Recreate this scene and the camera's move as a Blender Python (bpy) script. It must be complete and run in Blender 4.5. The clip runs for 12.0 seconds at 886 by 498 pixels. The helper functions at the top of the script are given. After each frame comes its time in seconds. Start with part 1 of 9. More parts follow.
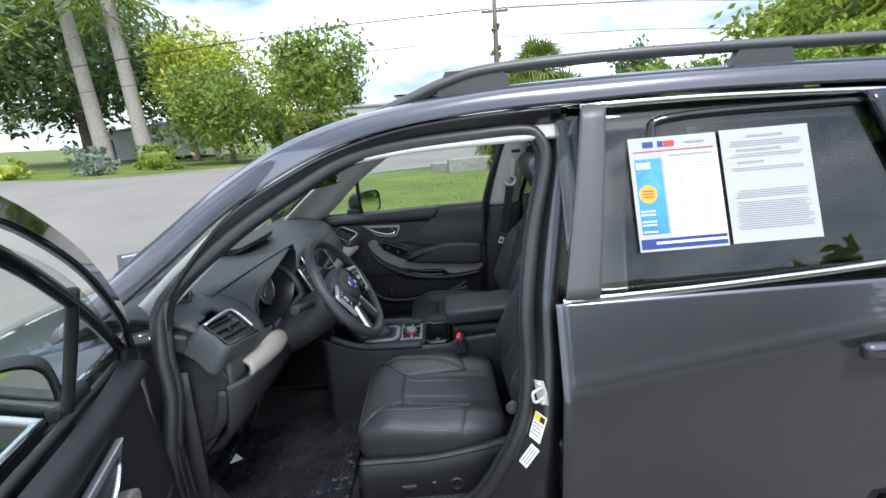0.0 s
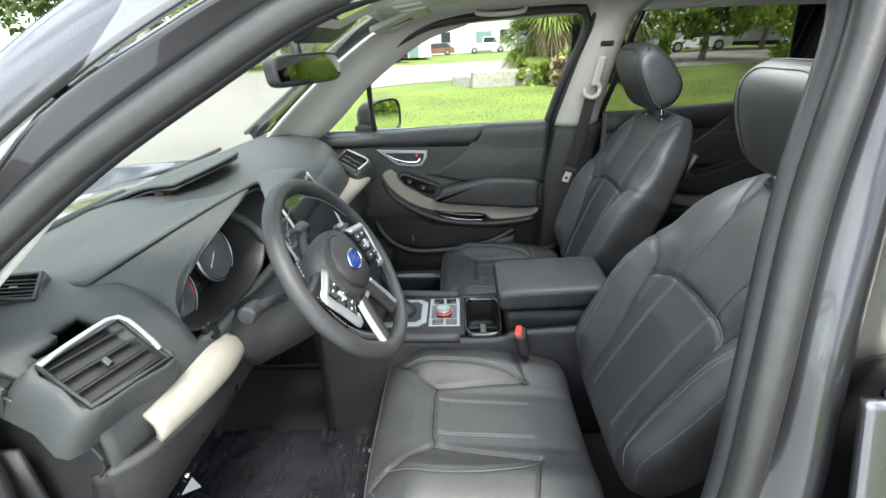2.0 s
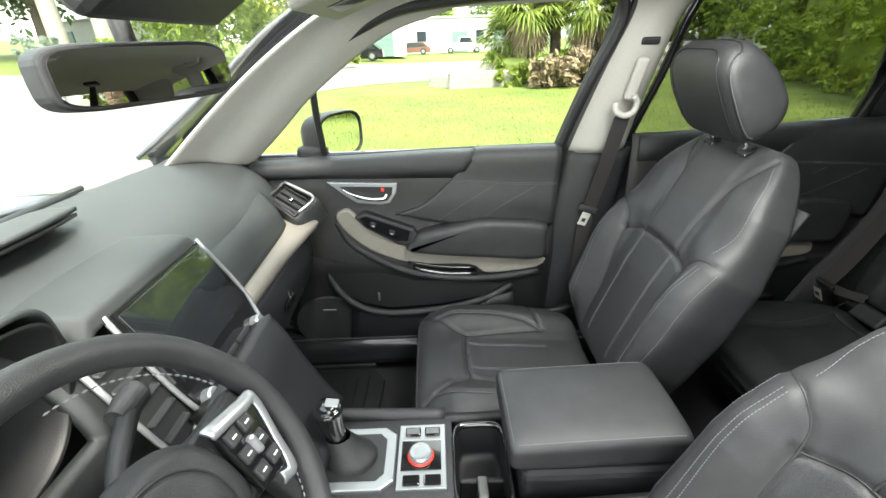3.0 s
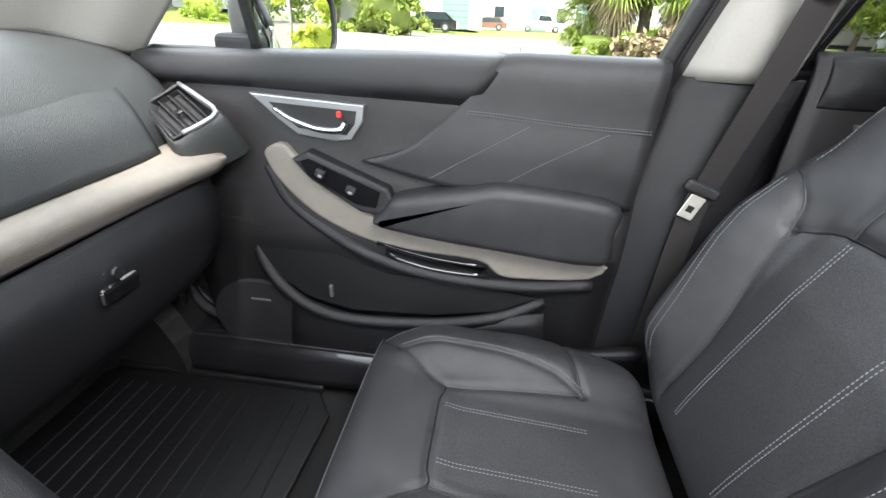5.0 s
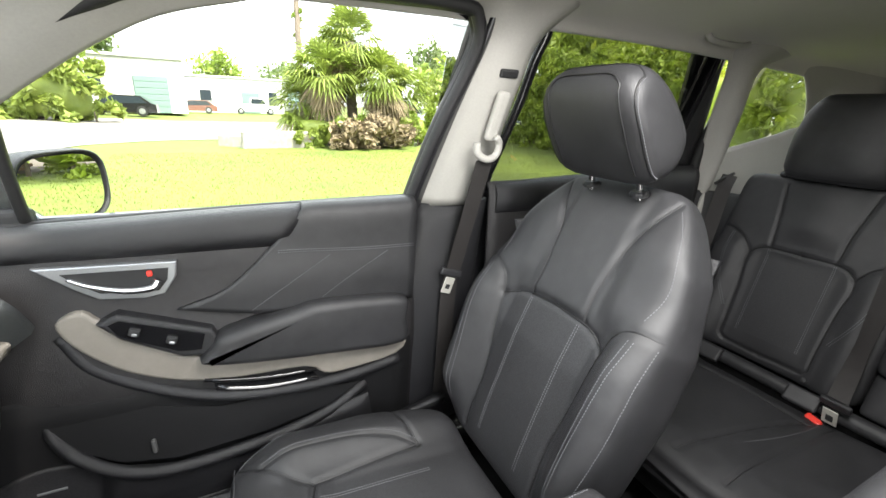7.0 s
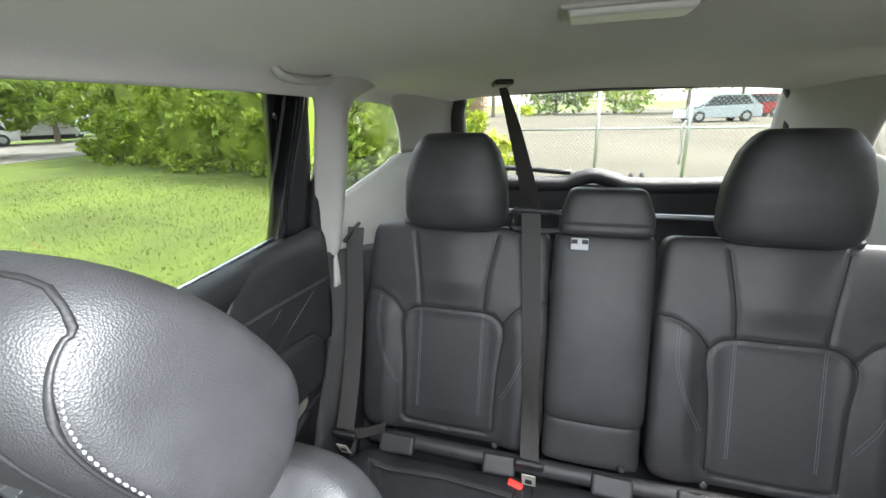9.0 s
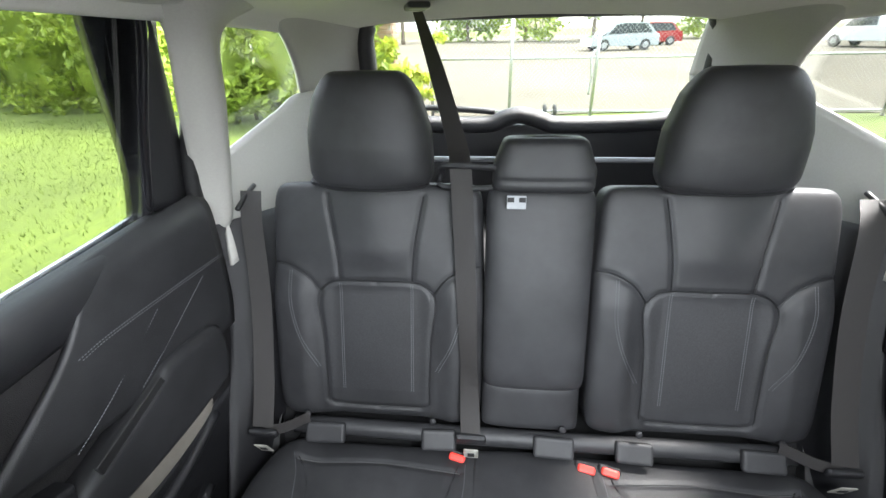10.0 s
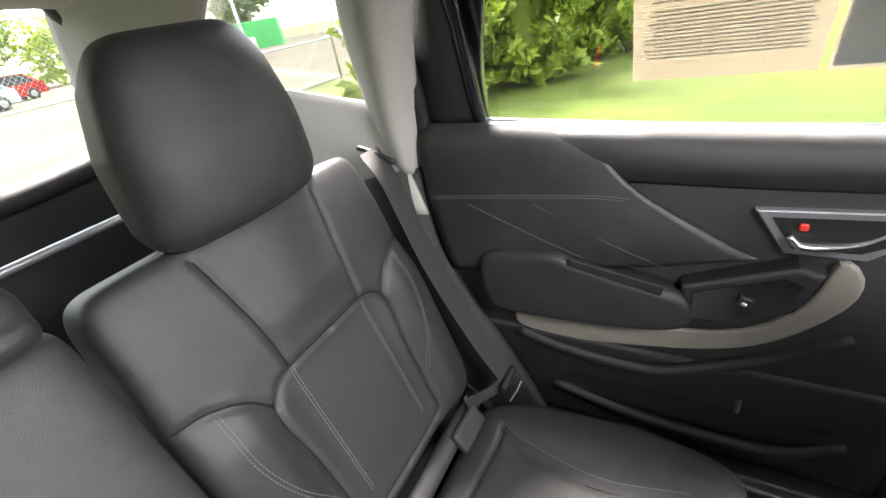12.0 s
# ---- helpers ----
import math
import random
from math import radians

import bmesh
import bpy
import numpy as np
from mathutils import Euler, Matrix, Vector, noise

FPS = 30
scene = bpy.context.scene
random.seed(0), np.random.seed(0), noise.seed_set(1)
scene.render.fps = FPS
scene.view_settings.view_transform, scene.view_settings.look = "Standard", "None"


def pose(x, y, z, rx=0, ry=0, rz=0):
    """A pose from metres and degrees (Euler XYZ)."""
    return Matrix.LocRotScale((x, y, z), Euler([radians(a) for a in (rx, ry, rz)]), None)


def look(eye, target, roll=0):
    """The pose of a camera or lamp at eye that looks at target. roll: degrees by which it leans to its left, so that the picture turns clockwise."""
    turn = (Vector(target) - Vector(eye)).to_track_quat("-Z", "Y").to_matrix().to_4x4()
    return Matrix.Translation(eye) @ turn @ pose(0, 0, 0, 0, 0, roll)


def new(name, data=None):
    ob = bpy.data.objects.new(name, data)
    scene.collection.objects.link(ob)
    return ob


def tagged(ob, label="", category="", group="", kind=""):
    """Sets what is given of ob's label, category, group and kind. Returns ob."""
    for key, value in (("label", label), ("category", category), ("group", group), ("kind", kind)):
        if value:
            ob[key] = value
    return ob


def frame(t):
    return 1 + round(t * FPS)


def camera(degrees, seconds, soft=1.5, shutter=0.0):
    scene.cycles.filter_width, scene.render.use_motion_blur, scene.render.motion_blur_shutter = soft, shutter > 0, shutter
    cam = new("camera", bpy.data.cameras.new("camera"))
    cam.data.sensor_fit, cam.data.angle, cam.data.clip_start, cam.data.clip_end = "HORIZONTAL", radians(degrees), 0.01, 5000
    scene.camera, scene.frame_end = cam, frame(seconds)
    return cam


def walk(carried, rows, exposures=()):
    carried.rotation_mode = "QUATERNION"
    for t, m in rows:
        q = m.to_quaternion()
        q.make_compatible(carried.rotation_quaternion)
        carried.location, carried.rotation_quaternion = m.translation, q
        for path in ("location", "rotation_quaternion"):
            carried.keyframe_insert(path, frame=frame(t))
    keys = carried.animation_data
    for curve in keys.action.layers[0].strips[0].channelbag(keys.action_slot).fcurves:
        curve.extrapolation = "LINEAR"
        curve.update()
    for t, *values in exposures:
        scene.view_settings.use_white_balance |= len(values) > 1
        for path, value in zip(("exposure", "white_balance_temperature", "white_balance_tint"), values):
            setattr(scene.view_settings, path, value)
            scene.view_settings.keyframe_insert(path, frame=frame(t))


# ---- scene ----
cam = camera(91.4, 12.0)
PATH = [
    (0, (0.082, -1.877, 1.605), (0.069, 0.051, 1.074), -4.8),
    (0.5, (0.036, -1.809, 1.563), (-0.072, 0.07, 0.888), -5.6),
    (1, (-0.025, -1.696, 1.508), (-0.178, 0.123, 0.691), -5.2),
    (1.5, (-0.058, -1.477, 1.498), (-0.193, 0.319, 0.63), -3.8),
    (2, (-0.041, -1.182, 1.491), (-0.137, 0.62, 0.628), -3.2),
    (2.5, (-0.046, -0.883, 1.493), (-0.094, 0.92, 0.63), -2.4),
    (3, (-0.055, -0.624, 1.473), (-0.044, 1.178, 0.604), -2.0),
    (3.2, (-0.051, -0.546, 1.455), (-0.012, 1.255, 0.588), -1.8),
    (4.8, (0.072, -0.061, 1.228), (-0.13, 1.744, 0.392), 2.3),
    (5, (0.069, -0.078, 1.212), (-0.143, 1.672, 0.266), 2.2),
    (5.5, (0.09, -0.103, 1.19), (-0.068, 1.6, 0.152), 3.3),
    (6, (0.036, -0.11, 1.254), (0.123, 1.656, 0.318), 2.8),
    (6.5, (-0.024, -0.177, 1.327), (0.411, 1.608, 0.536), 2.4),
    (7, (-0.074, -0.247, 1.374), (0.781, 1.453, 0.757), 2.0),
    (7.5, (0.004, -0.181, 1.448), (1.295, 1.263, 0.95), -0.1),
    (7.7, (0.071, -0.157, 1.476), (1.485, 1.174, 0.996), -1.4),
    (9.3, (0.484, 0.101, 1.543), (2.301, 0.52, 0.82), -1.6),
    (9.5, (0.514, 0.092, 1.569), (2.316, 0.433, 0.773), -1.7),
    (10, (0.593, 0.125, 1.524), (2.365, 0.318, 0.617), -1.3),
    (10.5, (0.681, 0.148, 1.428), (2.411, 0.05, 0.43), -3.5),
    (11, (0.805, 0.153, 1.42), (2.408, -0.371, 0.345), -9.1),
    (11.5, (0.88, 0.081, 1.436), (2.25, -0.97, 0.428), -10.7),
    (12, (0.968, -0.016, 1.427), (1.915, -1.47, 0.432), -10.8),
]
walk(cam, [(t, look(eye, target, roll)) for t, eye, target, roll in PATH],
     [(0, 0.3, 5850, 10), (0.5, 0.4, 5900, 10), (1.0, 1.05, 6000, 9), (1.5, 1.35, 6100, 8), (2.0, 1.55, 6500, 6), (2.5, 1.8, 6800, 6), (3.2, 2.1, 6900, 5), (4.8, 2.2, 6700, 13), (5.0, 2.3, 6600, 13), (5.5, 3.45, 6500, 11),
      (6.0, 3.05, 6600, 11), (6.5, 2.7, 6800, 12), (7.0, 2.2, 6900, 12), (7.7, 2.15, 7200, 9), (9.3, 3.3, 6300, 10), (10.5, 3.5, 6300, 11), (11.0, 3.6, 6500, 13), (12, 3.65, 6800, 15)])
# ---------------------------------------------------------------- world, sun
SUN_EL, SUN_ROT = 58.0, 150.0
world = bpy.data.worlds.new("sky")
scene.world = world
world.use_nodes = True
wn, wl = world.node_tree.nodes, world.node_tree.links
wn.clear()
sky = wn.new("ShaderNodeTexSky")
sky.sky_type, sky.sun_disc = "NISHITA", False
sky.sun_elevation, sky.sun_rotation = radians(SUN_EL), radians(SUN_ROT)
sky.air_density, sky.dust_density = 1.2, 2.0
coord = wn.new("ShaderNodeTexCoord")
stretch = wn.new("ShaderNodeMapping")
stretch.inputs["Scale"].default_value = (1.0, 1.0, 2.6)
cloud = wn.new("ShaderNodeTexNoise")
cloud.inputs["Scale"].default_value, cloud.inputs["Detail"].default_value, cloud.inputs["Roughness"].default_value = 2.3, 9, 0.56
ramp = wn.new("ShaderNodeValToRGB")
ramp.color_ramp.elements[0].position, ramp.color_ramp.elements[1].position = 0.40, 0.56
shade = wn.new("ShaderNodeTexNoise")
shade.inputs["Scale"].default_value, shade.inputs["Detail"].default_value = 3.1, 6
tone = wn.new("ShaderNodeValToRGB")
tone.color_ramp.elements[0].position, tone.color_ramp.elements[1].position = 0.35, 0.62
tone.color_ramp.elements[0].color, tone.color_ramp.elements[1].color = (7.0, 7.6, 8.5, 1), (13.2, 13.4, 13.7, 1)
mix = wn.new("ShaderNodeMixRGB")
back = wn.new("ShaderNodeBackground")
back.inputs["Strength"].default_value = 0.15
wout = wn.new("ShaderNodeOutputWorld")
wl.new(coord.outputs["Generated"], stretch.inputs["Vector"])
wl.new(stretch.outputs["Vector"], cloud.inputs["Vector"])
wl.new(stretch.outputs["Vector"], shade.inputs["Vector"])
wl.new(cloud.outputs["Fac"], ramp.inputs["Fac"])
wl.new(shade.outputs["Fac"], tone.inputs["Fac"])
wl.new(ramp.outputs["Color"], mix.inputs["Fac"])
wl.new(sky.outputs["Color"], mix.inputs["Color1"])
wl.new(tone.outputs["Color"], mix.inputs["Color2"])
wl.new(mix.outputs["Color"], back.inputs["Color"])
wl.new(back.outputs["Background"], wout.inputs["Surface"])

sun = new("sun", bpy.data.lights.new("sun", "SUN"))
sun.data.energy, sun.data.angle, sun.data.color = 3.4, radians(14), (1.0, 0.96, 0.9)
_d = Vector((math.sin(radians(SUN_ROT)) * math.cos(radians(SUN_EL)), math.cos(radians(SUN_ROT)) * math.cos(radians(SUN_EL)), math.sin(radians(SUN_EL))))
sun.matrix_world = look(_d * 50, (0, 0, 0))

# sky light entering by the open door
door_sky = new("door_sky", bpy.data.lights.new("door_sky", "AREA"))
door_sky.data.shape, door_sky.data.size, door_sky.data.size_y, door_sky.data.energy, door_sky.data.color = "RECTANGLE", 1.0, 1.0, 3.6, (0.93, 0.97, 1.0)
door_sky.matrix_world = look((-0.2, -0.90, 1.12), (0.0, 0.6, 0.55))

# sky light entering by the glass roof panel
roof_sky = new("roof_sky", bpy.data.lights.new("roof_sky", "AREA"))
roof_sky.data.shape, roof_sky.data.size, roof_sky.data.size_y, roof_sky.data.energy, roof_sky.data.color = "RECTANGLE", 0.36, 0.42, 6.0, (0.95, 0.98, 1.0)
roof_sky.matrix_world = look((0.32, -0.09, 1.672), (0.45, 0.02, 0.6))


# ---------------------------------------------------------------- materials
def material(name, color, rough=0.5, metal=0.0, second=None, scale=40.0, mixing=0.5, bump=0.0, bump_scale=400.0,
             coat=0.0, large=0.0, large_scale=3.0, spec=0.5, island=0.0, pattern="noise", stretch=(1, 1, 1), sheen=0.0):
    """Principled surface with grain, broad variation and fine relief."""
    m = bpy.data.materials.new(name)
    m.use_nodes = True
    n, l = m.node_tree.nodes, m.node_tree.links
    b = n["Principled BSDF"]
    b.inputs["Roughness"].default_value, b.inputs["Metallic"].default_value = rough, metal
    b.inputs["Specular IOR Level"].default_value = spec
    b.inputs["Coat Weight"].default_value, b.inputs["Coat Roughness"].default_value = coat, 0.03
    b.inputs["Sheen Weight"].default_value = sheen
    co = n.new("ShaderNodeTexCoord")
    mp = n.new("ShaderNodeMapping")
    mp.inputs["Scale"].default_value = stretch
    l.new(co.outputs["Object"], mp.inputs["Vector"])
    vec = mp.outputs["Vector"]
    second = second or tuple(c * 0.8 for c in color)
    no = n.new("ShaderNodeTexNoise")
    no.inputs["Scale"].default_value, no.inputs["Detail"].default_value, no.inputs["Roughness"].default_value = scale, 5, 0.6
    l.new(vec, no.inputs["Vector"])
    mr = n.new("ShaderNodeMapRange")
    mr.inputs["From Min"].default_value, mr.inputs["From Max"].default_value = 0.5 - 0.25 / max(mixing, 0.01) * 0.5, 0.5 + 0.25 / max(mixing, 0.01) * 0.5
    l.new(no.outputs["Fac"], mr.inputs["Value"])
    mx = n.new("ShaderNodeMixRGB")
    mx.inputs["Color1"].default_value, mx.inputs["Color2"].default_value = (*color, 1), (*second, 1)
    l.new(mr.outputs["Result"], mx.inputs["Fac"])
    out = mx.outputs["Color"]
    if large:
        lo = n.new("ShaderNodeTexNoise")
        lo.inputs["Scale"].default_value, lo.inputs["Detail"].default_value = large_scale, 3
        l.new(vec, lo.inputs["Vector"])
        hs = n.new("ShaderNodeHueSaturation")
        ma = n.new("ShaderNodeMapRange")
        ma.inputs["From Min"].default_value, ma.inputs["From Max"].default_value = 0.3, 0.7
        ma.inputs["To Min"].default_value, ma.inputs["To Max"].default_value = 1 - large, 1 + large
        l.new(lo.outputs["Fac"], ma.inputs["Value"])
        l.new(ma.outputs["Result"], hs.inputs["Value"])
        l.new(out, hs.inputs["Color"])
        out = hs.outputs["Color"]
        rr = n.new("ShaderNodeMapRange")
        rr.inputs["To Min"].default_value, rr.inputs["To Max"].default_value = max(rough - large * 0.25, 0.02), min(rough + large * 0.25, 1)
        l.new(lo.outputs["Fac"], rr.inputs["Value"])
        l.new(rr.outputs["Result"], b.inputs["Roughness"])
    if island:
        ge = n.new("ShaderNodeNewGeometry")
        h2 = n.new("ShaderNodeHueSaturation")
        m2 = n.new("ShaderNodeMapRange")
        m2.inputs["To Min"].default_value, m2.inputs["To Max"].default_value = 1 - island, 1 + island
        l.new(ge.outputs["Random Per Island"], m2.inputs["Value"])
        l.new(m2.outputs["Result"], h2.inputs["Value"])
        l.new(out, h2.inputs["Color"])
        out = h2.outputs["Color"]
    l.new(out, b.inputs["Base Color"])
    if bump:
        if pattern == "cells":
            bt = n.new("ShaderNodeTexVoronoi")
            bt.inputs["Scale"].default_value = bump_scale
            src = bt.outputs["Distance"]
        else:
            bt = n.new("ShaderNodeTexNoise")
            bt.inputs["Scale"].default_value, bt.inputs["Detail"].default_value = bump_scale, 3
            src = bt.outputs["Fac"]
        l.new(vec, bt.inputs["Vector"])
        bp = n.new("ShaderNodeBump")
        bp.inputs["Strength"].default_value, bp.inputs["Distance"].default_value = bump, 0.002
        l.new(src, bp.inputs["Height"])
        l.new(bp.outputs["Normal"], b.inputs["Normal"])
    return m


def glass(name, tint=(1, 1, 1), rough=0.0, gloss=0.9, base=0.035):
    """Thin window pane: clear or tinted, with true reflection."""
    m = bpy.data.materials.new(name)
    m.use_nodes = True
    n, l = m.node_tree.nodes, m.node_tree.links
    n.clear()
    o, tr, gl, mx, fr = (n.new("ShaderNode" + k) for k in ("OutputMaterial", "BsdfTransparent", "BsdfGlossy", "MixShader", "LayerWeight"))
    pw, sc = n.new("ShaderNodeMath"), n.new("ShaderNodeMath")
    pw.operation, sc.operation = "POWER", "MULTIPLY_ADD"
    pw.inputs[1].default_value, sc.inputs[1].default_value, sc.inputs[2].default_value = 5.0, gloss, base
    tr.inputs["Color"].default_value = (*tint, 1)
    gl.inputs["Roughness"].default_value = rough
    l.new(fr.outputs["Facing"], pw.inputs[0])
    l.new(pw.outputs[0], sc.inputs[0])
    l.new(sc.outputs[0], mx.inputs["Fac"])
    l.new(tr.outputs["BSDF"], mx.inputs[1])
    l.new(gl.outputs["BSDF"], mx.inputs[2])
    l.new(mx.outputs["Shader"], o.inputs["Surface"])
    return m


PAINT = material("grey_metallic_paint", (0.12, 0.12, 0.138), 0.30, 0.75, (0.088, 0.088, 0.10), 900, 0.6, coat=1.0, large=0.05)
# darker copy of the body paint, shade and dark reflection put into the colour
JAMB = material("jamb_paint_shaded", (0.034, 0.034, 0.039), 0.30, 0.55, (0.022, 0.022, 0.025), 500, coat=0.7, large=0.1, large_scale=6)
RUBBER = material("black_rubber", (0.012, 0.012, 0.013), 0.45, 0, (0.02, 0.02, 0.02), 60, bump=0.15, bump_scale=200, large=0.15, large_scale=9)
GLOSS = material("gloss_black", (0.008, 0.008, 0.009), 0.08, 0, coat=0.6)
SATIN = material("satin_pillar_film", (0.10, 0.10, 0.10), 0.45, 0.2, (0.08, 0.08, 0.08), 300, large=0.1)
LEATHER = material("black_leather", (0.028, 0.028, 0.030), 0.47, 0, (0.019, 0.019, 0.0205), 30, 0.5, spec=0.40, bump=0.22, bump_scale=900, pattern="cells", large=0.18, large_scale=7)
PERFO = material("perforated_leather", (0.027, 0.027, 0.0295), 0.52, 0, (0.011, 0.011, 0.012), 420, 0.8, bump=0.22, bump_scale=650, pattern="cells", large=0.15, large_scale=8)
STITCH = material("grey_thread", (0.13, 0.135, 0.145), 0.7, 0, (0.13, 0.13, 0.14), 600)
DASH = material("soft_dash_plastic", (0.034, 0.038, 0.039), 0.46, 0, (0.027, 0.030, 0.031), 90, bump=0.5, bump_scale=900, pattern="cells", large=0.12, large_scale=5)
BLACK = material("black_plastic", (0.012, 0.012, 0.0135), 0.42, 0, (0.015, 0.015, 0.017), 120, bump=0.4, bump_scale=1100, pattern="cells", large=0.12, large_scale=6)
PANEL = material("door_soft_trim", (0.023, 0.022, 0.023), 0.44, 0, (0.015, 0.014, 0.015), 60, bump=0.4, bump_scale=800, pattern="cells", large=0.15, large_scale=5)
BEIGE = material("light_grey_leather", (0.215, 0.197, 0.172), 0.5, 0, (0.185, 0.168, 0.145), 60, bump=0.3, bump_scale=800, pattern="cells", large=0.06)
TRIM = material("light_grey_pillar_trim", (0.38, 0.37, 0.345), 0.6, 0, (0.345, 0.335, 0.31), 200, bump=0.3, bump_scale=1200, large=0.05)
HEADL = material("headliner_cloth", (0.52, 0.505, 0.47), 0.95, 0, (0.46, 0.445, 0.41), 500, 0.8, bump=0.6, bump_scale=900, large=0.05, sheen=0.2)
CHROME = material("satin_chrome", (0.75, 0.76, 0.78), 0.16, 1.0, (0.68, 0.69, 0.7), 80)
SILVER = material("silver_paint", (0.36, 0.37, 0.385), 0.36, 0.7, (0.32, 0.33, 0.345), 300)
STEEL = material("zinc_steel", (0.66, 0.65, 0.60), 0.32, 0.45, (0.5, 0.48, 0.42), 90)
CARPET = material("black_carpet", (0.012, 0.012, 0.013), 0.95, 0, (0.02, 0.02, 0.021), 700, 0.9, bump=0.8, bump_scale=900)
MATR = material("black_mat", (0.0040, 0.0042, 0.005), 0.55, 0, (0.006, 0.006, 0.007), 90, bump=0.4, bump_scale=500, large=0.2)
BELT = material("dark_belt_webbing", (0.021, 0.018, 0.0175), 0.58, 0, (0.015, 0.0135, 0.013), 300, 0.8, bump=0.5, bump_scale=700, stretch=(1, 1, 4))
# near-black plastic; on pockets and handle recesses it paints in their shade
VOID = material("black_plastic_and_shade", (0.006, 0.006, 0.0065), 0.55, 0, (0.008, 0.008, 0.009), 90, bump=0.2, bump_scale=700)
RED = material("red_button", (0.75, 0.045, 0.03), 0.4, 0, (0.65, 0.04, 0.03), 90)
PAPER = material("white_paper", (0.82, 0.82, 0.82), 0.7, 0, (0.78, 0.78, 0.78), 30)
INK = material("grey_ink", (0.35, 0.36, 0.38), 0.7)
BLUE = material("blue_print", (0.03, 0.16, 0.42), 0.6, 0, (0.10, 0.38, 0.65), 6, 0.6)
NAVY = material("navy_print", (0.02, 0.05, 0.25), 0.6)
REDP = material("red_print", (0.6, 0.05, 0.05), 0.6)
GOLD = material("orange_seal_print", (0.85, 0.45, 0.04), 0.6)
YELL = material("yellow_print", (0.75, 0.6, 0.05), 0.6)
CLEAR = glass("clear_glass", (0.95, 0.98, 0.96), 0.0, 0.45, 0.015)
DARKG = glass("dark_tinted_glass", (0.52, 0.535, 0.515), 0.0, 0.9, 0.065)
ROOFGL = glass("sunroof_tint", (0.16, 0.165, 0.16))
LIGHTG = glass("light_tinted_glass", (0.62, 0.635, 0.61))
MIRROR = material("mirror_glass", (0.9, 0.9, 0.9), 0.01, 1.0, (0.9, 0.9, 0.9))
SCREEN = material("dark_screen_glass", (0.01, 0.012, 0.014), 0.06, 0, coat=1.0)


# ---------------------------------------------------------------- mesh tools
def mesh_part(name, verts, faces, mat, parent=None, label="", smooth=True, mats=None):
    me = bpy.data.meshes.new(name)
    me.from_pydata(np.asarray(verts, float).tolist(), [], faces)
    for m in (mats or [mat]):
        me.materials.append(m)
    if smooth:
        me.polygons.foreach_set("use_smooth", [True] * len(me.polygons))
    me.update()
    ob = new(name, me)
    if parent is not None:
        ob.parent = parent
        ob.matrix_parent_inverse = parent.matrix_world.inverted()
    if label:
        ob["label"] = label
    return ob


def part(name, bm, mat, parent=None, label="", smooth=False):
    bm.normal_update()
    me = bpy.data.meshes.new(name)
    bm.to_mesh(me)
    bm.free()
    me.materials.append(mat)
    if smooth:
        me.polygons.foreach_set("use_smooth", [True] * len(me.polygons))
    ob = new(name, me)
    if parent is not None:
        ob.parent = parent
        ob.matrix_parent_inverse = parent.matrix_world.inverted()
    if label:
        ob["label"] = label
    return ob


def thing(name, at, label, category, group="", kind=""):
    e = new(name)
    e.location = at
    e.empty_display_size = 0.05
    bpy.context.view_layer.update()
    return tagged(e, label, category, group, kind)


def spline(pts, n, closed=False):
    """Catmull-Rom through the points, n samples a span."""
    p = np.array(pts, float)
    k = len(p)
    out = []
    for i in range(k if closed else k - 1):
        if closed:
            a, b, c, d = p[(i - 1) % k], p[i], p[(i + 1) % k], p[(i + 2) % k]
        else:
            b, c = p[i], p[i + 1]
            a = p[i - 1] if i else 2 * b - c
            d = p[i + 2] if i + 2 < k else 2 * c - b
        for j in range(n):
            t = j / n
            out.append(0.5 * (2 * b + (c - a) * t + (2 * a - 5 * b + 4 * c - d) * t * t + (3 * b - a - 3 * c + d) * t ** 3))
    if not closed:
        out.append(p[-1])
    return np.array(out)


def grid_points(ctrl, nu, nv):
    g = np.array(ctrl, float)
    rows = np.array([spline(r, nv) for r in g])
    return np.array([spline(rows[:, j], nu) for j in range(rows.shape[1])]).transpose(1, 0, 2)


def skin(name, ctrl, mat, parent=None, thick=0.01, nu=6, nv=6, label="", hole=None):
    """A smooth sheet through a small grid of points, with thickness. hole(p) says where it is cut open."""
    g = grid_points(ctrl, nu, nv)
    a, b, _ = g.shape
    du, dv = np.gradient(g, axis=0), np.gradient(g, axis=1)
    nr = np.cross(du, dv)
    nr /= np.linalg.norm(nr, axis=2)[..., None] + 1e-12
    verts = np.concatenate([g.reshape(-1, 3), (g - nr * thick).reshape(-1, 3)])
    o = a * b
    keep = np.ones((a - 1, b - 1), bool)
    if hole:
        for i in range(a - 1):
            for j in range(b - 1):
                keep[i, j] = not hole((g[i, j] + g[i + 1, j + 1]) / 2)
    faces = []
    for i in range(a - 1):
        for j in range(b - 1):
            if not keep[i, j]:
                continue
            p, q, r, s = i * b + j, (i + 1) * b + j, (i + 1) * b + j + 1, i * b + j + 1
            faces.append((p, q, r, s))
            faces.append((o + s, o + r, o + q, o + p))
            for (di, dj, e, f) in ((0, -1, p, q), (1, 0, q, r), (0, 1, r, s), (-1, 0, s, p)):
                ii, jj = i + di, j + dj
                if not (0 <= ii < a - 1 and 0 <= jj < b - 1 and keep[ii, jj]):
                    faces.append((f, e, o + e, o + f))
    return mesh_part(name, verts, faces, mat, parent, label)


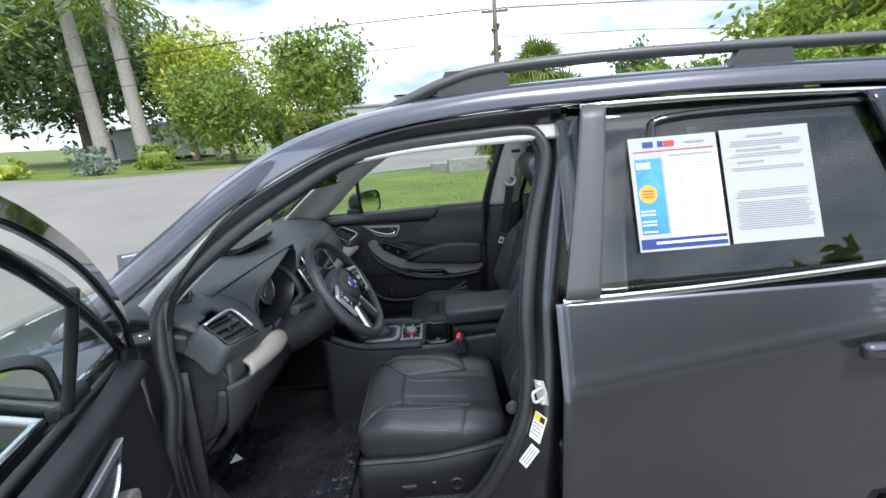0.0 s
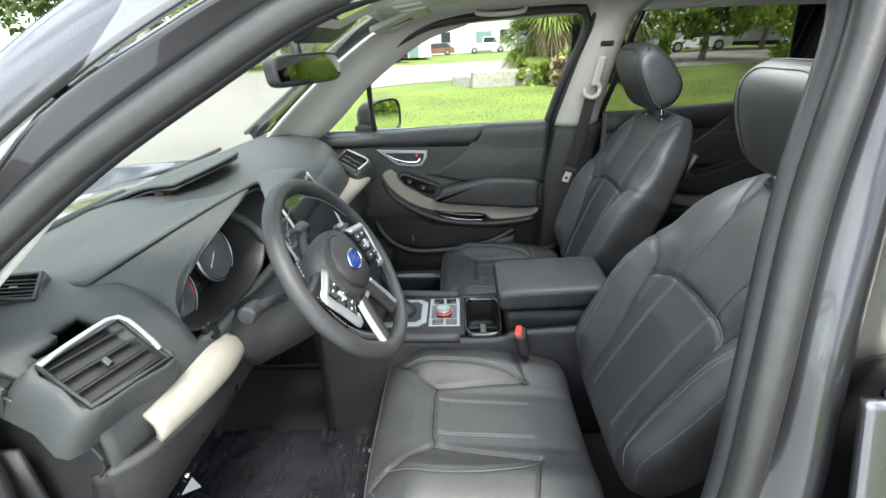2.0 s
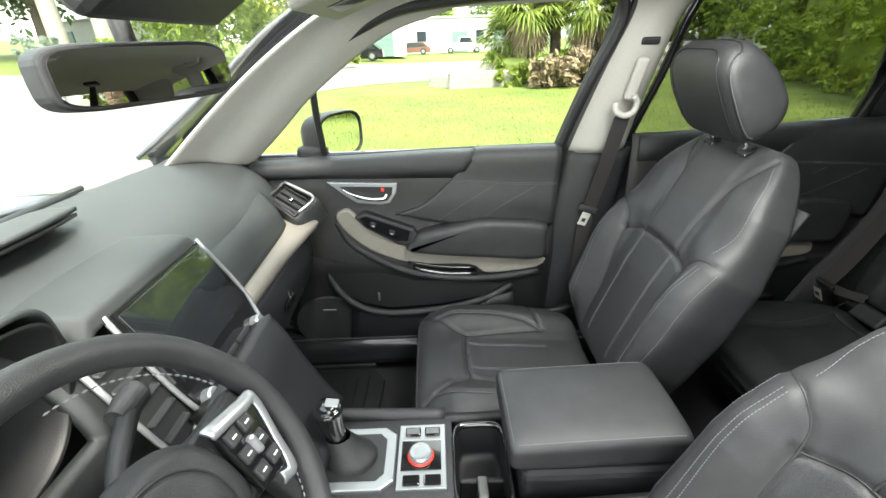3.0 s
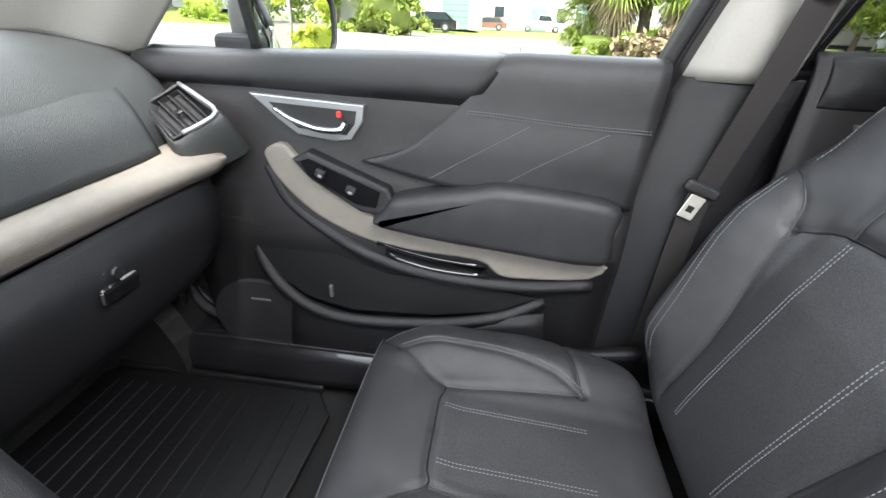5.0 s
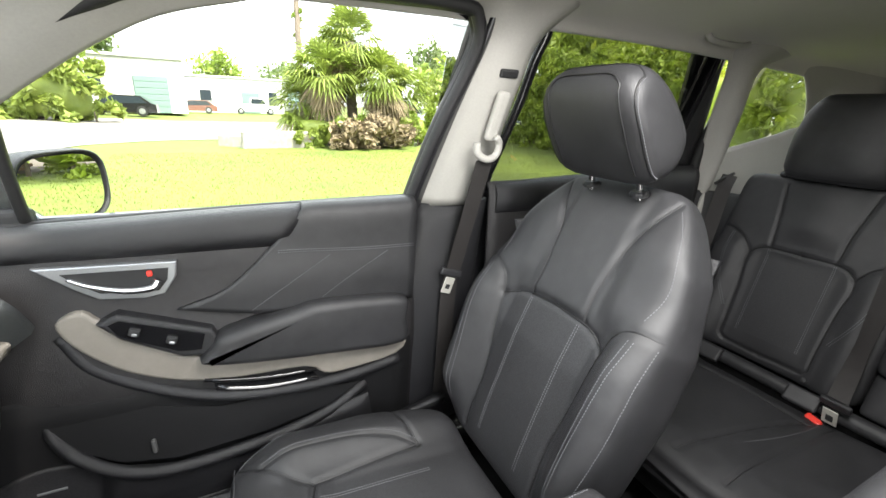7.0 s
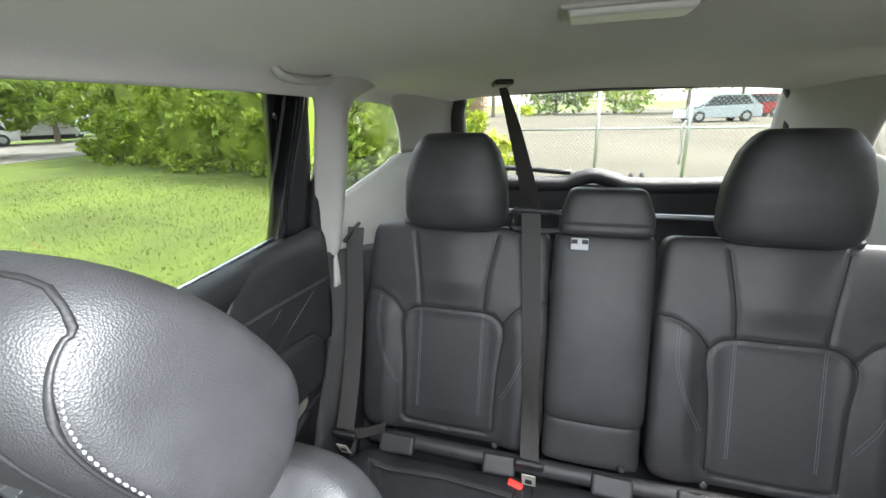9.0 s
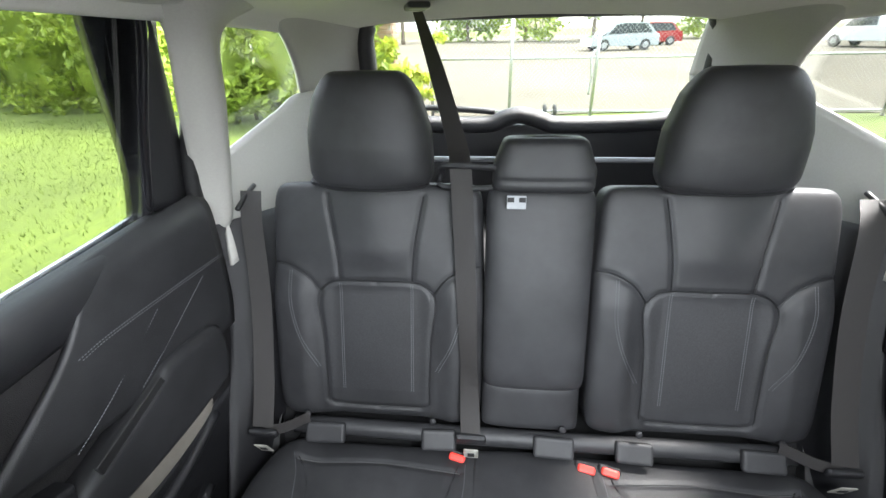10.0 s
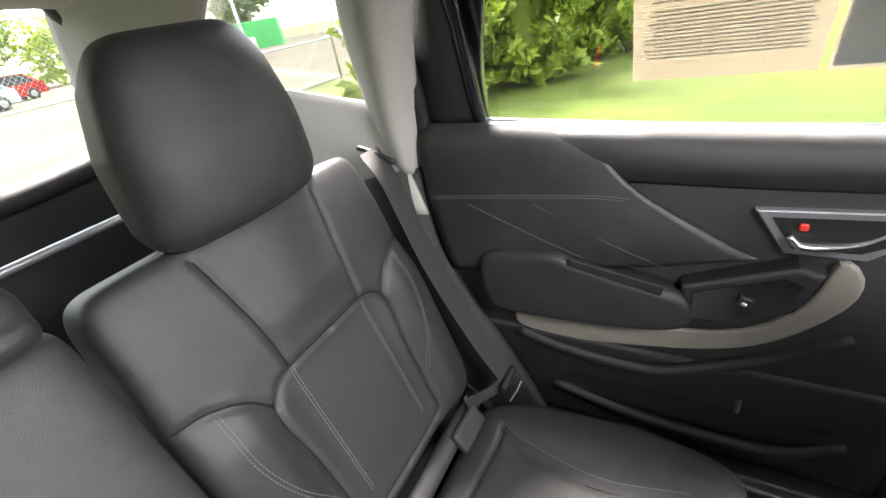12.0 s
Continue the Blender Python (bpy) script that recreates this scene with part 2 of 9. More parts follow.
def tube(name, path, r, mat, parent=None, n=8, closed=False, sub=6, flat=1.0, up=(0, 0, 1), label="", cap=True):
    """A round or flattened bar along a smooth path. r may be one radius or one for each given point."""
    p = spline(path, sub, closed) if sub > 1 else np.array(path, float)
    k = len(p)
    rr = np.full(k, r) if np.isscalar(r) else np.interp(np.linspace(0, 1, k), np.linspace(0, 1, len(r)), r)
    t = np.gradient(p, axis=0)
    if closed:
        t = np.roll(p, -1, 0) - np.roll(p, 1, 0)
    t /= np.linalg.norm(t, axis=1)[:, None] + 1e-12
    verts, faces = [], []
    for i in range(k):
        a = np.cross(t[i], up)
        if np.linalg.norm(a) < 1e-3:
            a = np.cross(t[i], (0.3, 1, 0.1))
        a /= np.linalg.norm(a)
        b = np.cross(a, t[i])
        for j in range(n):
            w = 2 * math.pi * j / n
            verts.append(p[i] + rr[i] * (a * math.cos(w) + flat * b * math.sin(w)))
    for i in range(k if closed else k - 1):
        for j in range(n):
            i2, j2 = (i + 1) % k, (j + 1) % n
            faces.append((i * n + j, i * n + j2, i2 * n + j2, i2 * n + j))
    if cap and not closed:
        faces.append(tuple(range(n))[::-1])
        faces.append(tuple((k - 1) * n + j for j in range(n)))
    return mesh_part(name, verts, faces, mat, parent, label)


def strap(name, path, width, thick, mat, parent=None, side=(1, 0, 0), sub=8, label=""):
    """A flat band along a path; side is its width direction, one vector or one for each given point."""
    p = spline(path, sub)
    k = len(p)
    s = np.array(side, float)
    s = np.tile(s, (k, 1)) if s.ndim == 1 else np.stack([np.interp(np.linspace(0, 1, k), np.linspace(0, 1, len(s)), s[:, c]) for c in range(3)], 1)
    t = np.gradient(p, axis=0)
    verts, faces = [], []
    for i in range(k):
        a = s[i] / np.linalg.norm(s[i])
        b = np.cross(t[i], a)
        b /= np.linalg.norm(b) + 1e-12
        for u, v in ((-1, -1), (0, -1.15), (1, -1), (1, 1), (0, 1.15), (-1, 1)):
            verts.append(p[i] + a * u * width / 2 + b * v * thick / 2)
    for i in range(k - 1):
        for j in range(6):
            faces.append((i * 6 + j, i * 6 + (j + 1) % 6, (i + 1) * 6 + (j + 1) % 6, (i + 1) * 6 + j))
    faces += [tuple(range(6))[::-1], tuple((k - 1) * 6 + j for j in range(6))]
    return mesh_part(name, verts, faces, mat, parent, label, smooth=False)


def rbox(sx, sy, sz, r=0.01, seg=3, m=None):
    bm = bmesh.new()
    bmesh.ops.create_cube(bm, size=1.0)
    bmesh.ops.scale(bm, vec=(sx, sy, sz), verts=bm.verts)
    bmesh.ops.bevel(bm, geom=bm.edges[:], offset=min(r, 0.49 * min(sx, sy, sz)), segments=seg, profile=0.5, affect="EDGES")
    if m is not None:
        bmesh.ops.transform(bm, matrix=m, verts=bm.verts)
    return bm


def lathe(profile, n=24, m=None):
    """A turned solid about z from (radius, z) pairs."""
    bm = bmesh.new()
    rings = []
    for r, z in profile:
        rings.append([bm.verts.new((max(r, 1e-5) * math.cos(2 * math.pi * i / n), max(r, 1e-5) * math.sin(2 * math.pi * i / n), z)) for i in range(n)])
    for a, b in zip(rings, rings[1:]):
        for i in range(n):
            bm.faces.new((a[i], a[(i + 1) % n], b[(i + 1) % n], b[i]))
    bm.faces.new(rings[0][::-1])
    bm.faces.new(rings[-1])
    if m is not None:
        bmesh.ops.transform(bm, matrix=m, verts=bm.verts)
    return bm


def slab(outline, depth, m=None, bevel=0.0, seg=2):
    """A plate: the outline in local xy, from z = 0 to depth."""
    bm = bmesh.new()
    f = bm.faces.new([bm.verts.new((x, y, 0)) for x, y in outline])
    if f.normal.z > 0:
        f.normal_flip()
    ex = bmesh.ops.extrude_face_region(bm, geom=[f])
    bmesh.ops.translate(bm, vec=(0, 0, depth), verts=[v for v in ex["geom"] if isinstance(v, bmesh.types.BMVert)])
    bmesh.ops.recalc_face_normals(bm, faces=bm.faces[:])
    if bevel:
        top = [e for e in bm.edges if all(abs(v.co.z - depth) < 1e-6 for v in e.verts)]
        bmesh.ops.bevel(bm, geom=top, offset=bevel, segments=seg, profile=0.5, affect="EDGES")
    if m is not None:
        bmesh.ops.transform(bm, matrix=m, verts=bm.verts)
    return bm


def frame_axes(o, ax, ay, az):
    m = Matrix.Identity(4)
    for i, a in enumerate((ax, ay, az)):
        a = Vector(a).normalized()
        m[0][i], m[1][i], m[2][i] = a.x, a.y, a.z
    m.translation = o
    return m


def near_line(w, h, line):
    """Distance of points (w, h) from a polyline."""
    best = np.full(w.shape, 9.0)
    for (a, b), (c, d) in zip(line, line[1:]):
        vx, vy = c - a, d - b
        q = np.clip(((w - a) * vx + (h - b) * vy) / (vx * vx + vy * vy + 1e-12), 0, 1)
        best = np.minimum(best, np.hypot(w - a - q * vx, h - b - q * vy))
    return best


def inside(w, h, poly):
    r = np.zeros(w.shape, bool)
    k = len(poly)
    for i in range(k):
        (a, b), (c, d) = poly[i], poly[(i + 1) % k]
        if b == d:
            continue
        r ^= ((b > h) != (d > h)) & (w < (c - a) * (h - b) / (d - b) + a)
    return r


def pad(name, m, H, half, depth, swell, seams, parent, mat=None, insert=None, groove=0.005, gw=0.006, n=150, k=110, power=4.5, endp=5.0, label="", curve=None):
    """An upholstered pad. Local x across, y along its length H, z out of the face. half(h), depth(h): half width and half
    thickness; swell(w, h): relief of the face; seams: lines in (w, h) sunk into the face."""
    e = np.linspace(-0.97, 0.97, int(n * 0.56)) # across the face
    lim = (1 - 0.97 ** power) ** (1 / power)
    g = np.linspace(-lim, lim, int(n * 0.14))[1:-1] # round the edge
    arc = lambda x: np.sign(x) * np.abs(x) ** (power / 2)
    th = np.concatenate([np.arctan2(np.sqrt(1 - arc(e[::-1]) ** 2), arc(e[::-1])), np.pi - np.arcsin(arc(g[::-1])), 2 * np.pi - np.arctan2(np.sqrt(1 - arc(e) ** 2), arc(e)), np.arcsin(arc(g)) + 2 * np.pi])
    n = len(th)
    s = np.linspace(0, 1, k)
    hh = H * (0.5 - 0.5 * np.cos(np.pi * s) * 0.5 - 0.5 * (1 - 2 * s) * 0.5)
    c, sn = np.cos(th), np.sin(th)
    cx, cz = np.sign(c) * np.abs(c) ** (2 / power), np.sign(sn) * np.abs(sn) ** (2 / power)
    q = np.abs(2 * hh / H - 1)
    sc = np.maximum(1 - q ** endp, 0) ** (1 / endp)
    wf = np.maximum(1 - q ** (endp * 2.2), 0) ** (1 / (endp * 2.2))
    hw, hd = np.array([half(x) for x in hh]), np.array([depth(x) for x in hh])
    W = (hw * np.maximum(wf, 0.02))[:, None] * cx[None, :]
    Z = (hd * np.maximum(sc, 0.0))[:, None] * cz[None, :]
    Hh = np.repeat(hh[:, None], n, 1)
    face = np.clip(cz, 0, 1)[None, :] ** 0.6 * sc[:, None] ** 0.5
    Z = Z + swell(W, Hh) * face
    for line in seams:
        d = near_line(W, Hh, line)
        Z = Z - groove * np.exp(-(d / gw) ** 2) * face
    Y = Hh if curve is None else Hh
    if curve is not None:
        Z = Z + curve(Hh)
    verts = np.stack([W, Y, Z], 2).reshape(-1, 3)
    faces, which = [], []
    mid_w, mid_h = (W + np.roll(W, -1, 1)) / 2, Hh
    ins = np.zeros(W.shape, bool)
    if insert is not None:
        for poly in insert:
            ins |= inside(mid_w, mid_h, poly) & (cz[None, :] > 0.5)
    for i in range(k - 1):
        for j in range(n):
            faces.append((i * n + j, i * n + (j + 1) % n, (i + 1) * n + (j + 1) % n, (i + 1) * n + j))
            which.append(1 if ins[i, j] else 0)
    faces += [tuple(range(n))[::-1], tuple((k - 1) * n + j for j in range(n))]
    which += [0, 0]
    mm = np.array(m)
    verts = verts @ mm[:3, :3].T + mm[:3, 3]
    ob = mesh_part(name, verts, faces, mat or LEATHER, parent, label, mats=[mat or LEATHER, PERFO])
    ob.data.polygons.foreach_set("material_index", which)

    def surface(w, h):
        """The point of the face at (w, h), world, with a little lift."""
        a = max(half(h), 1e-4)
        qq = min(abs(w / a), 0.999)
        zz = depth(h) * (1 - qq ** power) ** (1 / power) * max(1 - abs(2 * h / H - 1) ** endp, 0) ** (1 / endp)
        f = max((1 - qq ** power) ** (1 / power), 0.0) ** 0.6
        zz += float(swell(np.array([[w]]), np.array([[h]]))[0, 0]) * f
        if curve is not None:
            zz += float(curve(np.array([h]))[0])
        return Vector((w, h, zz))
    ob_m = m
    if seams:
        sv, sf = [], []
        nz = Vector(m.col[2][:3]).normalized()
        for line in seams:
            q = [np.array(m @ surface(w, h)) - np.array(nz) * 0.0040 for w, h in spline(line, 9) if abs(w) < half(h) * 0.985 and 0.004 < h < H - 0.004]
            for a0, b0 in zip(q[:-1], q[1:]):
                d = b0 - a0
                if np.linalg.norm(d) < 1e-5:
                    continue
                u = np.cross(d, np.array(nz))
                u /= max(np.linalg.norm(u), 1e-9)
                o = len(sv)
                for p in (a0 - d * 0.05, b0 + d * 0.05):
                    sv += [p + u * 0.0017, p + np.array(nz) * 0.0016, p - u * 0.0017]
                sf += [(o, o + 1, o + 4, o + 3), (o + 1, o + 2, o + 5, o + 4)]
        tagged(mesh_part("seam", sv, sf, VOID, parent, smooth=False), kind="stuff")

    return ob, lambda w, h: ob_m @ surface(w, h), surface


def stitches(name, lines, surf, parent, gap=0.0058, size=0.0010, length=0.0042, mat=None, normal=None):
    """Short raised threads along lines on a face; one joined mesh."""
    verts, faces = [], []
    for line in lines:
        p = spline(line, 10)
        d = np.concatenate([[0], np.cumsum(np.linalg.norm(np.diff(p, axis=0), axis=1))])
        for a in np.arange(0.002, d[-1] - length, gap):
            e = [np.array(surf(*[np.interp(x, d, p[:, c]) for c in range(2)])) for x in (a, a + length)]
            t = e[1] - e[0]
            L = np.linalg.norm(t)
            if L < 1e-5:
                continue
            t /= L
            s = np.cross(t, (0.21, 0.35, 0.91))
            s /= np.linalg.norm(s)
            b = np.cross(s, t)
            o = len(verts)
            for q, f in ((e[0], 0.4), ((e[0] + e[1]) / 2, 1.0), (e[1], 0.4)):
                for u, v in ((1, 0), (0, 1), (-1, 0), (0, -1)):
                    verts.append(q + size * f * (s * u + b * v))
            for r in range(2):
                for j in range(4):
                    faces.append((o + r * 4 + j, o + r * 4 + (j + 1) % 4, o + r * 4 + 4 + (j + 1) % 4, o + r * 4 + 4 + j))
    return tagged(mesh_part(name, verts, faces, mat or STITCH, parent, "grey contrast stitching"), kind="stuff")


def mirror_lines(lines):
    return lines + [[(-w, h) for w, h in l] for l in lines]


def step(x, a, b):
    t = np.clip((x - a) / (b - a), 0, 1)
    return t * t * (3 - 2 * t)


# ---------------------------------------------------------------- car body
CAR = thing("car", (0.4, 0, 0), "dark grey metallic crossover car parked with its front door open", "car")


def side_y(z):
    return float(np.interp(z, (0.28, 0.40, 0.60, 0.80, 0.95, 1.05, 1.148, 1.64, 1.70), (0.80, 0.865, 0.895, 0.90, 0.885, 0.866, 0.842, 0.665, 0.60)))


def sided(s, pts):
    return [(x, s * y, z) for x, y, z in pts]


def both(rows, s):
    return [sided(s, r) for r in rows]


def flip(rows, s):
    return rows if s < 0 else [r[::-1] for r in rows]


SUNROOF = (-0.05, 0.66, 0.40)


def in_sunroof(p):
    return SUNROOF[0] < p[0] < SUNROOF[1] and abs(p[1]) < SUNROOF[2]


ROOFX = ((-0.24, -0.105), (-0.05, -0.045), (0.3, -0.004), (0.7, 0.0), (1.1, -0.005), (1.5, -0.022), (1.9, -0.06), (2.18, -0.115))
skin("roof", [[(x, y, 1.735 + d + c) for y, c in ((-0.60, -0.035), (-0.5, -0.014), (-0.25, -0.004), (0, 0.0), (0.25, -0.004), (0.5, -0.014), (0.60, -0.035))] for x, d in ROOFX],
     PAINT, CAR, 0.012, 8, 6, hole=in_sunroof)
part("sunroof_glass", rbox(0.70, 0.79, 0.006, 0.003, 2, pose(0.305, 0, 1.722)), ROOFGL, CAR, "dark tinted sunroof glass")
for s in (-1, 1):
    band = [(-0.99, 0.735, 1.165, 0.80, 1.13), (-0.82, 0.745, 1.288, 0.815, 1.20), (-0.655, 0.715, 1.402, 0.785, 1.31), (-0.505, 0.685, 1.505, 0.742, 1.425), (-0.352, 0.655, 1.585, 0.71, 1.515),
            (-0.2, 0.632, 1.635, 0.688, 1.578), (-0.05, 0.618, 1.663, 0.674, 1.615), (0.2, 0.606, 1.692, 0.665, 1.64), (0.46, 0.60, 1.702, 0.665, 1.645), (0.8, 0.60, 1.703, 0.668, 1.648),
            (1.2, 0.60, 1.696, 0.672, 1.636), (1.6, 0.60, 1.68, 0.676, 1.618), (2.0, 0.60, 1.645, 0.68, 1.575), (2.16, 0.60, 1.615, 0.69, 1.54)]
    skin("cant_rail", flip([[(x, s * a, b), (x, s * (a + 0.55 * (c - a) + 0.014), b + 0.42 * (d - b) + 0.004), (x, s * c, d)] for x, a, b, c, d in band], s), PAINT, CAR, 0.012, 6, 6)
    jam = [(-0.70, 0.80, 1.13, 0.775, 1.12), (-0.66, 0.795, 1.245, 0.76, 1.23), (-0.50, 0.742, 1.425, 0.715, 1.385), (-0.33, 0.708, 1.522, 0.68, 1.485), (-0.18, 0.688, 1.582, 0.66, 1.555), (0.0, 0.672, 1.622, 0.642, 1.585), (0.2, 0.665, 1.638, 0.634, 1.595), (0.42, 0.664, 1.642, 0.632, 1.597)]
    skin("door_jamb_rail", flip([[(x, s * a, b), (x, s * (a * 0.55 + c * 0.45), b * 0.45 + d * 0.55 + 0.004), (x, s * c, d)] for x, a, b, c, d in jam], s), JAMB, CAR, 0.01, 6, 4)
    # fender, quarter, lower sills
    skin("fender", flip([[(x, s * (side_y(z) - t), z) for x, t in ((-1.88, 0.24), (-1.7, 0.10), (-1.35, 0.03), (-1.0, 0.012), (-0.79, 0.008))] for z in (0.36, 0.6, 0.8, 0.95, 1.03)]
         + [[(-1.88, s * 0.6, 0.84), (-1.7, s * 0.66, 0.94), (-1.35, s * 0.74, 1.03), (-1.0, s * 0.77, 1.10), (-0.80, s * 0.80, 1.15)]], s), PAINT, CAR, 0.01, 5, 6,
         hole=lambda p: (p[0] + 1.02) ** 2 + (p[2] - 0.33) ** 2 < 0.37 ** 2)
    skin("rear_quarter", flip([[(x, s * (side_y(z) - t), z) for x, t in ((1.34, 0.0), (1.6, 0.005), (1.9, 0.02), (2.25, 0.07), (2.45, 0.2))] for z in (0.36, 0.6, 0.8, 0.95, 1.05, 1.20)], s), PAINT, CAR, 0.01, 5, 6,
         hole=lambda p: (p[0] - 1.66) ** 2 + (p[2] - 0.33) ** 2 < 0.37 ** 2)
    # sill takes the darkened copy, its dark reflection is in the colour
    skin("side_sill", flip([[(x, s * y, z) for x in (-0.78, -0.3, 0.1, 0.5, 0.9, 1.3)] for y, z in ((0.80, 0.28), (0.865, 0.32), (0.87, 0.385), (0.845, 0.42), (0.80, 0.44), (0.72, 0.44), (0.70, 0.36))], s), JAMB, CAR, 0.008, 4, 4)
    part("sill_plate", rbox(0.80, 0.10, 0.012, 0.005, 3, pose(-0.30, s * 0.775, 0.452)), BLACK, CAR, "ribbed black sill plate")
    for k in range(4):
        part("sill_rib", rbox(0.70, 0.006, 0.004, 0.0015, 2, pose(-0.30, s * (0.745 + 0.02 * k), 0.4595)), BLACK, CAR)
    # roof rail
    tube("roof_rail", sided(s, [(-0.10, 0.565, 1.655), (0.0, 0.563, 1.69), (0.12, 0.562, 1.732), (0.25, 0.56, 1.757), (0.6, 0.56, 1.768), (1.1, 0.56, 1.762), (1.5, 0.562, 1.75), (1.85, 0.565, 1.715), (2.0, 0.565, 1.66)]), 0.021, SATIN, CAR, 12, flat=0.8, label="grey roof rail")
    for x, w in ((0.20, 0.16), (1.02, 0.14), (1.85, 0.14)):
        part("rail_foot", slab([(-w / 2 - 0.03, 0), (w / 2 + 0.03, 0), (w / 2, 0.06), (-w / 2, 0.06)], 0.03, frame_axes((x, s * 0.56 - 0.015, 1.70 - max(0, x - 1.4) * 0.09), (1, 0, 0), (0, 0, 1), (0, 1, 0)), 0.004), SATIN, CAR)

# driver's door opening: seals and B pillar
LOOP = [(-0.705, 1.10), (-0.685, 1.222), (-0.507, 1.366), (-0.325, 1.472), (-0.172, 1.546), (-0.02, 1.570), (0.176, 1.581), (0.312, 1.584), (0.358, 1.565), (0.372, 1.50), (0.32, 1.319), (0.285, 1.13), (0.282, 0.96), (0.255, 0.79), (0.15, 0.575), (0.06, 0.49), (-0.1, 0.462), (-0.55, 0.458), (-0.70, 0.49), (-0.752, 0.62), (-0.735, 0.80), (-0.705, 0.96)]
back_shift = lambda s, x, z: float(np.interp(z, (0.90, 1.15, 1.6), (0.0, 0.065, 0.085))) if s > 0 and x > 0.25 and z > 0.9 else 0.0
for s in (-1, 1):
    tube("door_seal", [(x + back_shift(s, x, z), s * (side_y(z) - 0.035 - (0.02 if z < 1.1 else 0)), z) for x, z in LOOP], 0.019, RUBBER, CAR, 10, closed=True, sub=5, up=(0, 1, 0), label="black rubber door seal")
    tube("inner_door_seal", [(x * 0.985 - 0.003 + back_shift(s, x, z), s * (side_y(z) - 0.058 - (0.02 if z < 1.1 else 0)), z * 0.99 + 0.008) for x, z in LOOP], 0.015, BLACK, CAR, 8, closed=True, sub=5, up=(0, 1, 0))
    rows = []
    for z, x0, x1 in ((0.40, 0.03, 0.345), (0.55, 0.13, 0.348), (0.70, 0.22, 0.352), (0.85, 0.27, 0.358), (1.0, 0.288, 0.365), (1.148, 0.29, 0.372), (1.32, 0.325, 0.405), (1.5, 0.375, 0.435), (1.63, 0.39, 0.46)):
        y = side_y(z)
        x0 += back_shift(s, x0, z)
        x1 += back_shift(s, x1, z)
        rows.append([(x0, s * (y - 0.075), z), (x0 + 0.35 * (x1 - x0), s * (y - 0.055), z), (x0 + 0.62 * (x1 - x0), s * (y - 0.03), z), (x0 + 0.85 * (x1 - x0), s * (y - 0.04), z), (x1 + 0.02, s * (y - 0.075), z)])
    skin("b_pillar", flip(rows, s), JAMB, CAR, 0.012, 6, 6)
    skin("door_hinge_pillar", flip([[(-0.80, s * (side_y(z) - 0.012), z), (-0.775, s * (side_y(z) - 0.06), z), (-0.745 + dx, s * (side_y(z) - 0.075), z), (-0.715 + dx, s * (side_y(z) - 0.07), z)] for z, dx in ((0.42, -0.0), (0.6, -0.01), (0.8, 0.0), (1.0, 0.015), (1.14, 0.02))], s), JAMB, CAR, 0.012, 6, 5)
_mp = frame_axes((0.309, -0.858, 0.902), (0.69, -0.72, 0.0), (0.0, 0.0, 1.0), (-0.72, -0.69, 0.0)) @ pose(0, 0, 0, 0, 0, 12)
part("door_striker", slab([(-0.014, -0.034), (0.014, -0.034), (0.018, 0.0), (0.014, 0.034), (-0.014, 0.034), (-0.018, 0.0)], 0.005, _mp, 0.001), STEEL, CAR, "zinc door striker plate")
for v in (-0.027, 0.027):
    part("striker_bolt", lathe([(0.007, 0), (0.007, 0.004), (0.004, 0.006), (0, 0.006)], 12, _mp @ pose(0, v, 0.005)), STEEL, CAR)
tube("striker_loop", [_mp @ Vector(p) for p in ((0.004, 0.015, 0.002), (0.0, 0.015, 0.026), (-0.004, 0.010, 0.034), (-0.004, -0.010, 0.034), (0.0, -0.015, 0.026), (0.004, -0.015, 0.002))], 0.0045, STEEL, CAR, 8)
part("door_light_switch", lathe([(0.018, 0), (0.018, 0.01), (0.011, 0.012), (0.011, 0.022), (0, 0.024)], 20, frame_axes((0.235, -0.815, 0.835), (1, 0, 0), (0, 0, 1), (-0.3, -1, 0))), RUBBER, CAR)
_mp = frame_axes((0.301, -0.858, 0.795), (0.653, -0.748, -0.12), (0.212, 0.028, 0.977), (-0.727, -0.663, 0.177)) @ pose(0, 0, 0.009, 0, 0, -4)
part("tyre_pressure_label", slab([(-0.019, -0.042), (0.019, -0.042), (0.019, 0.042), (-0.019, 0.042)], 0.0012, _mp), PAPER, CAR, "white and yellow pressure label")
part("label_patch", slab([(-0.017, 0.018), (0.017, 0.018), (0.017, 0.040), (-0.017, 0.040)], 0.0006, _mp @ pose(0, 0, 0.0015)), YELL, CAR)
part("label_symbol", slab([(0.001, 0.021), (0.015, 0.021), (0.015, 0.037), (0.001, 0.037)], 0.0006, _mp @ pose(0, 0, 0.0024)), BLACK, CAR)
for k in range(4):
    part("label_line", slab([(-0.015, 0.0), (0.015 - 0.004 * (k % 2), 0.0), (0.015 - 0.004 * (k % 2), 0.0022), (-0.015, 0.0022)], 0.0005, _mp @ pose(0, 0.008 - 0.011 * k, 0.0015)), DASH, CAR)
_mp = frame_axes((0.276, -0.851, 0.700), (0.776, -0.615, -0.14), (0.212, 0.046, 0.976), (-0.594, -0.787, 0.166)) @ pose(0, 0, 0.013, 0, 0, -20)
part("certification_label", slab([(-0.014, -0.038), (0.014, -0.038), (0.014, 0.038), (-0.014, 0.038)], 0.0012, _mp), PAPER, CAR, "white certification label")
for k in range(3):
    part("label_line", slab([(-0.008 + 0.007 * k, -0.032), (-0.006 + 0.007 * k, -0.032), (-0.006 + 0.007 * k, 0.030), (-0.008 + 0.007 * k, 0.030)], 0.0005, _mp @ pose(0, 0, 0.0015)), DASH, CAR)
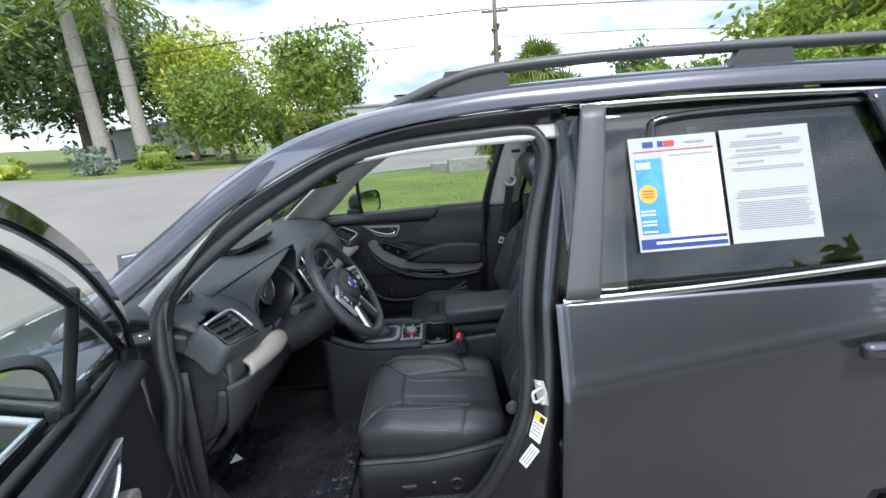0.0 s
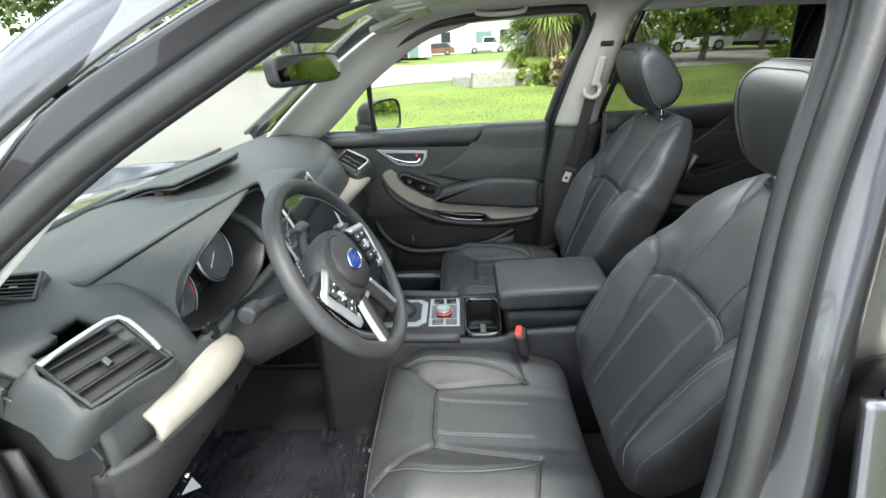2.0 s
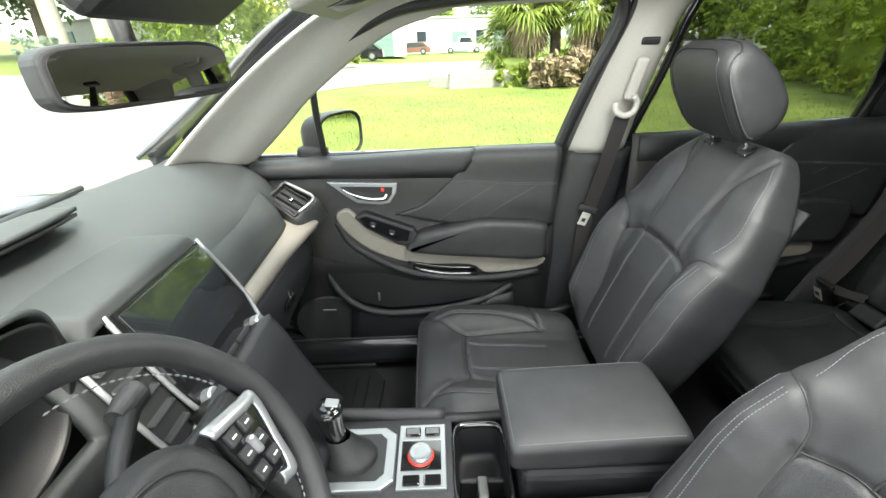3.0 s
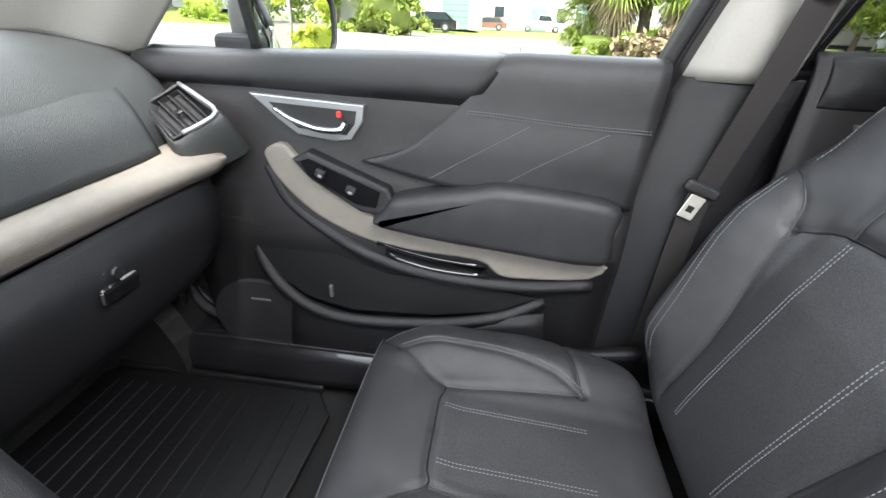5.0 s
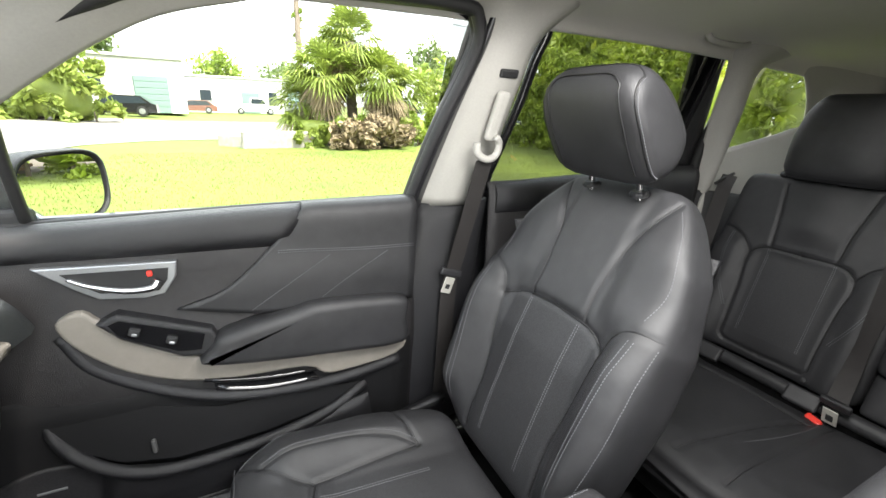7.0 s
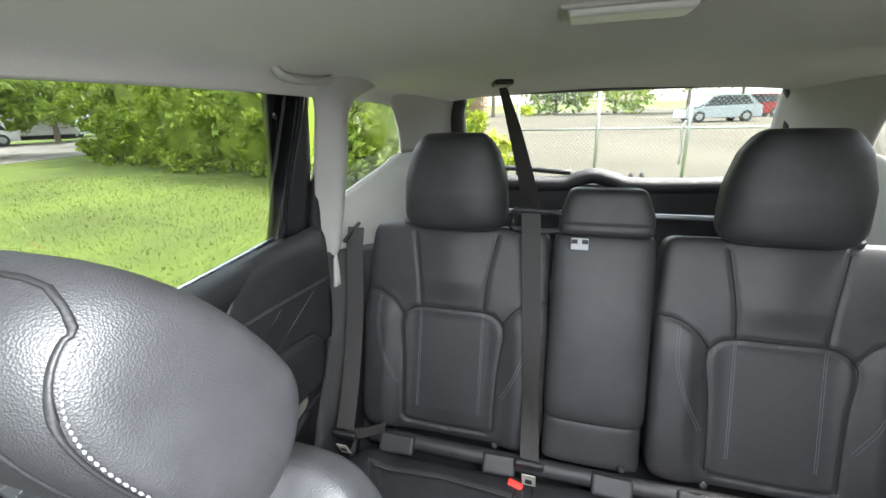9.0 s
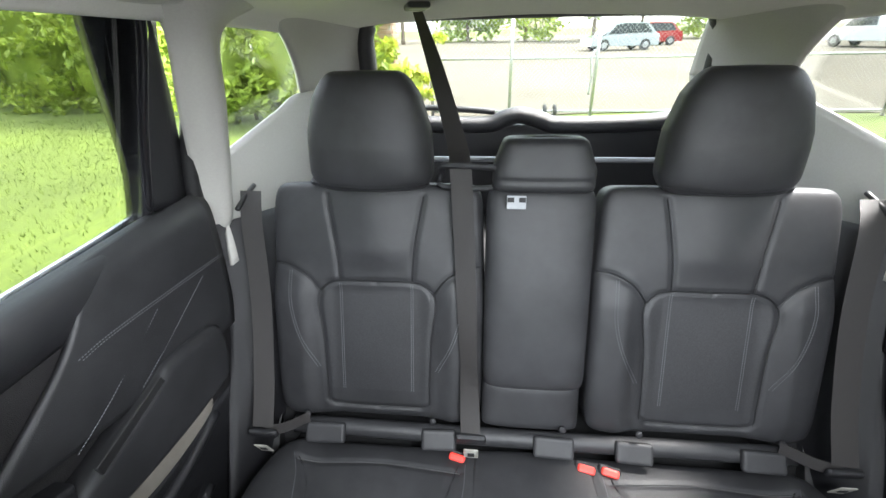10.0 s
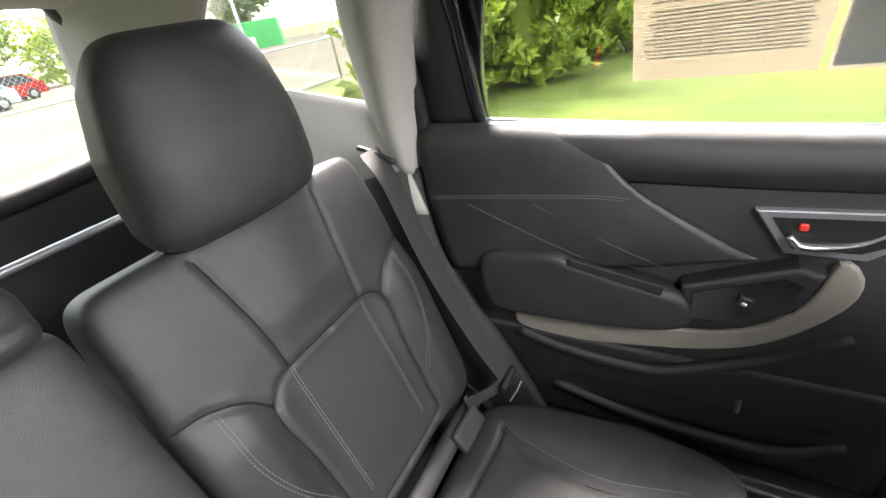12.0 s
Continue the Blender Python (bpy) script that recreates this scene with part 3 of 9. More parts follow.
tube("wiring_boot", [(0.345, -0.81, 0.735), (0.364, -0.848, 0.728), (0.374, -0.850, 0.68), (0.372, -0.835, 0.56)], 0.013, RUBBER, CAR, 10, label="ribbed wiring boot")
for z in (1.0, 0.955, 0.52):
    part("hinge_bolt", lathe([(0.011, 0), (0.011, 0.008), (0.006, 0.012), (0, 0.012)], 6, frame_axes((0.362, -0.815 if z > 0.9 else -0.80, z), (1, 0, 0), (0, 0, 1), (0, -1, 0))), JAMB, CAR)
part("rear_door_hinge", rbox(0.05, 0.03, 0.075, 0.008, 2, pose(0.367, -0.80, 0.977)), JAMB, CAR)
part("rear_door_hinge", rbox(0.08, 0.03, 0.05, 0.008, 2, pose(0.335, -0.80, 0.52)), JAMB, CAR)
part("warning_plate", rbox(0.10, 0.002, 0.04, 0.002, 2, pose(0.33, -0.872, 0.43)), RUBBER, CAR)
for k in range(4):
    part("plate_line", rbox(0.085, 0.001, 0.003, 0.0004, 1, pose(0.33, -0.8735, 0.417 + 0.0085 * k)), PAPER, CAR)
for z, x in ((0.985, -0.735), (0.905, -0.742), (0.80, -0.748)):
    part("body_plug", lathe([(0.022, 0), (0.022, 0.003), (0.014, 0.006), (0, 0.004)], 20, frame_axes((x, -side_y(z) + 0.073, z), (1, 0, 0), (0, 0, 1), (0.25, -1, 0))), RUBBER, CAR, "round black rubber plug")

# rear doors (closed), each a thing
def door_y(x, z):
    """Side of the rear door: leaning shoulder over a crease that climbs to the back, then a fall to the sill."""
    zc = 0.925 + 0.125 * (x - 0.36)
    top = 0.842 + 0.30 * (1.148 - zc)
    if z >= zc:
        return 0.842 + 0.30 * (1.148 - z)
    return float(np.interp(z, (0.36, 0.45, 0.62, zc - 0.10, zc), (0.845, 0.868, 0.893, top - 0.006, top)))


for s in (-1, 1):
    d = thing("rear_car_door", (0.85, s * 0.88, 0.40), "closed dark grey rear car door with dark tinted window", "car door", "rear doors")
    zrow = lambda x: (0.36, 0.45, 0.6, 0.72, 0.80, 0.875 + 0.125 * (x - 0.36), 0.925 + 0.125 * (x - 0.36), 0.975 + 0.11 * (x - 0.36), 1.04 + 0.06 * (x - 0.36), 1.10, 1.148)
    xs_ = (0.352, 0.55, 0.8, 1.05, 1.3)
    skin("outer_panel", flip([[(x, s * door_y(x, zrow(x)[k]), zrow(x)[k]) for x in xs_] for k in range(11)], s), PAINT, d, 0.012, 5, 6, hole=lambda p: (p[0] - 1.66) ** 2 + (p[2] - 0.33) ** 2 < 0.42 ** 2)
    skin("outer_panel_rear", flip([[(x, s * door_y(x, z), z) for x in (1.3, 1.335 + 0.06 * (z - 0.75) / 0.4)] for z in (0.75, 0.85, 0.95, 1.03, 1.045, 1.06, 1.148)], s), PAINT, d, 0.012, 5, 4)
    tube("chrome_belt_strip", [(x, s * (side_y(z) + 0.006), z) for x, z in ((0.372, 1.152), (0.7, 1.160), (1.0, 1.172), (1.2, 1.184), (1.40, 1.198))], 0.011, CHROME, d, 8, flat=0.6, up=(0, 1, 0), label="chrome belt strip")
    tube("chrome_roof_strip", [(x, s * (side_y(z) + 0.004), z) for x, z in ((0.468, 1.633), (0.8, 1.632), (1.2, 1.617), (1.36, 1.605))], 0.010, CHROME, d, 8, flat=0.6, up=(0, 1, 0))
    tube("lower_trim_line", [(x, s * (door_y(x, z) + 0.001), z) for x, z in ((0.352, 0.672), (0.7, 0.68), (1.06, 0.690))], 0.004, CHROME, d, 6, up=(0, 1, 0), label="thin bright trim line")
    skin("pillar_film", flip([[(x0, s * side_y(z), z), (x0 + 0.5 * (x1 - x0), s * (side_y(z) + 0.004), z), (x1, s * side_y(z), z)] for z, x0, x1 in ((1.155, 0.378, 0.462), (1.3, 0.408, 0.484), (1.45, 0.438, 0.506), (1.63, 0.470, 0.530))], s), SATIN, d, 0.02, 5, 4, "satin grey pillar film")
    skin("rear_frame", flip([[(x0, s * side_y(z), z), (x0 + 0.5 * (x1 - x0), s * (side_y(z) + 0.004), z), (x1, s * side_y(z), z)] for z, x0, x1 in ((1.18, 1.335, 1.43), (1.3, 1.32, 1.43), (1.45, 1.27, 1.40), (1.61, 1.215, 1.37))], s), GLOSS, d, 0.02, 5, 4)
    g = skin("window_pane", flip([[(x, s * (side_y(z) - 0.012), z) for x in (0.40, 0.7, 1.0, 1.34)] for z in (1.15, 1.3, 1.45, 1.635)], s), DARKG, d, 0.004, 4, 4, "dark tinted pane")
    g.visible_shadow = False
    if s < 0:
        hd = part("door_handle", rbox(0.20, 0.035, 0.045, 0.016, 4, pose(1.20, s * 0.918, 0.985)), PAINT, d, "body-coloured handle")
        part("handle_cup", rbox(0.15, 0.006, 0.07, 0.003, 2, pose(1.22, s * 0.8855, 0.985)), BLACK, hd)
    else:
        part("door_handle", rbox(0.20, 0.035, 0.045, 0.016, 4, pose(1.20, s * 0.918, 0.985)), PAINT, d)

# passenger front door, outside
PFD = thing("front_car_door", (-0.2, 0.88, 0.40), "closed front passenger door with grey leather trim and mirror", "car door", "front doors")
skin("outer_panel", [[(x, side_y(z), z) for x in (-0.79, -0.5, -0.2, 0.1, 0.345)][::-1] for z in (0.36, 0.45, 0.6, 0.72, 0.82, 0.93, 1.02, 1.09, 1.14)], PAINT, PFD, 0.012, 5, 6)
g = skin("window_pane", [[(x0 + (0.36 - x0) * q, side_y(z) - 0.014, z) for q in (0, 0.35, 0.7, 1)][::-1] for z, x0 in ((1.12, -0.69), (1.215, -0.645), (1.36, -0.48), (1.465, -0.31), (1.545, -0.12), (1.575, 0.0))], CLEAR, PFD, 0.004, 4, 4, "clear pane")
g.visible_shadow = False

# front: bonnet, bumper, windscreen; back: tailgate
skin("bonnet", [[(x, y, z + c) for y, c in ((-0.73, -0.03), (-0.5, 0.0), (-0.2, 0.02), (0.2, 0.02), (0.5, 0.0), (0.73, -0.03))] for x, z in ((-1.90, 0.86), (-1.75, 0.95), (-1.5, 1.02), (-1.2, 1.07), (-1.02, 1.095))], PAINT, CAR, 0.012, 6, 6)
skin("front_bumper", [[(-1.90 + 0.15 * (abs(y) / 0.8) ** 2, y, z) for y in (-0.8, -0.5, -0.2, 0.2, 0.5, 0.8)] for z in (0.25, 0.45, 0.65, 0.86)], PAINT, CAR, 0.012, 4, 5)
skin("cowl", [[(x, y, z) for y in (-0.74, -0.3, 0.3, 0.74)] for x, z in ((-1.05, 1.085), (-0.98, 1.11), (-0.93, 1.10))], BLACK, CAR, 0.01, 4, 6, "black wiper cowl")
g = skin("windscreen", [[(x - 0.10 * (1 - (y / 0.72) ** 2) * (1.66 - z), y * (1 - 0.18 * (z - 1.12) / 0.5), z) for y in (-0.74, -0.4, 0.0, 0.4, 0.74)] for x, z in ((-0.97, 1.115), (-0.72, 1.30), (-0.45, 1.50), (-0.22, 1.635))], CLEAR, CAR, 0.005, 5, 5, "clear windscreen")
g.visible_shadow = False
tube("wiper_arm", [(-1.0, -0.25, 1.125), (-0.985, 0.1, 1.15), (-0.96, 0.45, 1.165)], 0.008, BLACK, CAR, 6)
tube("wiper_arm", [(-1.0, -0.60, 1.12), (-0.99, -0.35, 1.15), (-0.985, -0.05, 1.16)], 0.008, BLACK, CAR, 6)
TG = thing("tailgate", (2.4, 0, 0.5), "closed tailgate with rear window, dark inner frame and wiper", "tailgate")
skin("outer_panel", [[(x - 0.12 * (abs(y) / 0.7) ** 3, y, z) for y in (-0.70, -0.4, 0, 0.4, 0.70)] for x, z in ((2.46, 0.45), (2.48, 0.7), (2.46, 0.95), (2.40, 1.14))], PAINT, TG, 0.012, 5, 6)
skin("rear_bumper", [[(2.52 - 0.15 * (abs(y) / 0.8) ** 3, y, z) for y in (-0.82, -0.4, 0, 0.4, 0.82)] for z in (0.3, 0.45, 0.6)], BLACK, CAR, 0.012, 4, 5)
g = skin("rear_pane", [[(x, y, z) for y in (-0.62, -0.3, 0, 0.3, 0.62)] for x, z in ((2.39, 1.16), (2.30, 1.35), (2.19, 1.57))], LIGHTG, TG, 0.004, 4, 5, "lightly tinted rear pane")
g.visible_shadow = False
for x, s in ((-1.02, -1), (-1.02, 1), (1.66, -1), (1.66, 1)):
    w = part("wheel", lathe([(0.20, -0.10), (0.33, -0.11), (0.35, -0.06), (0.35, 0.06), (0.33, 0.11), (0.20, 0.10)], 40, frame_axes((x, s * 0.79, 0.35), (1, 0, 0), (0, 0, -s), (0, s, 0))), RUBBER, CAR, "black tyre")
    part("rim", lathe([(0.0, 0.02), (0.06, 0.05), (0.19, 0.06), (0.21, 0.10), (0.215, 0.09), (0.215, -0.09), (0.0, -0.09)], 30, frame_axes((x, s * 0.79, 0.35), (1, 0, 0), (0, 0, -s), (0, s, 0))), SILVER, w)
skin("floor_pan", [[(x, y, z) for y in (-0.78, -0.4, 0, 0.4, 0.78)] for x, z in ((-1.15, 0.62), (-1.0, 0.42), (-0.85, 0.33), (-0.3, 0.31), (0.5, 0.31), (0.85, 0.34), (1.3, 0.42), (2.4, 0.55))], CARPET, CAR, 0.03, 6, 6, "black carpeted floor")
skin("firewall", [[(x, y, z) for y in (-0.80, -0.4, 0, 0.4, 0.80)] for x, z in ((-1.1, 0.60), (-1.12, 0.85), (-1.02, 1.08))], CARPET, CAR, 0.03, 4, 4)

# headliner and pillar trims
skin("headliner", [[(x, y, z + c) for y, c in ((0.665, -0.05), (0.61, -0.008), (0.4, 0.016), (0, 0.028), (-0.4, 0.016), (-0.61, -0.008), (-0.665, -0.05))] for x, z in ((-0.29, 1.545), (-0.2, 1.575), (0.0, 1.598), (0.3, 1.605), (0.7, 1.608), (1.0, 1.605), (1.4, 1.592), (1.8, 1.572), (2.13, 1.53))],
     HEADL, CAR, 0.012, 10, 8, "light grey cloth headliner", hole=lambda p: SUNROOF[0] + 0.05 < p[0] < SUNROOF[1] - 0.09 and abs(p[1]) < SUNROOF[2] - 0.10)
for s in (-1, 1):
    arows = ([[(-0.88, 0.645, 1.14), (-0.80, 0.70, 1.15), (-0.72, 0.745, 1.125), (-0.675, 0.79, 1.115)], [(-0.70, 0.625, 1.29), (-0.64, 0.675, 1.275), (-0.585, 0.715, 1.24), (-0.55, 0.755, 1.218)],
         [(-0.50, 0.595, 1.435), (-0.46, 0.64, 1.415), (-0.42, 0.675, 1.38), (-0.395, 0.715, 1.352)], [(-0.30, 0.565, 1.55), (-0.25, 0.60, 1.545), (-0.20, 0.645, 1.515), (-0.18, 0.68, 1.49)], [(-0.15, 0.56, 1.60), (-0.08, 0.60, 1.59), (-0.02, 0.645, 1.568), (0.0, 0.67, 1.545)]])
    if s < 0:
        arows = [[r[0], r[1], (r[2][0] - 0.01, r[2][1], r[2][2] + 0.03)] for r in arows]
    skin("a_pillar_trim", flip(both(arows, s), s), TRIM, CAR, 0.01, 6, 6, "light grey pillar trim")
    brow = ((1.13, 0.368, 0.562, 0.795, 0.752), (1.28, 0.398, 0.572, 0.742, 0.70), (1.43, 0.430, 0.590, 0.685, 0.647), (1.53, 0.452, 0.615, 0.655, 0.615), (1.60, 0.415, 0.70, 0.655, 0.555))
    skin("b_pillar_trim", flip(both([[(a, ye, z), (a + 0.2 * (b - a), yi + 0.013, z), ((a + b) / 2, yi, z + 0.02 * (z > 1.55)), (b - 0.2 * (b - a), yi + 0.012, z), (b, ye + 0.003, z)] for z, a, b, ye, yi in brow], s), s), TRIM, CAR, 0.01, 6, 6, "light grey pillar trim")
    skin("b_pillar_lower_trim", flip(both([[(0.24, 0.80, 0.42), (0.28, 0.765, 0.42), (0.42, 0.75, 0.42), (0.55, 0.765, 0.42), (0.60, 0.80, 0.42)], [(0.29, 0.80, 0.65), (0.32, 0.765, 0.65), (0.42, 0.75, 0.65), (0.52, 0.765, 0.65), (0.56, 0.80, 0.65)], [(0.325, 0.80, 0.9), (0.35, 0.768, 0.9), (0.44, 0.75, 0.9), (0.53, 0.765, 0.9), (0.56, 0.80, 0.9)],
         [(0.362, 0.805, 1.135), (0.39, 0.774, 1.135), (0.47, 0.757, 1.135), (0.555, 0.77, 1.135), (0.59, 0.805, 1.135)]], s), s), BLACK, CAR, 0.01, 6, 6, "black lower pillar trim")
    skin("c_pillar_trim", flip(both([[(1.472, 0.79, 1.11), (1.49, 0.748, 1.10), (1.515, 0.738, 1.13), (1.56, 0.765, 1.165)], [(1.448, 0.765, 1.25), (1.468, 0.718, 1.25), (1.50, 0.705, 1.25), (1.568, 0.752, 1.262)], [(1.402, 0.72, 1.40), (1.425, 0.675, 1.40), (1.465, 0.66, 1.40), (1.545, 0.705, 1.40)], [(1.358, 0.674, 1.53), (1.388, 0.635, 1.53), (1.43, 0.625, 1.53), (1.515, 0.662, 1.525)], [(1.30, 0.66, 1.575), (1.36, 0.60, 1.595), (1.47, 0.59, 1.59), (1.60, 0.62, 1.575)]], s), s), TRIM, CAR, 0.01, 6, 6, "light grey pillar trim")
    skin("quarter_trim", flip(both([[(1.46, 0.735, 1.02), (1.65, 0.73, 1.02), (1.85, 0.71, 1.04), (2.1, 0.66, 1.08), (2.33, 0.60, 1.14)], [(1.50, 0.745, 1.14), (1.68, 0.735, 1.17), (1.87, 0.715, 1.21), (2.08, 0.665, 1.26), (2.29, 0.585, 1.29)], [(1.56, 0.765, 1.262), (1.68, 0.757, 1.285), (1.85, 0.738, 1.322), (1.995, 0.715, 1.356), (2.285, 0.565, 1.37)]], s), s), TRIM, CAR, 0.01, 6, 6, "light grey quarter trim")
    skin("d_pillar_trim", flip(both([[(1.985, 0.718, 1.352), (2.08, 0.67, 1.357), (2.18, 0.62, 1.362), (2.285, 0.565, 1.366)], [(1.92, 0.695, 1.43), (2.05, 0.65, 1.435), (2.15, 0.60, 1.44), (2.24, 0.555, 1.445)], [(1.81, 0.667, 1.507), (1.98, 0.625, 1.51), (2.1, 0.575, 1.515), (2.19, 0.545, 1.52)], [(1.68, 0.645, 1.572), (1.86, 0.60, 1.575), (2.03, 0.56, 1.57), (2.14, 0.535, 1.555)]], s), s), TRIM, CAR, 0.01, 6, 6, "light grey pillar trim")
    skin("quarter_header", flip(both([[(1.50, 0.665, 1.525), (1.56, 0.655, 1.555), (1.64, 0.65, 1.572), (1.72, 0.645, 1.565)], [(1.42, 0.60, 1.585), (1.52, 0.595, 1.59), (1.64, 0.59, 1.588), (1.80, 0.585, 1.582)]], s), s), TRIM, CAR, 0.01, 4, 4)
    g = skin("quarter_pane", flip(both([[(1.58, 0.84, 1.18), (1.8, 0.825, 1.2), (2.1, 0.80, 1.22)], [(1.6, 0.765, 1.4), (1.8, 0.755, 1.4), (2.08, 0.73, 1.4)], [(1.62, 0.69, 1.6), (1.8, 0.685, 1.6), (2.05, 0.67, 1.58)]], s), s), DARKG if s < 0 else LIGHTG, CAR, 0.004, 4, 5, "tinted quarter pane")
    g.visible_shadow = False
skin("cargo_floor", [[(x, y, z) for y in (-0.70, 0, 0.70)] for x, z in ((1.5, 0.80), (2.0, 0.80), (2.38, 0.80))], CARPET, CAR, 0.02, 4, 4)
skin("tailgate_inner_trim", [[(x, y, z) for y in (-0.64, -0.3, 0, 0.3, 0.64)] for x, z in ((2.36, 0.75), (2.335, 1.0), (2.315, 1.14), (2.305, 1.185))], BLACK, TG, 0.03, 4, 5)
tube("inner_window_frame", [(2.30, -0.60, 1.22), (2.31, -0.4, 1.195), (2.315, -0.14, 1.19), (2.315, -0.08, 1.205), (2.315, 0, 1.225), (2.315, 0.06, 1.215), (2.315, 0.14, 1.19), (2.31, 0.38, 1.195), (2.30, 0.52, 1.22), (2.27, 0.56, 1.27), (2.22, 0.555, 1.42), (2.17, 0.535, 1.535), (2.15, 0.43, 1.575), (2.15, -0.45, 1.575), (2.17, -0.575, 1.535), (2.22, -0.61, 1.42), (2.27, -0.62, 1.27)], 0.032, BLACK, TG, 10, closed=True, sub=5, label="black inner window frame")
tube("cargo_silver_edge", [(1.98, -0.62, 1.145), (1.98, 0, 1.145), (1.98, 0.62, 1.145)], 0.009, SILVER, CAR, 8, label="silver load edge")
tube("rear_wiper", [(2.33, 0.10, 1.235), (2.36, 0.30, 1.245), (2.355, 0.52, 1.25)], 0.012, BLACK, TG, 8, label="black rear wiper")


# ---------------------------------------------------------------- front seats
def rest_cushion(t, P, lean, hw):
    """Forward-leaning head restraint over its posts at P; lean turns it with the backrest."""
    prof = [(-0.050, 0.030), (-0.098, 0.105), (-0.124, 0.172), (-0.112, 0.214), (-0.070, 0.226), (-0.018, 0.188), (0.026, 0.124), (0.034, 0.082), (0.016, 0.044), (-0.016, 0.026)]
    c, s_ = math.cos(lean), math.sin(lean)
    ring = spline([(x * c + z * s_, z * c - x * s_) for x, z in prof], 7, True)
    mid = ring.mean(0)
    ss = np.concatenate([[-1.0, -0.985], np.linspace(-0.95, 0.95, 33), [0.985, 1.0]])
    kk = [0.58 + 0.42 * max(1 - abs(q) ** 5, 0) ** (1 / 2.4) for q in ss]
    n = len(ring)

    def at(i, q, lift=0.0):
        k = 0.58 + 0.42 * max(1 - abs(q) ** 5, 0) ** (1 / 2.4)
        p = mid + (ring[i % n] - mid) * (k + lift / 0.09)
        taper = 1.0 - 0.10 * max(0.0, (p[1] - 0.12) / 0.1)
        return (P[0] + p[0], P[1] + q * hw * taper, P[2] + p[1])
    verts = [at(i, q) for q in ss for i in range(n)]
    m_ = len(ss)
    faces = [(a * n + i, a * n + (i + 1) % n, (a + 1) * n + (i + 1) % n, (a + 1) * n + i) for a in range(m_ - 1) for i in range(n)]
    faces += [tuple(range(n))[::-1], tuple((m_ - 1) * n + i for i in range(n))]
    hr = mesh_part("headrest", verts, faces, LEATHER, t, "forward-leaning leather headrest")
    front = [at(i, -0.72, 0.0005) for i in range(1, 18)] + [at(18 + k_, q, 0.0005) for k_, q in zip((1, 2, 2, 2, 2, 2, 1), (-0.62, -0.45, -0.2, 0, 0.2, 0.45, 0.62))] + [at(i, 0.72, 0.0005) for i in range(17, 0, -1)]
    tube("headrest_seam", front, 0.0022, VOID, hr, 6, sub=2, flat=0.6)
    outer = [at(i, -0.93, 0.0005) for i in range(-4, 24)] + [at(25, q, 0.0005) for q in (-0.8, -0.6, -0.3, 0, 0.3, 0.6, 0.8)] + [at(i, 0.93, 0.0005) for i in range(23, -5, -1)]
    tube("headrest_seam", outer, 0.0020, VOID, hr, 6, sub=2, flat=0.6)
    for q in (-0.955, 0.955):
        stitches("stitching", [[(i, q) for i in range(-4, 26, 3)]], lambda a_, b_: tuple((1 - a_ % 1) * np.array(at(int(a_), b_, 0.0015)) + (a_ % 1) * np.array(at(int(a_) + 1, b_, 0.0015))), hr, 0.55, 0.0011, 0.38)
    return hr


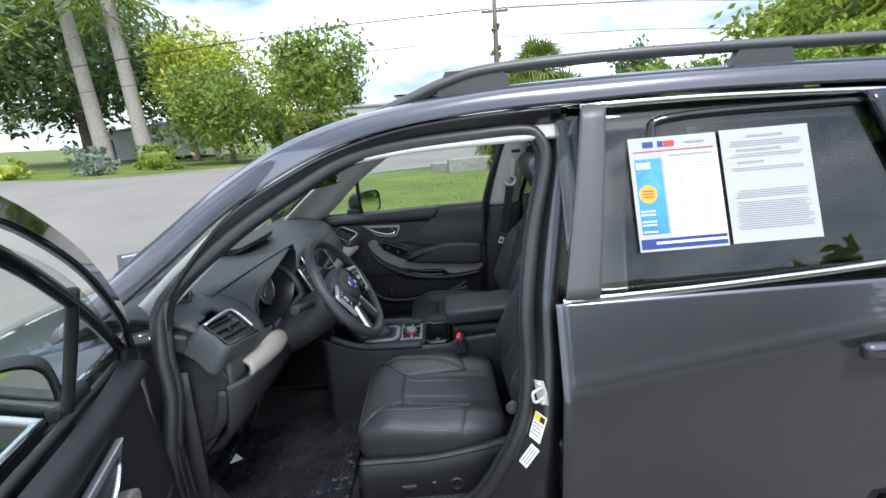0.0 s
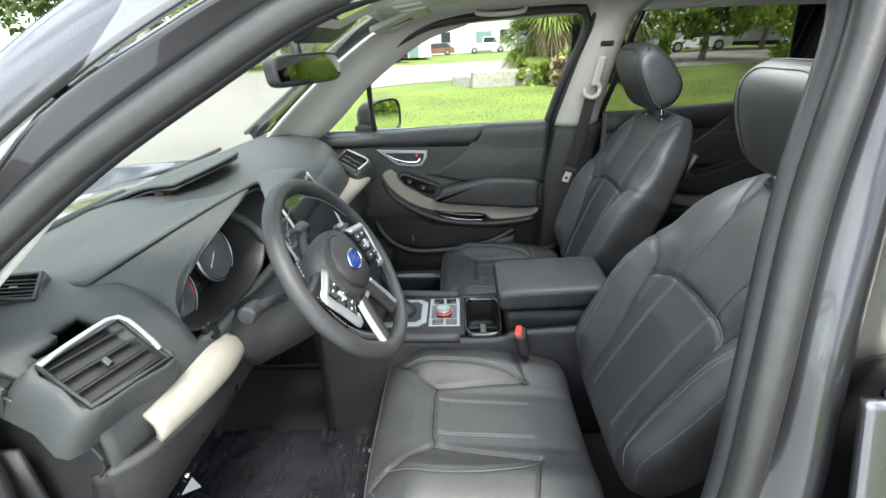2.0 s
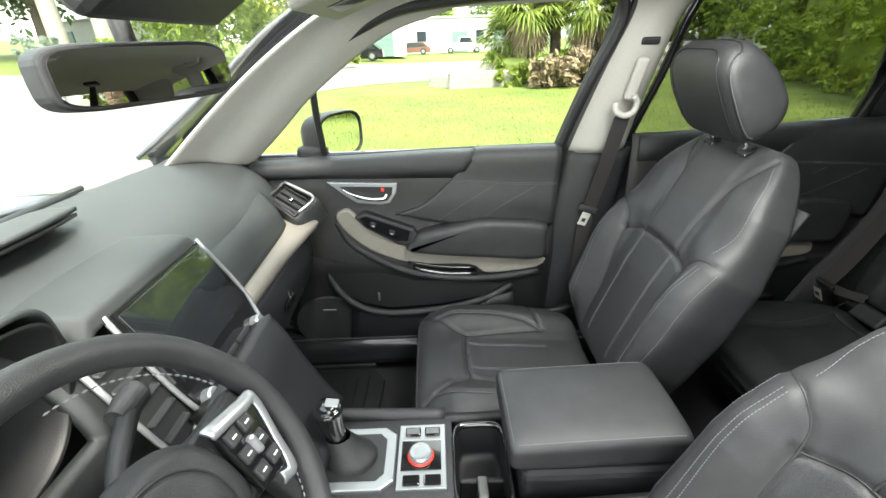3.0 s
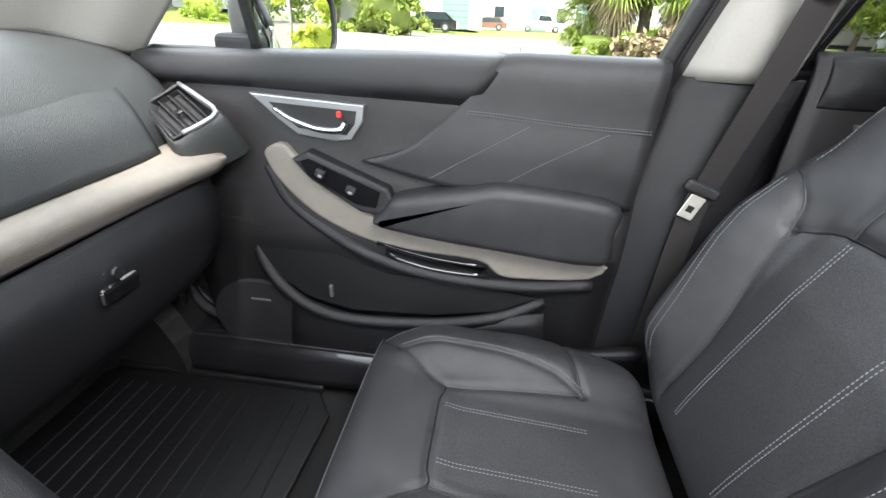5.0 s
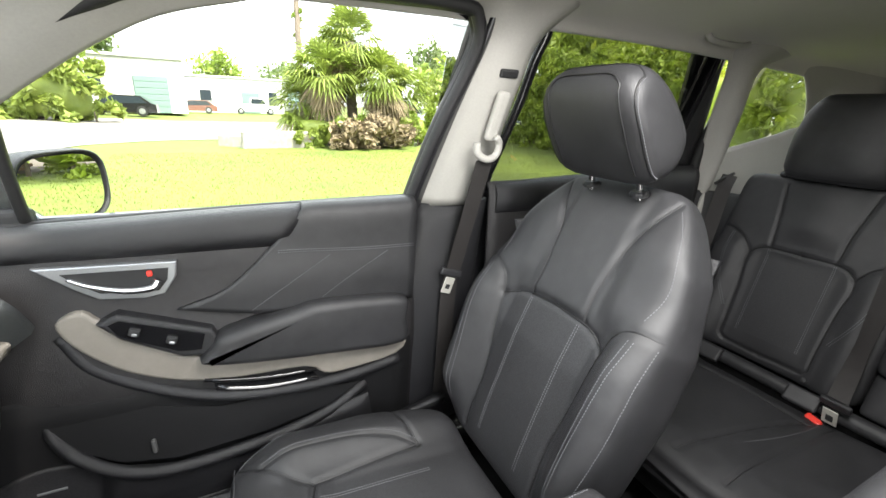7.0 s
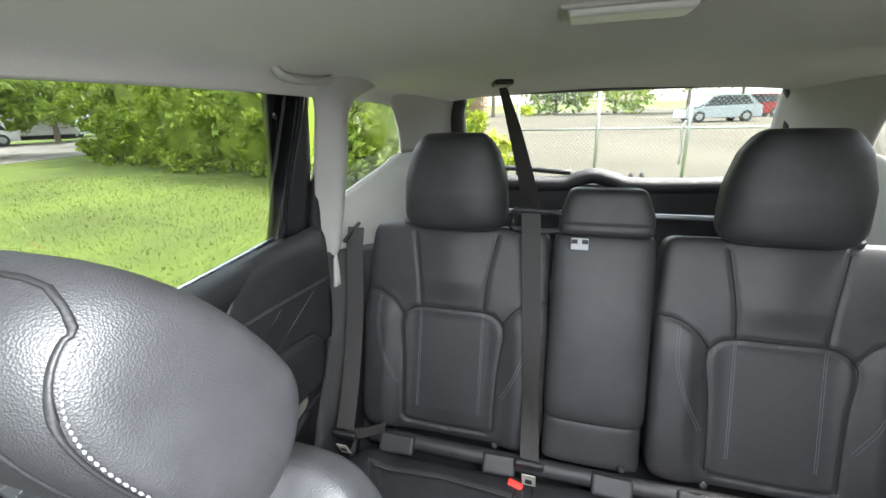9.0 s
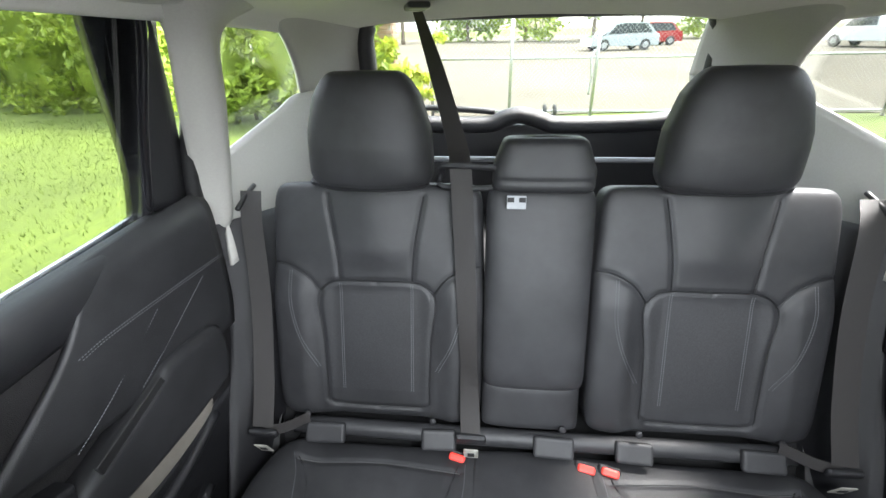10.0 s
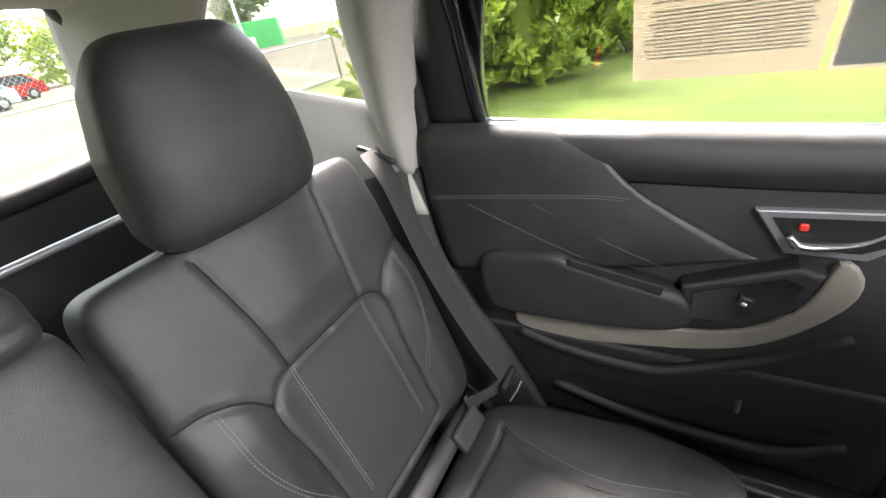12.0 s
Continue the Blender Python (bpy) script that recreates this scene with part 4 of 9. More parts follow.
def front_seat(name, x0, yc, label, group, base=0.558, lean=23.0):
    """Front seat; x0 is the front edge of the cushion, yc its middle line, base where the backrest starts, lean its recline."""
    t = thing(name, (x0 + 0.25, yc, 0.32), label, "car seat", group)
    s = 1 if yc > 0 else -1
    cm = frame_axes((x0, yc, 0.565), (0, -1, 0), (0.995, 0, -0.05), (0.05, 0, 1))
    cs = mirror_lines([[(0.0, 0.150), (0.06, 0.150), (0.092, 0.155), (0.12, 0.115), (0.165, 0.06), (0.20, 0.02)], [(0.095, 0.158), (0.112, 0.28), (0.125, 0.40)], [(0.165, 0.06), (0.178, 0.15), (0.175, 0.26), (0.155, 0.35), (0.125, 0.40)], [(0.125, 0.40), (0.19, 0.385), (0.27, 0.37)]])
    ob, cs_at, _ = pad("cushion", cm, 0.53, lambda h: np.interp(h, (0, 0.1, 0.3, 0.53), (0.235, 0.262, 0.275, 0.25)), lambda h: np.interp(h, (0, 0.1, 0.53), (0.075, 0.085, 0.075)),
                       lambda w, h: 0.036 * step(np.abs(w), 0.10, 0.19) * step(h, 0.02, 0.14) * (1 - 0.3 * step(h, 0.3, 0.5)) + 0.012 * (1 - step(h, 0.03, 0.16)) - 0.006 * step(h, 0.15, 0.2) * (1 - step(np.abs(w), 0.08, 0.11)),
                       cs, t, insert=[[(-0.094, 0.155), (0.094, 0.155), (0.122, 0.40), (-0.122, 0.40)]], n=170, k=120)
    st = [[(w + 0.006 * (1 if w > 0 else -1), h) for w, h in l] for l in mirror_lines([[(0.165, 0.06), (0.178, 0.15), (0.175, 0.26), (0.155, 0.35), (0.127, 0.40)]])]
    st += mirror_lines([[(0.05, 0.16), (0.05, 0.28), (0.05, 0.40)], [(0.056, 0.16), (0.056, 0.28), (0.056, 0.40)], [(0.20, 0.02), (0.235, 0.06), (0.25, 0.15), (0.262, 0.28), (0.26, 0.40)]])
    st += [[(-0.22, 0.012), (-0.1, 0.008), (0, 0.008), (0.1, 0.008), (0.22, 0.012)]]
    stitches("stitching", st, lambda w, h: cs_at(w, h), t)
    ux, uz = math.sin(radians(lean)), math.cos(radians(lean))
    bm_ = frame_axes((x0 + base, yc, 0.60), (0, -1, 0), (ux, 0, uz), (-uz, 0, ux))
    bs = mirror_lines([[(0.152, 0.365), (0.14, 0.27), (0.122, 0.15), (0.125, 0.03)], [(0.152, 0.365), (0.11, 0.388), (0.08, 0.395), (0.0, 0.40)], [(0.08, 0.395), (0.078, 0.47), (0.092, 0.56), (0.125, 0.635), (0.14, 0.665)], [(0.152, 0.365), (0.165, 0.405), (0.20, 0.432), (0.26, 0.436)]])
    ob, b_at, _ = pad("backrest", bm_, 0.69, lambda h: np.interp(h, (0, 0.15, 0.3, 0.42, 0.47, 0.55, 0.63, 0.69), (0.215, 0.245, 0.258, 0.258, 0.246, 0.228, 0.185, 0.15)), lambda h: np.interp(h, (0, 0.3, 0.6, 0.69), (0.055, 0.065, 0.05, 0.04)),
                      lambda w, h: 0.066 * step(np.abs(w), 0.12, 0.215) * step(h, 0.0, 0.12) * (1 - 0.88 * step(h, 0.34, 0.50)) + 0.014 * step(np.abs(w), 0.085, 0.14) * step(h, 0.37, 0.46) * (1 - step(h, 0.56, 0.67)) + 0.008 * step(h, 0.385, 0.42) * (1 - step(np.abs(w), 0.07, 0.10)),
                      bs, t, insert=[[(-0.15, 0.36), (-0.08, 0.39), (0.08, 0.39), (0.15, 0.36), (0.12, 0.15), (0.125, 0.03), (-0.125, 0.03), (-0.12, 0.15)]], n=170, k=150)
    stitches("stitching", mirror_lines([[(0.07, 0.39), (0.068, 0.25), (0.066, 0.05)], [(0.076, 0.39), (0.074, 0.25), (0.072, 0.05)], [(0.215, 0.42), (0.208, 0.30), (0.196, 0.18), (0.19, 0.06)], [(0.205, 0.42), (0.198, 0.30), (0.186, 0.18), (0.18, 0.06)], [(0.15, 0.655), (0.185, 0.60), (0.212, 0.52), (0.205, 0.45)], [(0.247, 0.425), (0.248, 0.30), (0.238, 0.18), (0.222, 0.06)]]), lambda w, h: b_at(w, h), t)
    P = bm_ @ Vector((0, 0.665, 0.046))
    hr = rest_cushion(t, (P.x, P.y, P.z), radians(lean - 23.0), 0.128)
    for dy in (-0.0625, 0.0625):
        p = tube("headrest_post", [(P.x + 0.004, yc + dy, P.z - 0.05), (P.x, yc + dy, P.z), (P.x - 0.02, yc + dy, P.z + 0.08)], 0.0065, CHROME, t, 10, label="chrome headrest post")
        part("post_collar", lathe([(0.019, 0), (0.019, 0.006), (0.014, 0.011), (0.0, 0.011)], 20, frame_axes((P.x, yc + dy, P.z - 0.003), (1, 0, 0.2), (0, 1, 0), (-0.2, 0, 1))), BLACK, p)
    # base trim, rails
    skin("side_trim", flip([[(x0 + dx, yc + s * (0.285 if z < 0.54 else 0.275), z + (0.05 * max(0, dx - 0.3) / 0.25 if z > 0.5 else 0)) for dx in (0.02, 0.12, 0.25, 0.40, 0.55)] for z in (0.36, 0.44, 0.51, 0.545, 0.56)], s), BLACK, t, 0.03, 5, 5, "black seat side trim")
    if s < 0:
        yk = yc + s * 0.304
        for dx, w in ((0.18, 0.055), (0.265, 0.018)):
            part("seat_switch", rbox(w, 0.020, 0.022 if w > 0.03 else 0.04, 0.006, 3, pose(x0 + dx, yk - 0.008, 0.46)), BLACK, t, "black seat switch")
        part("lumbar_knob", lathe([(0.026, 0), (0.026, 0.012), (0.02, 0.016), (0.012, 0.013), (0, 0.013)], 24, frame_axes((x0 + 0.34, yk, 0.462), (1, 0, 0), (0, 0, 1), (0, -1, 0))), BLACK, t, "round seat knob")
    part("base_frame", rbox(0.40, 0.42, 0.10, 0.02, 2, pose(x0 + 0.29, yc, 0.44)), BLACK, t)
    for dy in (-0.2, 0.2):
        part("seat_rail", rbox(0.56, 0.045, 0.07, 0.008, 2, pose(x0 + 0.26, yc + dy, 0.358)), BLACK, t)
    skin("back_shell", [[Vector(bm_ @ Vector((w, h, -0.058 - 0.012 * math.cos(w * 6)))).to_tuple() for w in (-0.2, -0.1, 0, 0.1, 0.2)] for h in (0.05, 0.2, 0.35, 0.5, 0.6)], BLACK, t, 0.01, 4, 4)
    return t


DSEAT = front_seat("front_chair", -0.285, -0.375, "black perforated leather driver's seat with grey stitching and power switches", "front seats", 0.588, 30.0)
PSEAT = front_seat("front_chair", -0.145, 0.385, "black perforated leather front passenger seat with grey stitching", "front seats")

# ---------------------------------------------------------------- rear bench
RB = thing("rear_bench_seat", (1.2, 0, 0.35), "black leather rear bench seat with grey stitching and three headrests", "car seat")
RUP, ROUT = (0.28, 0, 0.96), (-0.96, 0, 0.28)


def rear_back(yc, half, seams, st, swell, insert, name="backrest", z0=0.62, H=0.60, n=170, k=130):
    m = frame_axes((1.415, yc, z0), (0, -1, 0), RUP, ROUT)
    ob, at, _ = pad(name, m, H, half, lambda h: 0.06, swell, seams, RB, insert=insert, n=n, k=k, power=7, endp=7, groove=0.006, gw=0.006)
    if st:
        stitches("stitching", st, lambda w, h: at(w, h), RB)
    return at


outer_seams = mirror_lines([[(0.0, 0.365), (0.08, 0.365), (0.115, 0.358), (0.14, 0.335), (0.145, 0.30), (0.135, 0.22), (0.13, 0.09), (0.13, 0.05), (0.115, 0.034), (0.0, 0.031)], [(0.088, 0.368), (0.095, 0.45), (0.115, 0.57)], [(0.14, 0.335), (0.17, 0.375), (0.215, 0.40), (0.258, 0.405)]])
sw = lambda w, h: 0.016 * step(np.abs(w), 0.14, 0.19) * (1 - step(h, 0.32, 0.42)) + 0.014 * np.exp(-((np.abs(w) - 0.0) / 0.08) ** 2) * step(h, 0.38, 0.45) - 0.006 * (1 - step(np.abs(w), 0.10, 0.14)) * (1 - step(h, 0.34, 0.37))
outer_st = mirror_lines([[(0.205, 0.39), (0.205, 0.30), (0.185, 0.22), (0.145, 0.14)], [(0.211, 0.39), (0.211, 0.30), (0.191, 0.22), (0.150, 0.135)], [(0.085, 0.36), (0.085, 0.2), (0.085, 0.08)], [(0.090, 0.36), (0.090, 0.2), (0.090, 0.08)]])
for s in (-1, 1):
    rear_back(s * 0.384, lambda h: np.interp(h, (0, 0.3, 0.6), (0.258, 0.262, 0.250)), outer_seams, outer_st, sw, [[(-0.13, 0.08), (0.13, 0.08), (0.14, 0.33), (-0.14, 0.33)]])
rear_back(0.005, lambda h: 0.119, [], None, lambda w, h: 0.012 * (1 - (w / 0.13) ** 2), None, "centre_armrest_pad", 0.745, 0.475, 90, 90)
rear_back(0.005, lambda h: 0.119, [], None, lambda w, h: 0.008 * (1 - (w / 0.13) ** 2), None, "centre_lower_pad", 0.62, 0.125, 90, 60)
for s in (-1, 1):
    hy = s * 0.378 + 0.005
    ob, at, _ = pad("headrest", frame_axes((1.525, hy, 1.200), (0, -1, 0), (0.06, 0, 0.998), (-0.998, 0, 0.06)), 0.252, lambda h: np.interp(h, (0, 0.04, 0.13, 0.20, 0.252), (0.132, 0.140, 0.136, 0.116, 0.085)), lambda h: np.interp(h, (0, 0.1, 0.252), (0.056, 0.060, 0.045)), lambda w, h: 0.01 - 0.02 * np.abs(w / 0.13) ** 2, [[(-0.13, 0.016), (0, 0.010), (0.13, 0.016)]], RB, groove=0.003, n=110, k=80, power=4, endp=4)
    for dy in (-0.14, 0.14):
        if dy * s > 0:
            part("release_button", lathe([(0.016, 0), (0.016, 0.006), (0.010, 0.014), (0, 0.015)], 16, pose(1.545, hy + dy, 1.205)), BLACK, RB, "black headrest button")
pad("headrest", frame_axes((1.515, 0.005, 1.205), (0, -1, 0), (0.12, 0, 0.99), (-0.99, 0, 0.12)), 0.115, lambda h: np.interp(h, (0, 0.05, 0.115), (0.108, 0.108, 0.085)), lambda h: np.interp(h, (0, 0.115), (0.06, 0.05)), lambda w, h: 0.0 * w, [[(-0.11, 0.028), (0.11, 0.028)]], RB, groove=0.003, n=100, k=60, power=5, endp=5)
cu = frame_axes((0.80, 0, 0.525), (0, -1, 0), (1, 0, 0), (0, 0, 1))
rc_seams = mirror_lines([[(0.17, 0.50), (0.19, 0.42), (0.22, 0.30), (0.24, 0.16), (0.26, 0.04)], [(0.135, 0.04), (0.14, 0.2), (0.135, 0.5)], [(0.56, 0.46), (0.52, 0.40), (0.50, 0.25), (0.52, 0.1), (0.56, 0.03)], [(0.17, 0.455), (0.36, 0.47), (0.56, 0.455)]])
ob, rc_at, _ = pad("cushion", cu, 0.54, lambda h: np.interp(h, (0, 0.2, 0.4, 0.54), (0.63, 0.665, 0.655, 0.62)), lambda h: np.interp(h, (0, 0.1, 0.54), (0.085, 0.09, 0.07)), lambda w, h: 0.012 * np.exp(-(w / 0.12) ** 2) + 0.02 * step(np.abs(w), 0.50, 0.58), rc_seams, RB, n=260, k=100, power=9, endp=6)
stitches("stitching", mirror_lines([[(0.575, 0.47), (0.545, 0.40), (0.52, 0.25), (0.54, 0.1)], [(0.158, 0.48), (0.16, 0.40), (0.175, 0.30), (0.20, 0.2)]]), lambda w, h: rc_at(w, h), RB)
for y in (0.555, 0.24, -0.069, -0.243, -0.556):
    part("trim_button", lathe([(0.0085, 0), (0.008, 0.004), (0.004, 0.006), (0, 0.006)], 14, frame_axes((1.335, y, 0.672), (0, 1, 0), RUP, ROUT)), BLACK, RB, "small grey plastic button")


# ---------------------------------------------------------------- dashboard, wheel, console
DB = thing("dashboard", (-0.75, 0, 0.7), "black soft-touch dashboard with binnacle, vents and centre screen", "dashboard")
sec = ((-0.99, 1.118), (-0.93, 1.145), (-0.83, 1.158), (-0.72, 1.150), (-0.63, 1.128), (-0.575, 1.085), (-0.545, 1.02), (-0.545, 0.96), (-0.57, 0.89), (-0.63, 0.76), (-0.75, 0.62), (-0.90, 0.52))
skin("main_panel", [[(x - 0.05 * abs(y / 0.74) ** 4 * (1 if x > -0.85 else 0), y, z - 0.015 * abs(y / 0.74) ** 3) for y in (0.745, 0.60, 0.40, 0.2, 0.0, -0.2, -0.40, -0.60, -0.745)] for x, z in sec], DASH, DB, 0.02, 6, 10, "black soft-touch panel", hole=lambda p: (p[1] < -0.17 and p[2] < 0.88 and p[0] > -0.86) or (-0.54 < p[1] < -0.19 and 1.0 < p[2] < 1.17 and p[0] > -0.70) or (-0.735 < p[1] < -0.635 and 1.03 < p[2] < 1.12 and p[0] > -0.66))


def loft(name, loops, mat, parent=None, sub=6, between=4, cap=False, label=""):
    """A skin over closed loops of equal point counts."""
    L = np.array([spline(l, sub, True) for l in loops])
    L = np.array([spline(L[:, j], between) for j in range(L.shape[1])]).transpose(1, 0, 2)
    a, b, _ = L.shape
    faces = [(i * b + j, i * b + (j + 1) % b, (i + 1) * b + (j + 1) % b, (i + 1) * b + j) for i in range(a - 1) for j in range(b)]
    if cap:
        faces += [tuple(range(b))[::-1], tuple((a - 1) * b + j for j in range(b))]
    return mesh_part(name, L.reshape(-1, 3), faces, mat, parent, label)


for s in (-1, 1):
    part("end_panel", slab([(x, z) for x, z in sec], 0.02, frame_axes((-0.035, s * 0.735 + 0.01, -0.012), (1, 0, 0), (0, 0, 1), (0, -1, 0)), 0.006), BLACK, DB, "black dash end panel")
rim = [(-0.518, -0.28, 1.212), (-0.537, -0.36, 1.186), (-0.552, -0.455, 1.145), (-0.557, -0.52, 1.095), (-0.560, -0.542, 1.052), (-0.557, -0.51, 1.012), (-0.552, -0.40, 0.985), (-0.547, -0.25, 1.0), (-0.545, -0.19, 1.06), (-0.53, -0.178, 1.15), (-0.52, -0.205, 1.197)]
edge = [(-0.678, -0.572, 1.147), (-0.63, -0.482, 1.172), (-0.572, -0.372, 1.199), (-0.514, -0.274, 1.221), (-0.522, -0.20, 1.203), (-0.55, -0.162, 1.13)]
skin("binnacle_hood", [edge, [(x - 0.11, y - 0.01, z * 0.45 + 0.55 * 1.158) for x, y, z in edge], [(-0.84, y - 0.02, 1.160) for x, y, z in edge]], DASH, DB, 0.008, 6, 6, "wedge-shaped instrument hood")
low = [(-0.676, -0.573, 1.141), (-0.618, -0.574, 1.092), (-0.563, -0.546, 1.050), (-0.557, -0.485, 1.120), (-0.519, -0.29, 1.209)]
high = [(-0.678, -0.572, 1.146), (-0.64, -0.502, 1.164), (-0.60, -0.425, 1.184), (-0.556, -0.345, 1.203), (-0.514, -0.274, 1.219)]
skin("binnacle_cheek", [low, [tuple((np.array(p) * 0.5 + np.array(q) * 0.5)) for p, q in zip(low, high)], high], DASH, DB, 0.005, 6, 6, "cheek of the instrument hood")
inner = [(x - 0.012, -0.375 + (y + 0.375) * 0.965, 1.095 + (z - 1.095) * 0.94) for x, y, z in rim]
inner2 = [(-0.668, -0.375 + (y + 0.375) * 0.93, 1.09 + (z - 1.09) * 0.80) for x, y, z in rim]
loft("binnacle_recess", [rim, inner, inner2], VOID, DB, label="black instrument recess")
part("gauge_panel", rbox(0.012, 0.36, 0.165, 0.006, 2, pose(-0.670, -0.378, 1.078, 0, -14, 0)), VOID, DB, "dark gauge panel")
for y, z in ((-0.283, 1.066), (-0.452, 1.052)):
    gm = frame_axes((-0.640, y, z), (0, 1, 0), (-0.2, 0, 1), (1, 0, 0.2))
    g = part("gauge", lathe([(0.066, 0), (0.066, 0.008), (0.062, 0.012), (0.059, 0.006), (0, 0.006)], 40, gm), VOID, DB, "round dial with bright rim")
    part("dial_rim", lathe([(0.0625, 0), (0.0645, 0.004), (0.067, 0)], 40, gm @ pose(0, 0, 0.0095)), SILVER, g)
    for k in range(21):
        a = radians(-120 + k * 12)
        part("dial_mark", rbox(0.0022 if k % 2 else 0.0045, 0.008 if k % 2 else 0.012, 0.0016, 0.0003, 1, gm @ pose(0.051 * math.sin(a), 0.051 * math.cos(a), 0.0068, 0, 0, -math.degrees(a))), PAPER, g)
    part("needle", rbox(0.0025, 0.045, 0.002, 0.0008, 1, gm @ pose(-0.014, -0.010, 0.009, 0, 0, 125 if y > -0.4 else 60)), PAPER, g)
    if y < -0.4:
        tube("red_arc", [Vector(gm @ Vector((0.058 * math.sin(radians(a_)), 0.058 * math.cos(radians(a_)), 0.0085))).to_tuple() for a_ in range(20, 121, 20)], 0.003, REDP, g, 6, flat=0.4)
part("trip_display", rbox(0.002, 0.055, 0.075, 0.001, 1, pose(-0.648, -0.368, 1.060, 0, -12, 0)), SCREEN, DB, "dark trip display")
# centre hood with dark recess, screen, stack
skin("centre_hood", [[(x - 0.05 * (y / 0.17) ** 2, y + 0.005, z - 0.016 * (y / 0.17) ** 2) for y in (0.16, 0.08, 0, -0.09, -0.175)] for x, z in ((-0.95, 1.16), (-0.85, 1.19), (-0.775, 1.212), (-0.70, 1.218))], DASH, DB, 0.008, 5, 5, "raised centre display hood")
# added black sheet that paints shade onto the lit hood underside
skin("hood_underside_shade", [[(x - 0.05 * (y / 0.17) ** 2, y + 0.005, z - 0.016 * (y / 0.17) ** 2) for y in (0.158, 0.08, 0, -0.09, -0.172)] for x, z in ((-0.93, 1.15), (-0.85, 1.178), (-0.775, 1.201), (-0.703, 1.207))], RUBBER, DB, 0.006, 5, 5, "black sheet painting shade under the hood")
part("centre_recess", slab([(-0.17, 0), (0.15, 0), (0.15, 0.055), (-0.17, 0.055)], 0.02, frame_axes((-0.80, 0, 1.14), (0, 1, 0), (-0.2, 0, 1), (1, 0, 0.2))), GLOSS, DB, "dark upper display")
skin("centre_shelf", [[(x, -0.16, z - 0.07), (x, -0.142, z - 0.012), (x, -0.10, z), (x, 0.11, z), (x, 0.15, z - 0.012), (x, 0.168, z - 0.07)] for x, z in ((-0.80, 1.146), (-0.72, 1.152), (-0.62, 1.158), (-0.545, 1.156), (-0.53, 1.13))], DASH, DB, 0.01, 5, 5, "soft shelf behind the screen")
sm = frame_axes((-0.492, 0.026, 1.020), (0, 1, 0), (-0.41, 0, 0.912), (0.912, 0, 0.41))
part("screen_module", slab([(-0.115, -0.135), (0.118, -0.135), (0.146, -0.02), (0.130, 0.122), (-0.128, 0.122), (-0.132, -0.02)], 0.02, sm @ pose(0, 0, -0.008), 0.006), GLOSS, DB, "gloss black screen surround")
part("screen", slab([(-0.116, -0.030), (0.116, -0.030), (0.118, 0.112), (-0.118, 0.112)], 0.003, sm @ pose(0, 0, 0.012), 0.001), SCREEN, DB, "switched-off touch screen")
for sx in (-1, 1):
    tube("screen_trim", [Vector(sm @ Vector((sx * 0.122, -0.135, 0.008))).to_tuple(), Vector(sm @ Vector((sx * (0.149 if sx > 0 else 0.135), -0.02, 0.008))).to_tuple(), Vector(sm @ Vector((sx * 0.133, 0.124, 0.008))).to_tuple()], 0.0045, SILVER, DB, 8, label="silver screen trim")
    part("tuning_knob", lathe([(0.015, 0), (0.015, 0.016), (0.012, 0.019), (0, 0.019)], 24, sm @ pose(sx * 0.105, -0.078, 0.011)), SILVER, DB, "silver rotary knob")
vm = sm @ pose(-0.172, 0.01, -0.010)
v = part("centre_vent", slab([(-0.030, -0.10), (0.034, -0.10), (0.036, 0.08), (-0.036, 0.08)], 0.012, vm), VOID, DB, "tall centre vent")
for k in range(5):
    part("vent_slat", rbox(0.058, 0.005, 0.014, 0.002, 1, vm @ pose(0, -0.075 + k * 0.034, 0.014, 35)), BLACK, v)
tube("vent_trim", [Vector(vm @ Vector(p)).to_tuple() for p in ((-0.036, 0.08, 0.012), (-0.032, -0.095, 0.012), (0.0, -0.112, 0.012), (0.03, -0.10, 0.012))], 0.0045, SILVER, v, 8, sub=4)
for k in range(3):
    part("audio_button", rbox(0.05, 0.013, 0.006, 0.002, 2, sm @ pose(-0.055 + k * 0.055, -0.070, 0.013)), BLACK, DB)
    part("audio_button", rbox(0.05, 0.009, 0.006, 0.002, 2, sm @ pose(-0.055 + k * 0.055, -0.10, 0.013)), SILVER, DB, "silver button bar")
skin("climate_panel", [[(x, y, z) for y in (0.125, 0.06, 0, -0.06, -0.125)] for x, z in ((-0.455, 0.955), (-0.43, 0.91), (-0.40, 0.84), (-0.36, 0.76), (-0.33, 0.715))], BLACK, DB, 0.05, 5, 5, "black climate panel")
for y in (-0.085, 0.085):
    k_ = part("climate_knob", lathe([(0.026, 0), (0.026, 0.016), (0.023, 0.02), (0.015, 0.018), (0, 0.018)], 28, frame_axes((-0.405, y, 0.88), (0, 1, 0), (-0.4, 0, 0.9), (0.9, 0, 0.4))), BLACK, DB, "round climate knob")
    part("knob_ring", lathe([(0.0275, 0), (0.0285, 0.004), (0.0275, 0.008)], 28, frame_axes((-0.405, y, 0.88), (0, 1, 0), (-0.4, 0, 0.9), (0.9, 0, 0.4))), SILVER, k_)


